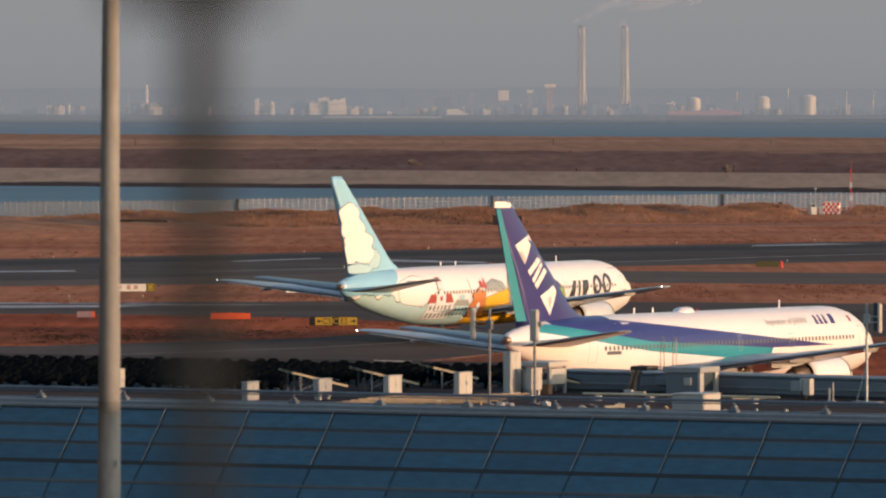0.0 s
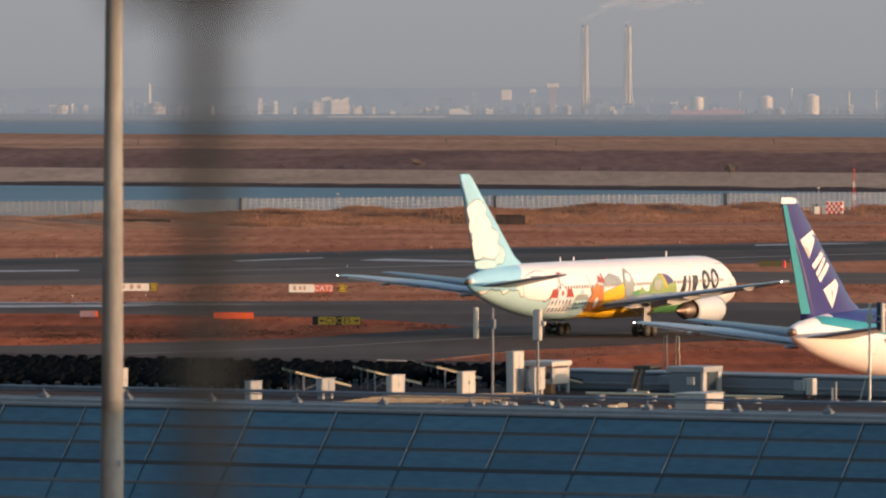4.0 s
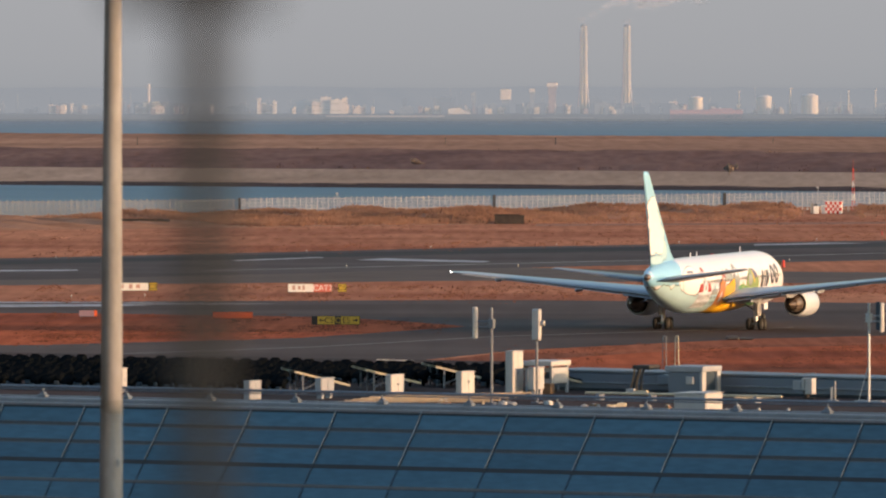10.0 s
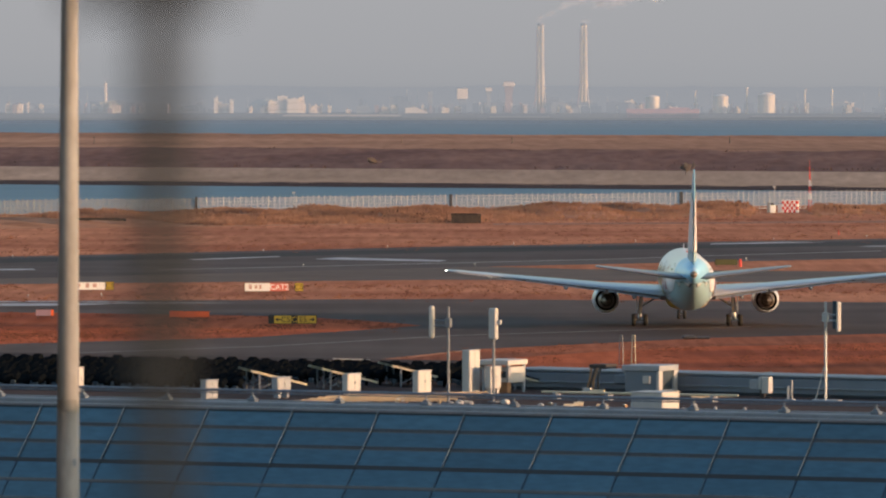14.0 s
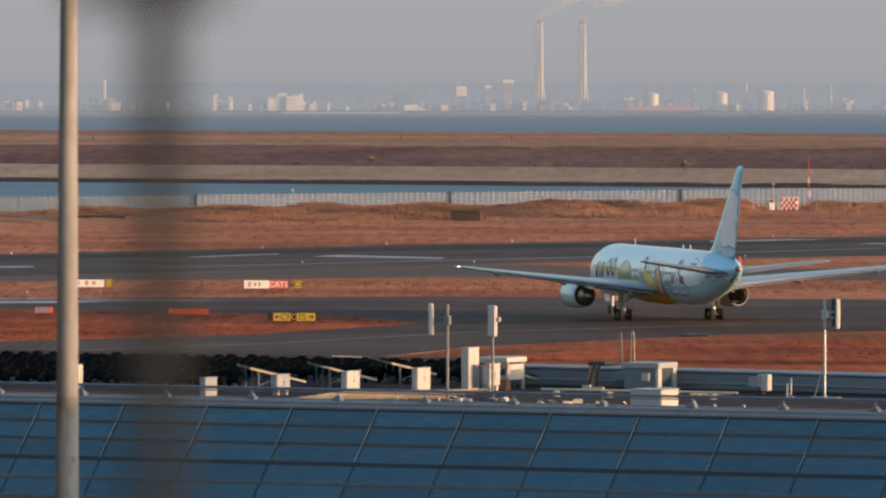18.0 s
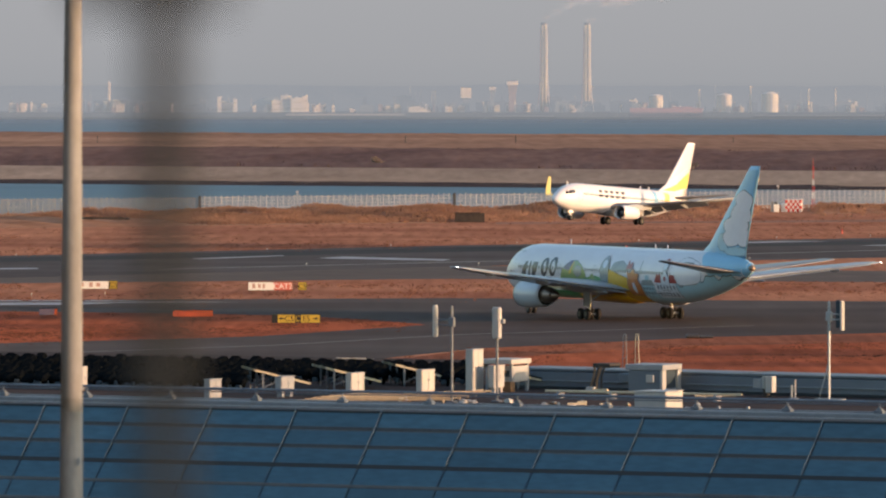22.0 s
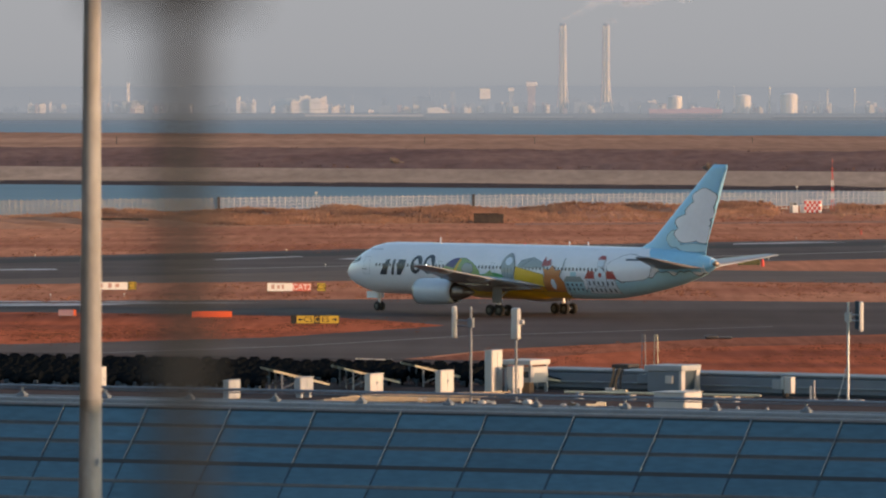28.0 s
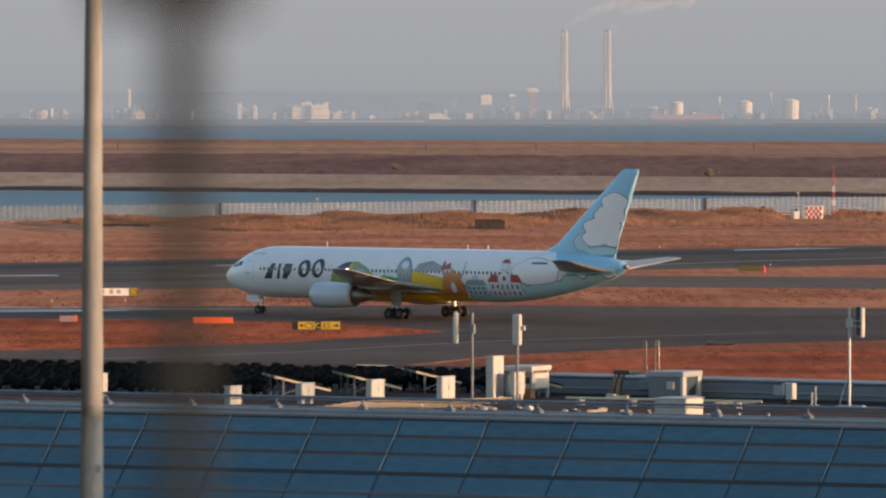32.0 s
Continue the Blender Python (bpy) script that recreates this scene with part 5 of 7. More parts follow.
# ---- aircraft ----
M_AC_WHITE = paint("aircraft_white", (0.79, 0.77, 0.81))
M_AC_SKY = paint("sky_blue_paint", (0.26, 0.53, 0.74))
M_AC_PALE = paint("pale_blue_paint", (0.40, 0.61, 0.70))
M_AC_INK = paint("dark_grey_ink", (0.03, 0.035, 0.05))
M_AC_LINE = paint("grey_outline", (0.10, 0.11, 0.14))
M_AC_GREY = paint("aircraft_grey", (0.36, 0.38, 0.41), 0.4)
M_AC_NACELLE = paint("nacelle_grey", (0.50, 0.54, 0.60))
M_AC_STAB = paint("stabiliser_grey", (0.17, 0.18, 0.21), 0.5)
M_AC_WINGTOP = paint("wing_grey", (0.30, 0.34, 0.40), 0.35)
M_AC_METAL = material("bare_metal", (0.45, 0.42, 0.40), 0.35, 0.9, vary=0.15, scale=2)
M_AC_HOT = material("burnt_metal", (0.27, 0.215, 0.18), 0.45, 0.8, vary=0.25, scale=2)
M_AC_DARK = material("dark_cavity", (0.012, 0.012, 0.014), 0.7, vary=0.1, scale=2)
M_TYRE = material("tyre_rubber", (0.015, 0.014, 0.014), 0.8, vary=0.2, scale=3)
M_RIM = material("wheel_rim", (0.10, 0.095, 0.09), 0.5, 0.4, vary=0.2, scale=3)
M_GLASS = material("cockpit_glass", (0.010, 0.013, 0.018), 0.08, vary=0.05, scale=2)
M_PANE = material("cabin_window", (0.10, 0.10, 0.125), 0.3, vary=0.05, scale=2)
M_NAV = glow("white_position_light", (1.0, 0.97, 0.9), 4.0)
M_STROBE = paint("red_beacon_glass", (0.45, 0.05, 0.04))
M_GREEN = paint("livery_green", (0.10, 0.30, 0.10))
M_LIME = paint("livery_light_green", (0.26, 0.36, 0.14))
M_YELLOW = paint("livery_yellow", (0.72, 0.42, 0.02))
M_ORANGE_AC = paint("livery_orange", (0.55, 0.20, 0.06))
M_PURPLE = paint("livery_purple", (0.07, 0.05, 0.16))
M_TENT = paint("livery_stone_grey", (0.30, 0.33, 0.33))
M_REDROOF = paint("livery_red", (0.38, 0.07, 0.06))
M_CLOUD = paint("livery_cloud_white", (0.66, 0.70, 0.77))
M_NAVY = paint("livery_deep_blue", (0.028, 0.032, 0.185))
M_TEAL = paint("livery_teal", (0.03, 0.26, 0.34))
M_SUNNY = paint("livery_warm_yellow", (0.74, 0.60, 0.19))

BIG = dict(
    stations=[(27.3, 3.95, 0.04, 0.04), (27.05, 3.95, 0.55, 0.52), (26.3, 4.00, 1.12, 1.08), (25.3, 4.10, 1.62, 1.60), (24.1, 4.24, 2.05, 2.08),
              (22.8, 4.38, 2.34, 2.46), (21.3, 4.48, 2.48, 2.65), (19.8, 4.52, 2.515, 2.705), (-7.0, 4.52, 2.515, 2.705), (-10.0, 4.52, 2.49, 2.70),
              (-13.0, 4.58, 2.38, 2.62), (-16.0, 4.77, 2.14, 2.41), (-19.0, 5.02, 1.78, 2.11), (-22.0, 5.27, 1.32, 1.67), (-24.5, 5.48, 0.86, 1.12),
              (-26.0, 5.66, 0.46, 0.58), (-26.6, 5.68, 0.18, 0.24)],
    wing=[(1.6, 8.2, 12.6, 2.95, 0.13), (2.6, 7.4, 11.6, 3.08, 0.13), (7.9, 3.8, 7.9, 3.72, 0.115), (16.0, -1.65, 5.15, 4.70, 0.105), (22.6, -6.1, 2.95, 5.50, 0.10), (23.6, -7.3, 1.75, 5.62, 0.09)],
    stab=[(0.6, -18.1, 7.2, 5.25, 0.10), (1.6, -18.8, 6.5, 5.35, 0.10), (9.0, -23.9, 2.6, 6.40, 0.09), (9.3, -24.5, 1.7, 6.44, 0.08)],
    fin=[(6.2, -14.9, 10.1, 0.09), (7.1, -15.8, 9.3, 0.09), (7.9, -17.4, 7.9, 0.10), (15.2, -25.5, 2.5, 0.09), (15.65, -26.1, 1.9, 0.06)],
    engine=(7.9, 8.2, 2.9, 0.2, 2.45, 1.36), main=(4.65, 0.0, 1.42, 1.14, 0.585), nose_gear=(22.76, 0.30, 0.47), bogie=True,
    windows=(20.6, -16.0, 0.53, 4.85), doors=((22.2, 1.07), (11.0, 0.6), (3.2, 0.5), (-17.4, 1.0)))
SMALL = dict(
    stations=[(16.6, 2.75, 0.04, 0.04), (16.4, 2.76, 0.42, 0.42), (15.8, 2.85, 0.86, 0.86), (15.0, 2.98, 1.22, 1.25), (14.0, 3.12, 1.52, 1.62),
              (12.8, 3.22, 1.76, 1.88), (11.4, 3.28, 1.86, 1.98), (9.8, 3.28, 1.88, 2.0), (-5.0, 3.28, 1.88, 2.0), (-7.5, 3.45, 1.72, 1.82),
              (-10.0, 3.72, 1.40, 1.50), (-12.5, 3.98, 0.98, 1.12), (-14.5, 4.12, 0.56, 0.70), (-15.6, 4.18, 0.2, 0.28)],
    wing=[(1.2, 5.6, 8.2, 2.3, 0.13), (1.9, 5.1, 7.4, 2.4, 0.13), (5.4, 2.0, 4.6, 2.80, 0.12), (11.5, -1.7, 3.0, 3.52, 0.11), (16.6, -4.75, 1.75, 4.28, 0.10)],
    stab=[(0.4, -10.6, 4.2, 4.35, 0.10), (1.0, -11.0, 3.9, 4.4, 0.10), (7.1, -14.6, 1.5, 5.1, 0.09)],
    fin=[(4.7, -7.6, 8.0, 0.08), (5.35, -8.6, 7.0, 0.09), (6.3, -10.3, 5.4, 0.10), (12.2, -15.1, 2.1, 0.09), (12.5, -15.5, 1.6, 0.06)],
    engine=(4.85, 7.6, 3.6, 2.3, 1.45, 0.98), main=(2.86, 0.0, 0.0, 0.86, 0.56), nose_gear=(12.6, 0.22, 0.34), bogie=False,
    windows=(11.8, -9.6, 0.5, 3.72), doors=((12.6, 0.85), (-10.6, 0.75)))


def body_at(st, x):
    for (xa, za, wa, ha), (xb, zb, wb, hb) in zip(st, st[1:]):
        if xa >= x >= xb:
            f = (xa - x) / (xa - xb)
            return za + (zb - za) * f, wa + (wb - wa) * f, ha + (hb - ha) * f
    return (st[0] if x > st[0][0] else st[-1])[1:]


def body_y(st, x, z):
    zc, w, h = body_at(st, x)
    q = (z - zc) / h
    return w * math.sqrt(max(0.0, 1 - q * q))


def tube(spec, seg=56):
    rings = []
    st = spec["stations"]
    xs = [s[0] for s in st]
    fine = []
    for a, b in zip(xs, xs[1:]):
        n = 1 if a - b < 2 else max(2, int((a - b) / 2.0))
        fine += [a + (b - a) * k / n for k in range(n)]
    for x in fine + [xs[-1]]:
        zc, w, h = body_at(st, x)
        rings.append([(x, w * math.cos(2 * math.pi * k / seg), zc + h * math.sin(2 * math.pi * k / seg)) for k in range(seg)])
    return loft(rings)


FOIL = [(1.0, 0.0), (0.75, 0.32), (0.5, 0.52), (0.3, 0.58), (0.15, 0.5), (0.05, 0.32), (0.0, 0.0), (0.05, -0.26), (0.15, -0.38), (0.3, -0.42), (0.5, -0.36), (0.75, -0.18)]


def foil_loft(sections, side=1):
    """Sections: y, leading edge x, chord, z, thickness."""
    return loft([[(le - c * u, side * y, z + c * t * v) for u, v in FOIL] for y, le, c, z, t in sections])


def fin_loft(sections, grow=0.0):
    return loft([[(le - c * u, (c * t * v if abs(v) > 0 else 0) * 0.9, z) for u, v in ((p, q if i < 7 else q * 1.38) for i, (p, q) in enumerate(FOIL))] for z, le, c, t in sections])


def fin_y(sections, x, z):
    for (za, la, ca, ta), (zb, lb, cb, tb) in zip(sections, sections[1:]):
        if za <= z <= zb:
            f = (z - za) / (zb - za)
            le, c, t = la + (lb - la) * f, ca + (cb - ca) * f, ta + (tb - ta) * f
            u = min(1, max(0, (le - x) / c))
            pts = sorted(FOIL[:7])
            for (ua, va), (ub, vb) in zip(pts, pts[1:]):
                if ua <= u <= ub:
                    return 0.9 * c * t * (va + (vb - va) * (u - ua) / (ub - ua))
    return 0.0


def decal(points, mapping, side, lift=0.02, grid=0.3):
    """A thin coat of paint: an outline in x and z, cut fine and laid on the skin."""
    bm = bmesh.new()
    vs = [bm.verts.new((x, 0, z)) for x, z in points]
    bm.faces.new(vs)
    bmesh.ops.triangulate(bm, faces=bm.faces[:])
    xs, zs = [p[0] for p in points], [p[1] for p in points]
    for lo, hi, axis in ((min(xs), max(xs), 0), (min(zs), max(zs), 2)):
        k = math.floor(lo / grid) * grid + grid
        while k < hi:
            co, no = [0, 0, 0], [0, 0, 0]
            co[axis], no[axis] = k, 1
            bmesh.ops.bisect_plane(bm, geom=bm.verts[:] + bm.edges[:] + bm.faces[:], plane_co=co, plane_no=no)
            k += grid
    for v in bm.verts:
        v.co.y = side * (mapping(v.co.x, v.co.z) + lift)
    bmesh.ops.recalc_face_normals(bm, faces=bm.faces)
    if sum(f.normal.y * f.calc_area() for f in bm.faces) * side < 0:
        bmesh.ops.reverse_faces(bm, faces=bm.faces)
    return bm


def skin(st, x0, x1, low, high, lift=0.012, step=0.5):
    """Paint right round the belly (low None) or the crown (high None) between two heights that vary along the body."""
    bm = bmesh.new()
    n = max(2, int(abs(x1 - x0) / step))
    for side in (1, -1):
        prev = None
        for i in range(n + 1):
            x = x0 + (x1 - x0) * i / n
            zc, w, h = body_at(st, x)
            a0 = -math.pi / 2 if low is None else math.asin(max(-1, min(1, (low(x) - zc) / h)))
            a1 = math.pi / 2 if high is None else math.asin(max(-1, min(1, (high(x) - zc) / h)))
            row = [bm.verts.new((x, side * (w + lift) * math.cos(a0 + (a1 - a0) * k / 14), zc + (h + lift) * math.sin(a0 + (a1 - a0) * k / 14))) for k in range(15)]
            if prev:
                for k in range(14):
                    try:
                        f = (prev[k], row[k], row[k + 1], prev[k + 1])
                        bm.faces.new(f if side < 0 else f[::-1])
                    except ValueError:
                        pass
            prev = row
    bmesh.ops.remove_doubles(bm, verts=bm.verts, dist=0.0005)
    bmesh.ops.recalc_face_normals(bm, faces=bm.faces)
    return bm


def lathe(profile, seg=32, at=(0, 0, 0)):
    """Profile: x, radius; turned about the x axis."""
    return loft([[(at[0] + x, at[1] + r * math.cos(2 * math.pi * k / seg), at[2] + r * math.sin(2 * math.pi * k / seg)) for k in range(seg)] for x, r in profile], close_ends=False)


wheels_of = {}


def wheel(ob, x, y, r, w):
    t = part("wheel", bmesh_wheel(r, w), M_TYRE, ob, "black aircraft tyre", True)
    t.matrix_basis = pose(x, y, r)
    part("rim", rod((0, -w / 2 - 0.01, 0), (0, w / 2 + 0.01, 0), r * 0.46, seg=14), M_RIM, t)
    wheels_of.setdefault(ob.name, []).append((t, x, y, r))


def bmesh_wheel(r, w, seg=28):
    prof = [(-w / 2, r * 0.45), (-w / 2, r * 0.82), (-w * 0.36, r * 0.96), (-w * 0.15, r), (w * 0.15, r), (w * 0.36, r * 0.96), (w / 2, r * 0.82), (w / 2, r * 0.45)]
    return loft([[(q * math.cos(2 * math.pi * k / seg), y, q * math.sin(2 * math.pi * k / seg)) for k in range(seg)] for y, q in prof])


def airliner(name, spec, label, nacelle, flaps, tailpaint, wingtop=None, fairing=None):
    ob = thing(name, label, "airliner")
    st = spec["stations"]
    part("fuselage", tube(spec), M_AC_WHITE, ob, smooth=True)
    part("belly_fairing", loft([[(x, w * math.cos(a * 0.2618), z + h * math.sin(a * 0.2618)) for a in range(24)] for x, z, w, h in
                                ((spec["wing"][0][1] + 1.2, st[7][1] - st[7][3] + 0.6, 0.6, 0.4), (spec["wing"][0][1] - 1, st[7][1] - st[7][3] + 0.65, 2.0 * st[7][2] / 2.5, 0.85),
                                 (spec["wing"][0][1] - 9 * st[7][2] / 2.5, st[7][1] - st[7][3] + 0.65, 2.1 * st[7][2] / 2.5, 0.9), (spec["wing"][0][1] - 13.5 * st[7][2] / 2.5, st[7][1] - st[7][3] + 0.6, 0.7, 0.4))]),
         fairing or M_AC_GREY, ob, smooth=True)
    for side in (1, -1):
        wg = part("wing", foil_loft(spec["wing"], side), wingtop or M_AC_WINGTOP, ob, "grey wing", True)
        part("stabiliser", foil_loft(spec["stab"], side), M_AC_STAB, ob, smooth=True)
        # flaps, slats and flap-track fairings
        secs = spec["wing"]
        for k in range(1, len(secs) - 2):
            (ya, la, ca, za, ta), (yb, lb, cb, zb, tb) = secs[k], secs[k + 1]
            drop = flaps
            bm = loft([[(le - c * 0.80 - (c * 0.24 * u), side * y, z - 0.02 - drop * c * u * 0.24 + 0.05 * v * c * 0.24) for u, v in ((0, 0.5), (0.3, 1), (1, 0), (0.3, -1), (0, -0.5))]
                       for y, le, c, z in ((ya + 0.1, la, ca, za), (yb - 0.1, lb, cb, zb))])
            part("flap", bm, M_AC_GREY, wg)
            y, le, c, z = (ya + yb) / 2, (la + lb) / 2, (ca + cb) / 2, (za + zb) / 2
            rings = [[(le - c * u, side * y + r * math.cos(a * 1.0472), z - 0.30 * r - c * 0.03 - drop * max(0, u - 0.75) * c * 0.5 + r * math.sin(a * 1.0472)) for a in range(6)] for u, r in ((0.55, 0.05), (0.7, 0.24), (0.95, 0.22), (1.12, 0.04))]
            part("flap_fairing", loft(rings), M_AC_GREY, wg)
            bm = loft([[(le2 + 0.06 - c2 * u, side * y2, z2 + c2 * t2 * v * 1.05) for u, v in ((0.16, 0.50), (0.05, 0.36), (0.0, 0.0), (0.05, -0.30), (0.12, -0.38))] for y2, le2, c2, z2, t2 in
                       ((ya + 0.1, la, ca, za, ta), (yb - 0.1, lb, cb, zb, tb))], ring_closed=False, close_ends=False)
            part("slat", bm, M_AC_METAL, wg, "bare metal leading edge")
        yt, lt, ct, zt, tt = secs[-1]
        part("position_light", box((lt - ct - 0.08, side * yt - 0.06, zt - 0.03), (lt - ct + 0.03, side * yt + 0.06, zt + 0.08), 0.03), M_NAV if spec["bogie"] else M_AC_GREY, wg, "white position light")
        # engine
        ey, ex0, ex1, ex2, ez, er = spec["engine"]
        e = part("engine", lathe([(ex0 - 0.35, er * 0.80), (ex0 - 0.05, er * 0.86), (ex0, er * 0.92), (ex0 - 0.12, er * 0.965), (ex0 - 0.9, er), (ex0 - (ex0 - ex1) * 0.45, er), (ex1 + 0.6, er * 0.90), (ex1, er * 0.80),
                                  (ex1, er * 0.76), (ex1 + 0.7, er * 0.80)], 36, (0, side * ey, ez)), nacelle, ob, "engine nacelle", True)
        part("inlet_ring", lathe([(ex0 - 0.22, er * 0.83), (ex0 - 0.02, er * 0.875), (ex0 + 0.015, er * 0.925), (ex0 - 0.02, er * 0.965), (ex0 - 0.22, er * 0.99)], 36, (0, side * ey, ez)), M_AC_METAL, e, "bare metal lip", True)
        part("fan_disc", rod((ex0 - 0.8, side * ey, ez), (ex0 - 0.9, side * ey, ez), er * 0.84, seg=32), M_AC_DARK, e)
        part("spinner", rod((ex0 - 0.85, side * ey, ez), (ex0 - 0.35, side * ey, ez), er * 0.28, 0.02, seg=16), M_AC_GREY, e)
        # a near-black disc paints in the shade inside the nacelle's rear
        part("rear_shade_disc", rod((ex1 + 0.5, side * ey, ez), (ex1 + 0.6, side * ey, ez), er * 0.8, seg=32), M_AC_DARK, e)
        part("core_cowl", lathe([(ex1 + 0.8, er * 0.62), (ex1, er * 0.60), (ex1 - (ex1 - ex2) * 0.55, er * 0.44), (ex1 - (ex1 - ex2) * 0.58, er * 0.40)], 28, (0, side * ey, ez)), M_AC_HOT, e, "burnt metal core", True)
        part("exhaust_plug", lathe([(ex1 - (ex1 - ex2) * 0.5, er * 0.36), (ex2 + 0.5, er * 0.20), (ex2, 0.02)], 20, (0, side * ey, ez)), M_AC_HOT, e, smooth=True)
        wz = secs[2][3]
        bm = loft([[(x, side * ey + dy, z) for dy, z in ((-0.22, z0), (0.22, z0), (0.16, z1), (-0.16, z1))] for x, z0, z1 in
                   ((ex0 - 1.6, ez + er * 0.9, ez + er * 1.02), (ex1 + 0.6, ez + er * 0.7, wz - 0.05), (ex2, ez + er * 0.5, wz - 0.1), (ex2 - 2.2, wz - 0.5, wz - 0.15))])
        part("pylon", bm, M_AC_GREY, ob)
        # main gear
        my, mx, gap, wide, r = spec["main"]
        y = side * my
        wzr = secs[1][3]
        part("strut", rod((mx, y, r), (mx + 0.1, y * 0.96, wzr + 0.2), 0.19 if spec["bogie"] else 0.13, seg=12), M_AC_WHITE, ob, "main gear leg")
        part("side_brace", rod((mx, y * 0.97, r + 1.3), (mx, y * 0.55, wzr), 0.09, seg=8), M_AC_GREY, ob)
        part("gear_door", box((mx - 0.7, y + side * 0.25, r + 0.75), (mx + 0.7, y + side * 0.32, wzr - 0.1), 0.03), M_AC_GREY, ob)
        if gap:
            part("axle", rod((mx - gap / 2 - 0.05, y, r), (mx + gap / 2 + 0.05, y, r), 0.12, seg=8), M_AC_GREY, ob)
        for dx in ((-gap / 2, gap / 2) if gap else (0,)):
            part("axle", rod((mx + dx, y - wide / 2, r), (mx + dx, y + wide / 2, r), 0.08, seg=8), M_AC_GREY, ob)
            for dy in (-wide / 2, wide / 2):
                wheel(ob, mx + dx, y + dy, r, 0.42 if spec["bogie"] else 0.36)
        # cabin windows of this side, cockpit glass and doors
        x0, x1, pitch, z = spec["windows"]
        bm = bmesh.new()
        x = x0
        while x > x1:
            q = []
            for dx, dz in ((-0.10, -0.13), (-0.13, -0.06), (-0.13, 0.12), (-0.09, 0.19), (0.09, 0.19), (0.13, 0.12), (0.13, -0.06), (0.10, -0.13)):
                yy = body_y(st, x + dx, z + dz)
                q.append(bm.verts.new((x + dx, side * (yy + 0.03), z + dz)))
            f = bm.faces.new(q)
            x -= pitch
        bmesh.ops.recalc_face_normals(bm, faces=bm.faces)
        ws = part("window_row", bm, M_PANE, ob, "row of small dark cabin windows")
        ws["kind"] = "stuff"
        for dx, wd in spec["doors"]:
            zc, w, h = body_at(st, dx)
            lo, hi = z - 1.0 * (1 if wd > 0.7 else 0.6), z + 0.85 * (1 if wd > 0.7 else 0.6)
            t = 0.035
            bm = bmesh.new()
            for a, b, c, d in ((dx - wd / 2, dx - wd / 2 + t, lo, hi), (dx + wd / 2 - t, dx + wd / 2, lo, hi), (dx - wd / 2, dx + wd / 2, lo, lo + t), (dx - wd / 2, dx + wd / 2, hi - t, hi)):
                g = decal([(a, c), (b, c), (b, d), (a, d)], lambda u, v: body_y(st, u, v), side, 0.022)
                tmp = bpy.data.meshes.new("tmp")
                g.to_mesh(tmp), g.free()
                bm.from_mesh(tmp)
                bpy.data.meshes.remove(tmp)
            part("door_outline", bm, M_AC_GREY, ob)
        k = st[7][2] / 2.515 * (1.0 if spec["bogie"] else 1.15)
        for i in range(3):
            xa = st[3][0] + 0.15 * k - i * 0.62 * k
            za = st[3][1] + st[3][3] * 0.62 + i * 0.10 * k
            pts = [(xa, za - 0.20 * k), (xa - 0.55 * k, za - 0.14 * k), (xa - 0.58 * k, za + 0.36 * k), (xa - 0.25 * k + 0.1 * i * k, za + 0.30 * k)]
            part("cockpit_window", decal(pts, lambda u, v: body_y(st, u, v), side, 0.025, 0.2), M_GLASS, ob)
    part("fin", fin_loft(spec["fin"]), tailpaint, ob, "painted tail fin", True)
    gx, gw, r = spec["nose_gear"]
    zc = body_at(st, gx)[0] - body_at(st, gx)[2]
    part("nose_strut", rod((gx, 0, r), (gx - 0.1, 0, zc + 0.4), 0.13 if spec["bogie"] else 0.09, seg=12), M_AC_WHITE, ob)
    part("nose_brace", rod((gx + 0.05, 0, r + 0.5), (gx + 1.1, 0, zc + 0.2), 0.06, seg=8), M_AC_GREY, ob)
    for s in (-1, 1):
        wheel(ob, gx, s * gw, r, 0.34 if spec["bogie"] else 0.22)
        part("nose_door", box((gx - 0.2, s * 0.42 - 0.02, zc - (0.62 if spec["bogie"] else 0.35)), (gx + (1.5 if spec["bogie"] else 0.9), s * 0.42 + 0.02, zc + 0.1), 0.01), M_AC_WHITE, ob)
    top = body_at(st, 4)[0] + body_at(st, 4)[2]
    for x, h in ((13.5, 0.55), (-5.5 * st[7][2] / 2.5, 0.4), (-8.2 * st[7][2] / 2.5, 0.4)):
        t0 = body_at(st, x)[0] + body_at(st, x)[2]
        part("blade_antenna", box((x - 0.09, -0.03, t0 - 0.05), (x + 0.09, 0.03, t0 + h), 0.02), M_AC_WHITE, ob)
    part("beacon", rod((1.0, 0, top - 0.02), (1.0, 0, top + 0.14), 0.10, 0.06, seg=10), M_STROBE, ob)
    tx = st[-1][0]
    part("tail_light", rod((tx - 0.08, 0, st[-1][1] + 0.1), (tx + 0.2, 0, st[-1][1] + 0.1), 0.045, seg=10), M_AC_METAL, ob)
    tz, tr = st[-1][1], st[-1][3]
    part("exhaust_tip", lathe([(tx + 0.75, tr * 1.9), (tx + 0.1, tr * 1.25), (tx - 0.04, tr * 1.05), (tx - 0.05, 0.02)], 20, (0, 0, tz)), M_AC_HOT, ob, "dark exhaust tip", True)
    return ob


def blob(cx, cz, rx, rz, n=20, wob=0.0, seed=0):
    return [(cx + rx * math.cos(2 * math.pi * k / n) * (1 + wob * math.sin(5 * 2 * math.pi * k / n + seed)),
             cz + rz * math.sin(2 * math.pi * k / n) * (1 + wob * math.sin(5 * 2 * math.pi * k / n + seed))) for k in range(n)]


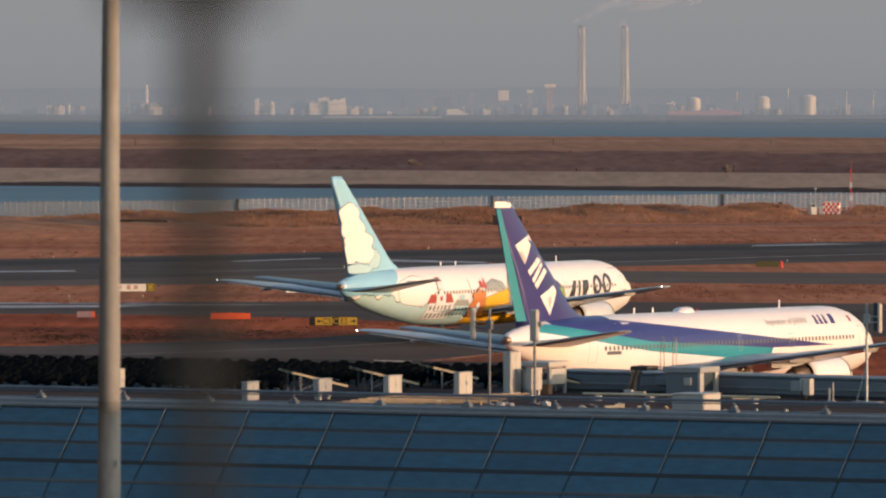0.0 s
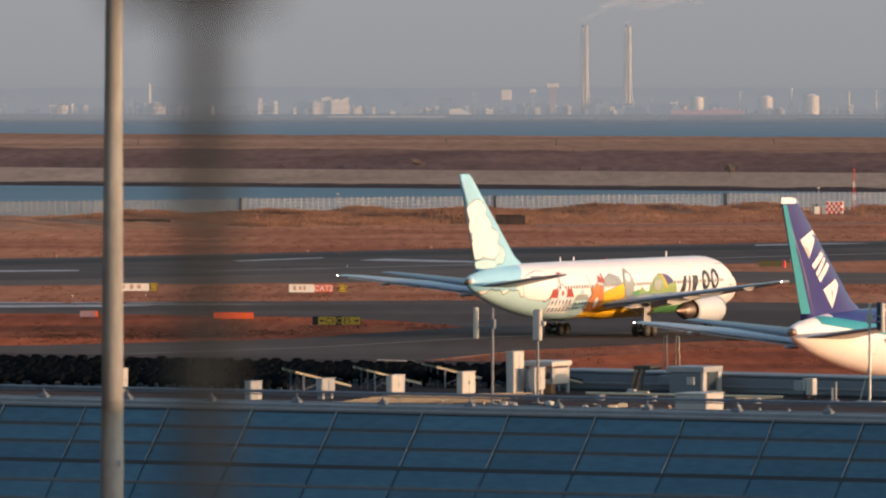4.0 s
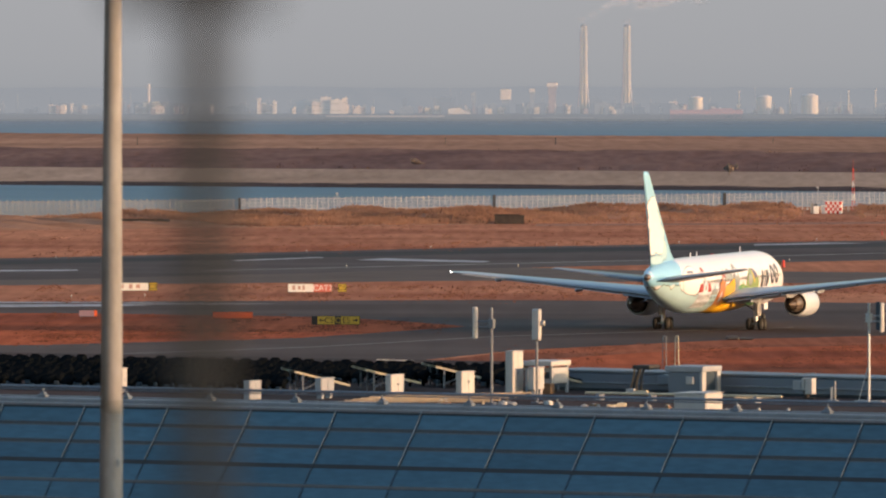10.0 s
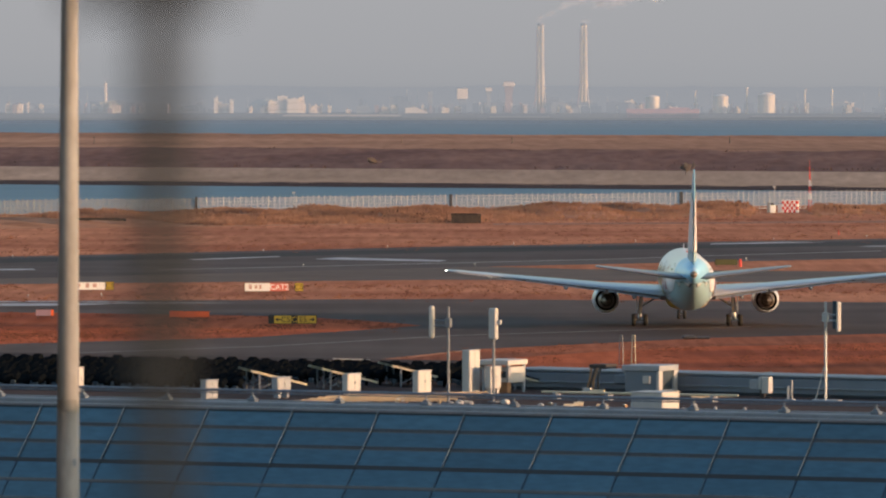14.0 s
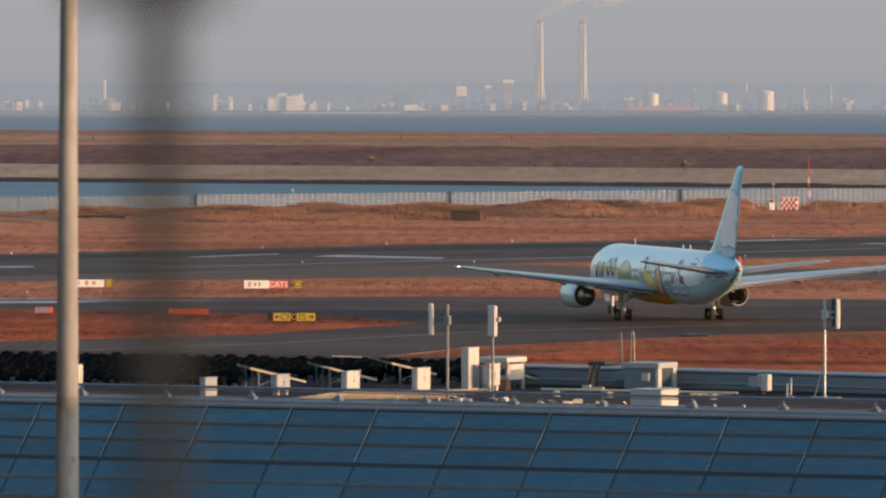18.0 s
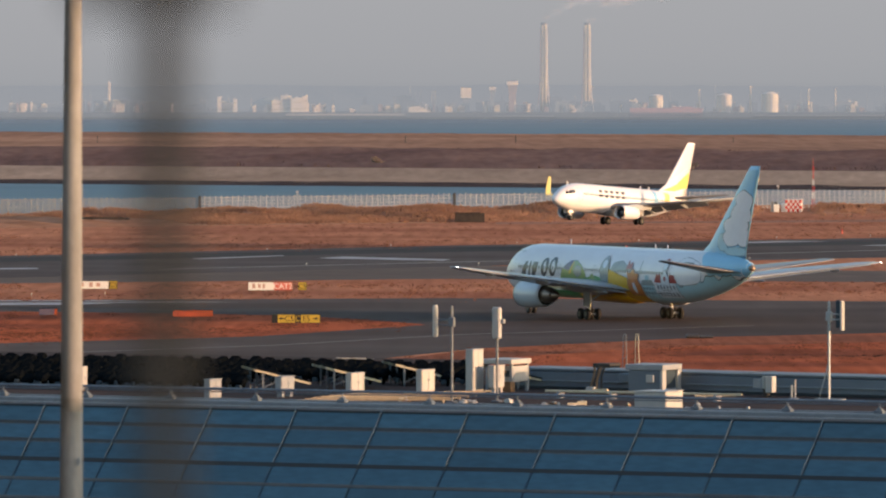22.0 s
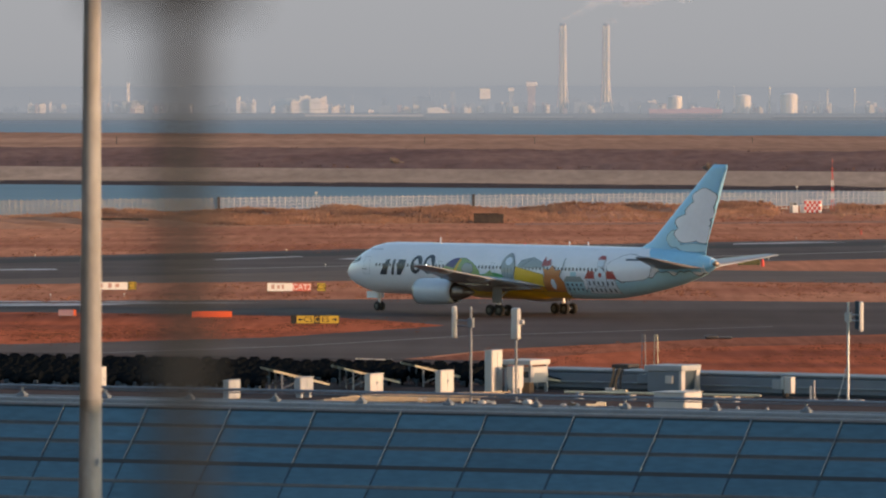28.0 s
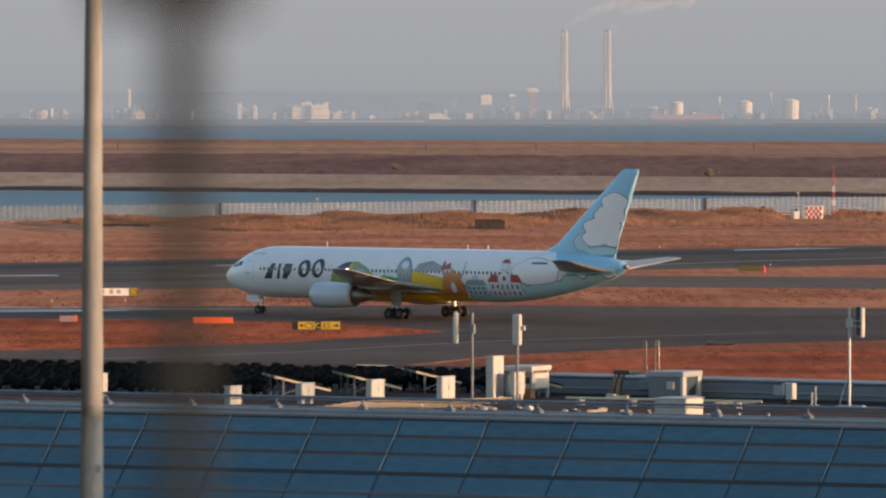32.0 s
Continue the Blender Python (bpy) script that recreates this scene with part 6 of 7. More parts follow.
# -- the illustrated airliner that taxies
st = BIG["stations"]
fs = BIG["fin"]
on_body = lambda x, z: body_y(st, x, z)
on_fin = lambda x, z: fin_y(fs, x, z)
jet = airliner("airliner", BIG, "white airliner with a sky-blue tail and painted pictures", M_AC_NACELLE, 0.12, M_AC_SKY, fairing=M_YELLOW)
part("rear_paint", skin(st, -17.6, -26.4, lambda x: max(4.75 + 0.12 * math.sin(x * 2.0), 7.2 + (x + 17.6) * 0.95), None, step=0.25), M_AC_SKY, jet, "sky-blue paint round the rear")
wave = lambda x: min(2.40 + max(0, (-7.0 - x)) * 0.17, 4.75) + 0.20 * math.sin(x * 2.1) + 0.12 * math.sin(x * 4.7)
part("belly_paint", skin(st, -6.9, -26.4, None, wave, 0.014, 0.25), M_AC_PALE, jet, "pale blue wavy paint under the rear")
part("wave_line", skin(st, -6.9, -26.2, lambda x: wave(x) - 0.05, lambda x: wave(x) + 0.045, 0.022, 0.2), M_AC_LINE, jet, "dark wavy outline")
part("belly_paint", skin(st, 0.9, -6.9, None, lambda x: 3.3 + 0.1 * math.sin(x * 1.5), 0.014, 0.4), M_YELLOW, jet, "yellow paint under the middle")
part("belly_paint", skin(st, 14.5, 0.9, None, lambda x: 2.7 + 0.05 * math.sin(x), 0.014, 0.4), M_GREEN, jet, "green paint under the wing root")
for side in (1, -1):
    f = lambda pts, mat, name="picture", lift=0.03: part(name, decal(pts, on_body, side, lift), mat, jet)
    # name of the line, as plain slanted shapes read from the left on either side
    def sign_shape(pts, slant=0.17, z0=3.85):
        out = []
        for u, v in pts:
            d = u + slant * v
            out.append(((20.1 - d) if side > 0 else (11.5 + d), z0 + v))
        f(out, M_AC_INK, "emblem_shape")

    def half_rings(u, v, ru, rv, thick):
        for a0 in (math.pi / 2, -math.pi / 2):
            arc = [a0 + math.pi * k / 9 for k in range(10)]
            sign_shape([(u + ru * math.cos(a), v + rv * math.sin(a)) for a in arc] + [(u + (ru - thick) * math.cos(a), v + (rv - thick) * math.sin(a)) for a in arc[::-1]])

    sign_shape([(0.0, 0.0), (1.05, 0.0), (1.30, 1.6), (0.75, 1.6)])
    sign_shape([(1.75, 0.0), (2.12, 0.0), (2.12, 1.6), (1.75, 1.6)])
    sign_shape([(2.55, 0.0), (3.15, 0.0), (3.70, 0.85), (3.65, 1.6), (2.55, 1.6)])
    half_rings(5.35, 1.12, 0.85, 0.95, 0.36)
    half_rings(7.25, 1.18, 0.85, 1.0, 0.34)

    def inked(pts, mat, lift, edge=0.05):
        """A shape with a thin drawn outline."""
        cx, cz = sum(p[0] for p in pts) / len(pts), sum(p[1] for p in pts) / len(pts)
        grown = []
        for px, pz in pts:
            d = Vector((px - cx, pz - cz))
            d = d.normalized() * (d.length + edge)
            grown.append((cx + d.x, cz + d.y))
        f(grown, M_AC_LINE, "outline", lift)
        f(pts, mat, "picture", lift + 0.010)

    # a hill with a violet field
    inked([(11.0, 3.6), (5.0, 3.5), (5.2, 4.5), (6.2, 5.3), (7.4, 5.75), (8.6, 5.7), (9.8, 5.3), (10.6, 4.6)], M_LIME, 0.028)
    f([(10.2, 4.9), (8.9, 4.7), (8.1, 5.75), (8.9, 5.72), (9.6, 5.42)], M_PURPLE, lift=0.046)
    f([(8.9, 4.4), (8.6, 4.4), (7.9, 5.55), (8.1, 5.7)], M_YELLOW, lift=0.048)
    inked(blob(6.9, 4.7, 0.85, 0.55, 16, 0.06, 2), M_TENT, 0.050)
    f([(6.5, 3.3), (1.2, 3.2), (1.3, 4.1), (3.0, 4.35), (5.4, 4.05)], M_GREEN, lift=0.062)
    f([(4.6, 4.0), (2.9, 3.9), (3.5, 4.6)], M_LIME, lift=0.068)
    # a grey standing stone, a tent and a yellow field
    inked(blob(0.9, 4.85, 0.95, 1.45, 18, 0.03), M_TENT, 0.072)
    f(blob(0.85, 5.55, 0.5, 0.42, 14), M_CLOUD, lift=0.090)
    for u in (0.4, 0.9, 1.4):
        f([(u, 3.8), (u - 0.05, 3.8), (u - 0.02, 5.0), (u + 0.03, 5.0)], M_AC_LINE, "outline", 0.090)
    inked([(-0.3, 4.9), (-4.3, 5.0), (-3.9, 5.55), (-2.6, 5.95), (-1.0, 5.7)], M_TENT, 0.060)
    f([(-1.0, 5.0), (-1.1, 5.0), (-2.5, 5.85), (-2.4, 5.85)], M_AC_LINE, "outline", 0.078)
    inked([(0.3, 2.6), (-0.25, 5.0), (-4.3, 4.25), (-4.3, 2.5)], M_YELLOW, 0.080)
    # an orange bush, red on top
    inked([(-4.2, 2.6), (-7.0, 2.5), (-7.2, 3.5), (-6.6, 4.1), (-6.9, 4.75), (-6.1, 4.7), (-5.6, 5.2), (-5.0, 4.7), (-4.3, 4.9), (-4.5, 4.1), (-4.2, 3.6)], M_ORANGE_AC, 0.094)
    f([(-4.0, 5.1), (-5.3, 5.2), (-5.2, 5.9), (-4.6, 5.6), (-4.3, 6.15)], M_REDROOF, lift=0.094)
    f(blob(-5.6, 3.3, 0.35, 0.55, 14), M_CLOUD, lift=0.112)
    f([(-6.95, 4.8), (-7.1, 4.8), (-7.25, 6.0), (-7.15, 6.0)], M_TENT, lift=0.06)
    # a pale green house
    inked([(-7.3, 2.5), (-9.9, 2.5), (-9.9, 3.6), (-7.3, 3.6)], M_AC_PALE, 0.050)
    f([(-7.1, 3.6), (-10.1, 3.6), (-9.6, 4.15), (-7.6, 4.15)], M_TENT, lift=0.068)
    f([(-8.2, 4.15), (-9.0, 4.15), (-9.0, 4.6), (-8.2, 4.6)], M_AC_PALE, lift=0.068)
    for k in range(4):
        for z in (2.7, 3.15):
            f([(-7.5 - k * 0.62, z), (-7.78 - k * 0.62, z), (-7.78 - k * 0.62, z + 0.28), (-7.5 - k * 0.62, z + 0.28)], M_AC_LINE, lift=0.070)
    # a white manor with dark red roofs and a turret
    inked([(-10.4, 2.45), (-14.4, 2.45), (-14.3, 4.0), (-10.5, 4.0)], M_CLOUD, 0.072)
    f([(-10.2, 3.95), (-11.8, 3.95), (-11.5, 4.75), (-10.7, 4.75)], M_REDROOF, lift=0.090)
    f([(-13.0, 3.95), (-14.6, 3.95), (-14.1, 4.75), (-13.3, 4.75)], M_REDROOF, lift=0.090)
    inked([(-11.6, 3.2), (-13.2, 3.2), (-13.2, 4.5), (-12.4, 5.2), (-11.6, 4.5)], M_CLOUD, 0.094)
    inked([(-12.0, 5.2), (-12.8, 5.2), (-12.8, 5.9), (-12.0, 5.9)], M_CLOUD, 0.090)
    f([(-11.8, 5.9), (-13.0, 5.9), (-12.7, 6.3), (-12.1, 6.3)], M_REDROOF, lift=0.094)
    f(blob(-12.4, 4.35, 0.24, 0.24, 12), M_REDROOF, lift=0.114)
    for k in range(6):
        for z in (2.6, 3.3):
            f([(-10.7 - k * 0.62, z), (-10.93 - k * 0.62, z), (-10.93 - k * 0.62, z + 0.40), (-10.7 - k * 0.62, z + 0.40)], M_AC_LINE, lift=0.118)
    # a white cloud before the blue rear
    inked(blob(-16.2, 5.1, 2.9, 1.35, 26, 0.05, 1), M_AC_WHITE, 0.030, 0.05)
    f([(-15.6, 5.85), (-17.5, 5.85), (-17.5, 6.05), (-15.6, 6.05)], M_AC_LINE, "registration_bar", 0.055)
    f([(22.6, 6.42), (20.3, 6.42), (20.3, 6.50), (22.6, 6.50)], M_AC_GREY, "lettering_bar", 0.03)
    f([(22.9, 4.35), (22.1, 4.35), (22.1, 4.42), (22.9, 4.42)], M_AC_LINE, "lettering_bar", 0.03)
    # the white lobed shape on the fin, between two pale clouds
    def fin_span(z):
        for (za, la, ca, ta), (zb, lb, cb, tb) in zip(fs, fs[1:]):
            if za <= z <= zb:
                q = (z - za) / (zb - za)
                le, c = la + (lb - la) * q, ca + (cb - ca) * q
                return le - 0.06 * c, le - 0.985 * c
        return -26.2, -27.9

    def g(pts, mat, lift):
        kept = []
        for x, z in pts:
            front, rear = fin_span(z)
            kept.append((max(rear, min(front, x)), z))
        part("tail_picture", decal(kept, on_fin, side, lift, 0.4), mat, jet)

    side_clouds = [blob(-20.9, 8.1, 1.0, 0.85, 20, 0.05, 1), blob(-23.4, 7.25, 2.2, 0.42, 20, 0.04)]
    lobes = [blob(-25.0, 12.2, 1.6, 1.0, 22, 0.06), blob(-24.4, 10.9, 1.9, 1.0, 22, 0.05, 2), blob(-23.4, 9.7, 2.3, 1.0, 24, 0.05), blob(-22.6, 8.6, 1.6, 0.85, 22, 0.05, 1), blob(-25.0, 8.6, 1.5, 0.9, 20, 0.05)]
    for k, shape in enumerate(side_clouds):
        cx, cz = sum(q[0] for q in shape) / len(shape), sum(q[1] for q in shape) / len(shape)
        g([(cx + (x - cx) * 1.06, cz + (z - cz) * 1.06) for x, z in shape], M_AC_LINE, 0.012 + 0.002 * k)
    for k, shape in enumerate(side_clouds):
        g(shape, M_AC_PALE, 0.022 + 0.002 * k)
    for k, shape in enumerate(lobes):
        cx, cz = sum(q[0] for q in shape) / len(shape), sum(q[1] for q in shape) / len(shape)
        g([(cx + (x - cx) * 1.06, cz + (z - cz) * 1.06) for x, z in shape], M_AC_LINE, 0.032 + 0.002 * k)
    for k, shape in enumerate(lobes):
        g(shape, M_AC_WHITE, 0.046 + 0.002 * k)

# -- the blue-tailed airliner that rolls ahead
blue_jet = airliner("airliner", BIG, "white airliner with a deep blue and teal tail", M_AC_WHITE, 0.12, M_NAVY)
edge_of_blue = lambda x: 5.25 + (-10.0 - x) * 0.126
part("rear_paint", skin(st, -13.6, -21.4, edge_of_blue, None, step=0.3), M_NAVY, blue_jet, "deep blue paint over the rear")
part("rear_stripe", skin(st, -13.6, -23.4, lambda x: edge_of_blue(x) - 0.72, edge_of_blue, 0.010, 0.3), M_TEAL, blue_jet, "teal stripe round the rear")
for side in (1, -1):
    f = lambda pts, mat, name="stripe", lift=0.02: part(name, decal(pts, on_body, side, lift, 0.4), mat, blue_jet)
    f([(17.5, 4.35), (8.0, 4.36), (-10.0, 5.25), (-13.7, 5.716), (-13.7, 6.93), (0.0, 5.82)], M_NAVY)
    f([(7.8, 3.62), (5.6, 3.50), (-10.0, 4.53), (-13.7, 4.996), (-13.7, 5.716), (-10.0, 5.25), (8.2, 4.37)], M_TEAL, lift=0.018)
    for x0 in (15.9, 16.6, 17.3):
        f([(x0, 5.95), (x0 - 0.52, 5.95), (x0 - 0.30, 6.62), (x0 - 0.08, 6.62)], M_NAVY, "emblem_shape", 0.03)
    f([(18.4, 5.95), (17.75, 5.95), (17.95, 6.66), (18.6, 6.66)], M_NAVY, "emblem_shape", 0.03)
    f([(21.2, 6.05), (20.8, 6.05), (20.8, 6.5), (21.2, 6.5)], M_REDROOF, "flag", 0.03)
    f([(-14.0, 4.4), (-15.8, 4.4), (-15.8, 4.65), (-14.0, 4.65)], M_AC_LINE, "registration_bar", 0.03)
    g = lambda pts, mat, lift, name="tail_stripe": part(name, decal(pts, on_fin, side, lift, 0.5), mat, blue_jet)
    g([(-23.8, 7.0), (-25.0, 7.0), (-27.8, 15.1), (-27.3, 15.1)], M_TEAL, 0.015)
    g([(-25.4, 15.18), (-28.0, 15.18), (-28.0, 15.63), (-26.05, 15.63)], M_AC_WHITE, 0.016)
    # plain white shapes in a row down the fin: wedge, slanted block, wedge
    along, across = Vector((0.66, -0.75)), Vector((0.75, 0.66))
    for k, shapes in enumerate((([(-0.95, -0.95), (-0.42, -0.95), (0.0, 0.25), (0.42, -0.95), (0.95, -0.95), (0.30, 0.95), (-0.30, 0.95)],),
                                ([(-0.92, -0.95), (-0.45, -0.95), (-0.30, 0.95), (-0.78, 0.95)], [(-0.24, 0.95), (0.10, 0.95), (0.26, -0.95), (-0.10, -0.95)], [(0.38, -0.95), (0.84, -0.95), (0.84, 0.95), (0.38, 0.95)]),
                                ([(-0.95, -0.95), (-0.42, -0.95), (0.0, 0.25), (0.42, -0.95), (0.95, -0.95), (0.30, 0.95), (-0.30, 0.95)],))):
        c = Vector((-24.1, 12.4)) + Vector((1.62, -1.86)) * k
        for shape in shapes:
            g([tuple(c + along * u + across * v) for u, v in shape], M_AC_WHITE, 0.02, "emblem_shape")
    words("Inspiration of JAPAN", 0.74, "slogan", M_AC_GREY, blue_jet, pose(0, 0, 0, 0, 0, 0) @ Matrix.Translation((11.0, side * (on_body(11.0, 6.25) + 0.06), 6.25)) @
          (Euler((radians(90 + 31 * -1), 0, 0)).to_matrix().to_4x4() if side < 0 else Euler((radians(90 - 31), 0, radians(180))).to_matrix().to_4x4()))
t0 = 7.22
part("satcom_fairing", loft([[(x, w * math.cos(a * 0.5236), t0 - 0.1 + h * math.sin(a * 0.5236)) for a in range(12)] for x, w, h in ((-2.2, 0.1, 0.1), (-1.6, 0.6, 0.42), (-0.4, 0.62, 0.45), (0.4, 0.1, 0.1))]), M_AC_WHITE, blue_jet, "white satellite antenna fairing", True)

# -- the small airliner that lands
st2, fs2 = SMALL["stations"], SMALL["fin"]
M_AC_FROST = paint("frost_blue_paint", (0.62, 0.70, 0.74))
M_SMALLWING = paint("white_wing", (0.55, 0.55, 0.55))
lander = airliner("small_airliner", SMALL, "small white airliner with yellow winglets, landing", M_AC_WHITE, 0.55, M_AC_WHITE, M_SMALLWING)
for side in (1, -1):
    rings = []
    for y, le, c, z in ((16.6, -4.75, 1.75, 4.28), (17.15, -5.15, 1.55, 4.5), (17.5, -5.6, 1.35, 5.05), (17.95, -6.7, 0.8, 7.05)):
        ny, nz = (0, 1) if y < 16.7 else (-0.5, 0.86) if y < 17.3 else (-0.95, 0.3)
        rings.append([(le - c * u, side * (y + ny * c * 0.09 * v), z + nz * c * 0.09 * v) for u, v in FOIL])
    part("winglet", loft(rings), M_SUNNY, lander, "yellow winglet", True)
    f = lambda pts, mat, name="stripe", lift=0.02: part(name, decal(pts, lambda x, z: body_y(st2, x, z), side, lift, 0.3), mat, lander)
    f([(-4.6, 2.2), (-5.6, 2.2), (-6.4, 4.9), (-5.4, 5.1)], M_AC_SKY)
    f([(-7.0, 2.6), (-8.8, 2.9), (-9.8, 4.9), (-8.6, 5.0)], M_SUNNY)
    x = 8.4
    for k in range(5):
        f([(x, 3.5), (x - 0.85, 3.5), (x - 1.0, 3.85), (x - 0.15, 3.85)], M_AC_INK, "emblem_bar", 0.03)
        f([(x - 0.2, 4.15), (x - 1.0, 4.15), (x - 1.1, 4.5), (x - 0.3, 4.5)], M_AC_INK, "emblem_bar", 0.03)
        x -= 1.35
    g = lambda pts, mat, lift: part("tail_stripe", decal(pts, lambda x, z: fin_y(fs2, x, z), side, lift, 0.5), mat, lander)
    g([(-9.2, 5.36), (-10.7, 5.75), (-12.6, 6.4), (-14.4, 7.5), (-15.9, 8.3), (-16.0, 7.6), (-15.55, 6.0), (-13.8, 5.75), (-12.0, 5.36)], M_SUNNY, 0.02)
    g([(-13.2, 7.5), (-14.6, 8.4), (-15.6, 8.7), (-15.7, 8.55), (-14.4, 8.15)], M_AC_SKY, 0.02)
    g([(-11.2, 6.9), (-13.4, 9.2), (-15.0, 11.9), (-16.6, 12.0), (-16.0, 9.2), (-14.4, 8.5)], M_AC_FROST, 0.012)

# ---- faint smoke over the chimneys ----
M_SMOKE = material("thin_smoke", (0.75, 0.62, 0.58), 1.0, vary=0.1, scale=0.3, spec=0.0)
sn, sl = M_SMOKE.node_tree.nodes, M_SMOKE.node_tree.links.new
curl, thin = sn.new("ShaderNodeTexNoise"), sn.new("ShaderNodeMapRange")
curl.inputs["Scale"].default_value, curl.inputs["Detail"].default_value = 0.35, 4
thin.inputs["From Min"].default_value, thin.inputs["From Max"].default_value = 0.42, 0.68
thin.inputs["To Min"].default_value, thin.inputs["To Max"].default_value = 0.0, 0.15
place = sn.new("ShaderNodeTexCoord")
sl(place.outputs["Object"], curl.inputs[0]), sl(curl.outputs[0], thin.inputs[0]), sl(thin.outputs[0], sn["Principled BSDF"].inputs["Alpha"])
# weak emission paints the lit haze into the smoke
M_SMOKE.node_tree.nodes["Principled BSDF"].inputs["Emission Color"].default_value = (0.24, 0.22, 0.22, 1)
M_SMOKE.node_tree.nodes["Principled BSDF"].inputs["Emission Strength"].default_value = 0.6
smoke = thing("smoke_plume", "thin pinkish smoke drifting from the chimneys", "smoke", pose(0, 0, 0))
puffs = []
rng = random.Random(21)
for px0, count in ((956, 9), (1033, 6)):
    for k in range(count):
        u = k / (count - 1)
        c = Vector((far_x(px0) + 2 + 40 * u + rng.uniform(-2.5, 2.5), 4888, 56.6 + 12.4 * min(1.0, u * 2.2) ** 0.8 + rng.uniform(-1.6, 1.6)))
        bm = bmesh.new()
        bmesh.ops.create_icosphere(bm, subdivisions=3, radius=1)
        size = rng.uniform(0.8, 1.35)
        for v in bm.verts:
            q = 1 + 0.75 * noise.noise(v.co * 1.6 + Vector((k * 3, px0, 0)))
            v.co = Vector((v.co.x * (1.6 + 2.8 * u), v.co.y * 1.5, v.co.z * (1.3 + 2.2 * u))) * q * size
        p = part("puff", bm, M_SMOKE, smoke, smooth=True)
        p.location = c
        puffs.append(p)

# ---- roof panels, piece by piece ----
for k in range(-12, 24):
    for me in panel_meshes:
        shared("panel", me, slope, Matrix.Translation((FIRST + k * BAY, 0, 0)))

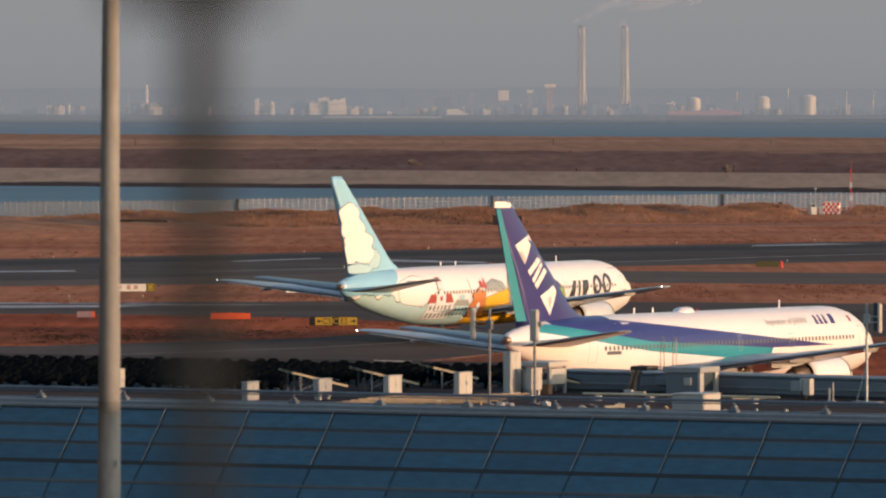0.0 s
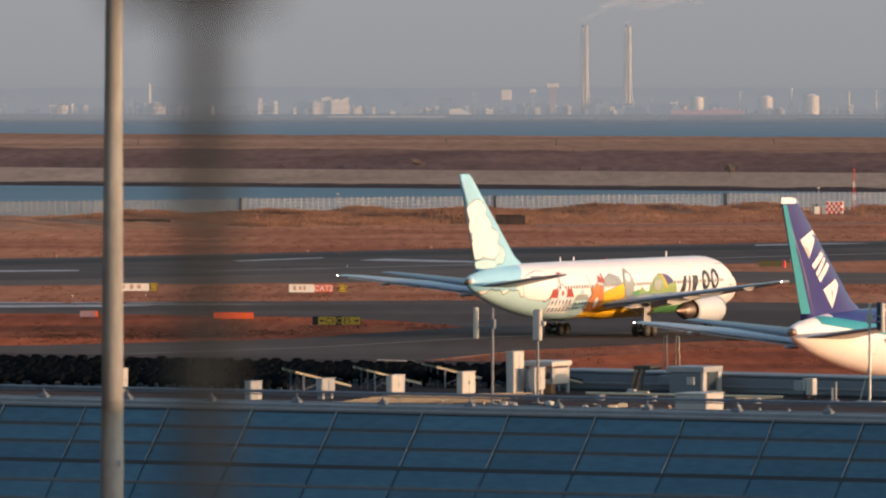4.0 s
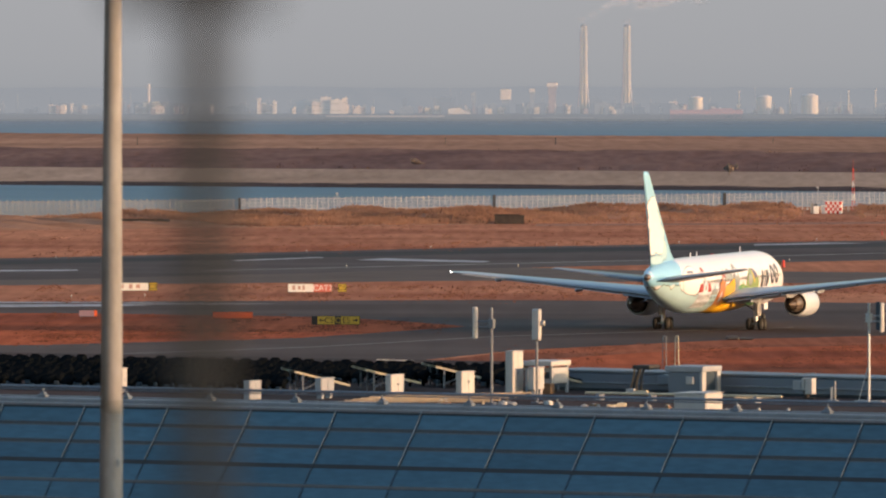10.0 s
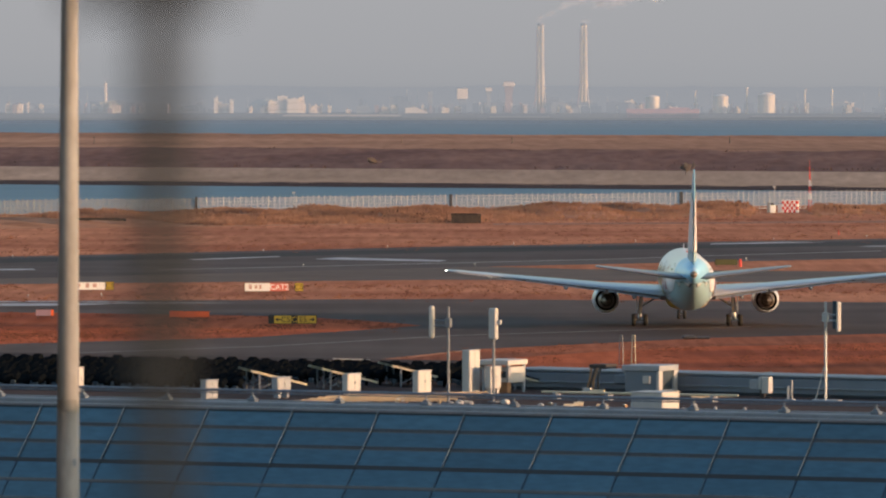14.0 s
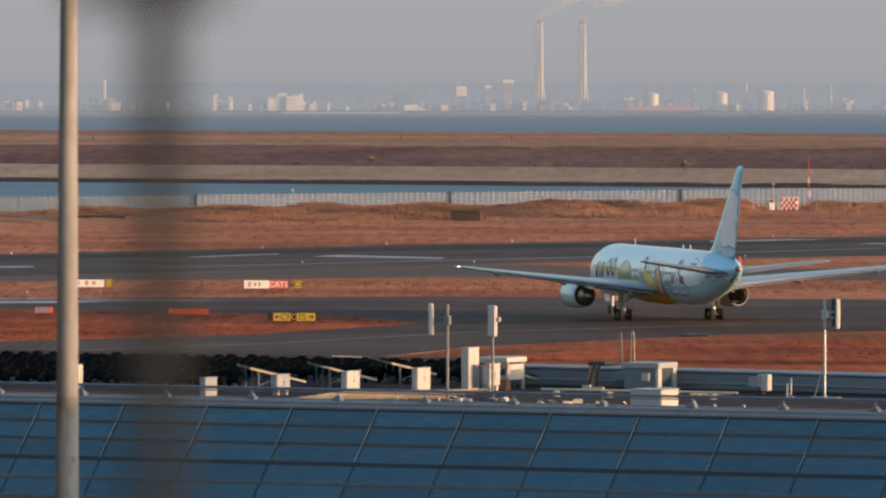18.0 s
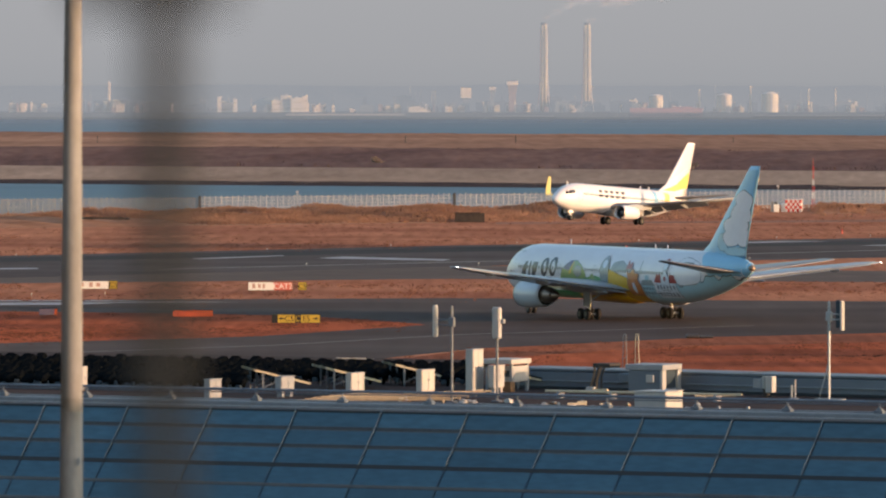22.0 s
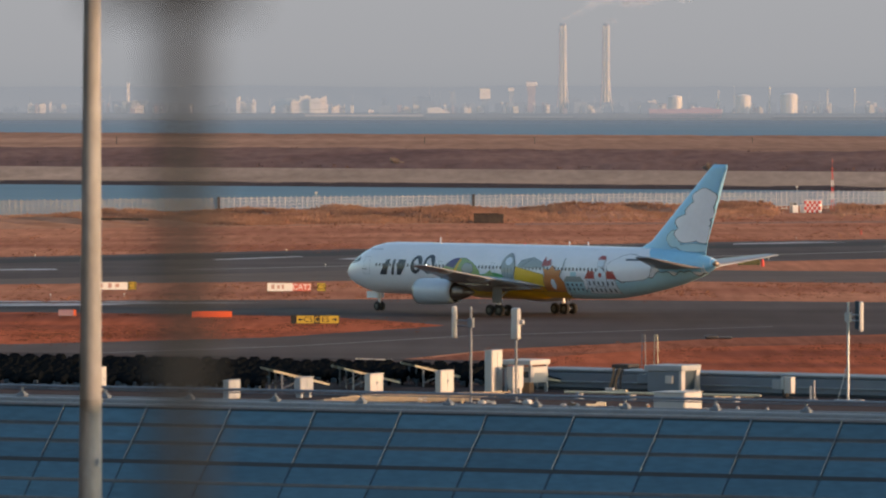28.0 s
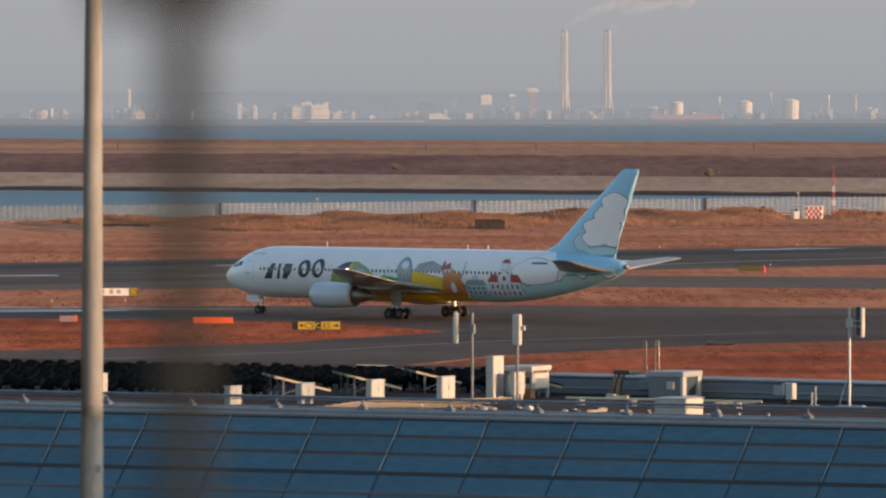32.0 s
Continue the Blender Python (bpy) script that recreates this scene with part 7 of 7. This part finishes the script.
# seconds, place on the taxiway and heading in degrees
TAXI = [
    (0, 0.01, 759.8, 60.3), (0.5, 1.58, 762.3, 60.4), (1, 3.08, 764.7, 60.5), (1.5, 4.46, 767.1, 60.4), (2, 5.90, 769.2, 60.4),
    (2.5, 7.14, 771.3, 60.5), (3, 8.40, 773.2, 60.7), (3.5, 9.56, 774.8, 61.1), (5.5, 14.07, 780.4, 63.5), (6, 15.03, 782.0, 64.6),
    (6.5, 16.13, 783.6, 65.3), (7, 17.17, 785.3, 66.4), (7.5, 18.08, 786.9, 67.6), (8, 18.89, 788.5, 69.0), (8.5, 19.71, 790.1, 70.5),
    (9, 20.41, 791.7, 72.1), (9.5, 21.06, 793.2, 73.9), (10, 21.60, 794.6, 75.6), (10.5, 22.08, 795.9, 77.4), (11, 22.53, 797.1, 79.2),
    (11.5, 22.94, 798.2, 80.8), (12, 23.22, 799.1, 82.4), (12.5, 23.52, 800.0, 84.3), (13, 23.62, 800.9, 86.0), (13.5, 23.83, 801.8, 88.1),
    (14, 23.87, 802.8, 89.7), (14.5, 23.86, 803.9, 91.5), (16.5, 23.35, 808.7, 98.2), (17, 23.03, 809.9, 99.7), (17.5, 22.81, 811.2, 101.4),
    (18, 22.46, 812.4, 103.1), (18.5, 22.11, 813.6, 104.7), (19, 21.70, 814.8, 106.3), (19.5, 21.22, 816.0, 107.8), (20, 20.70, 817.2, 109.3),
    (20.5, 20.21, 818.3, 111.0), (21, 19.58, 819.5, 112.4), (21.5, 19.05, 820.6, 113.9), (22, 18.42, 821.7, 115.4), (22.5, 17.71, 822.8, 117.0),
    (23, 16.97, 823.9, 118.8), (23.5, 16.22, 825.1, 120.5), (24, 15.32, 826.3, 122.0), (24.5, 14.33, 827.7, 123.5), (25, 13.35, 829.1, 125.4),
    (25.5, 12.34, 830.7, 127.1), (27.5, 7.94, 837.3, 132.7), (28, 6.71, 838.7, 133.9), (28.5, 5.49, 840.1, 135.0), (29, 4.23, 841.4, 136.0),
    (29.5, 2.86, 842.7, 137.0), (30, 1.53, 844.0, 138.0), (30.5, 0.10, 845.3, 138.8), (31, -1.31, 846.6, 139.5), (31.5, -2.81, 847.8, 140.3),
    (32, -4.27, 849.1, 140.7),
]


def motions():
    walk(jet, [(t, pose(x, y, 0.012, 0, 0, h)) for t, x, y, h in TAXI])
    walk(blue_jet, [(t, pose(15.25 + 5.22 * t, 608.5 + 4.3 * t, 0.02, 0, 0.2, 58.6)) for t in (0, 8, 16, 24, 32)])
    c, s = math.cos(radians(233.46)), math.sin(radians(233.46))
    rows = []
    for t in (0, 4, 8, 12, 16, 19, 20, 21, 22, 23, 24, 24.5, 25, 25.5, 26, 26.5, 27, 28, 30, 32):
        d = t - 23
        run = 55.76 * d if t <= 25 else 55.76 * 2 + 55.76 * (t - 25) - 1.3 * (t - 25) ** 2
        if t < 20:
            z = 2.24 + 0.66 * 3 + 0.493 * 9 + (20 - t) * 3.1
        elif t < 24.5:
            z = 2.24 - 0.66 * d + 0.493 * d * d
        else:
            z = max(0.02, 1.75 - (t - 24.5) * 0.9)
        nose = 3.8 if t < 25 else max(0.0, 3.8 - (t - 25) * 1.6)
        rows.append((t, pose(-8.72 + run * c, 1102.4 + run * s, z, 0, -nose, 233.46)))
    walk(lander, rows)
    # wheels turn as far as the airliner has rolled
    marks = [(t, Vector((x, y, 0))) for t, x, y, h in TAXI]
    steps = [k * 0.1 for k in range(321)]
    rolled, total, last = [], 0.0, None
    for t in steps:
        k = max(i for i, (u, p) in enumerate(marks) if u <= t + 1e-6)
        if k + 1 < len(marks):
            (ta, pa), (tb, pb) = marks[k], marks[k + 1]
            p = pa.lerp(pb, (t - ta) / (tb - ta))
        else:
            p = marks[-1][1]
        total += (p - last).length if last is not None else 0.0
        last = p
        rolled.append(total)
    for w, x, y, r in wheels_of[jet.name]:
        walk(w, [(t, pose(x, y, r, 0, math.degrees(d / r), 0)) for t, d in zip(steps, rolled)])
    for k, puff in enumerate(puffs):
        x, y, z = puff.location
        walk(puff, [(0, pose(x - 3, y, z, 0, 0, 0)), (16, pose(x, y, z + 0.4, 0, 0, 8)), (32, pose(x + 3, y, z + 0.8, 0, 0, 16))])


motions()
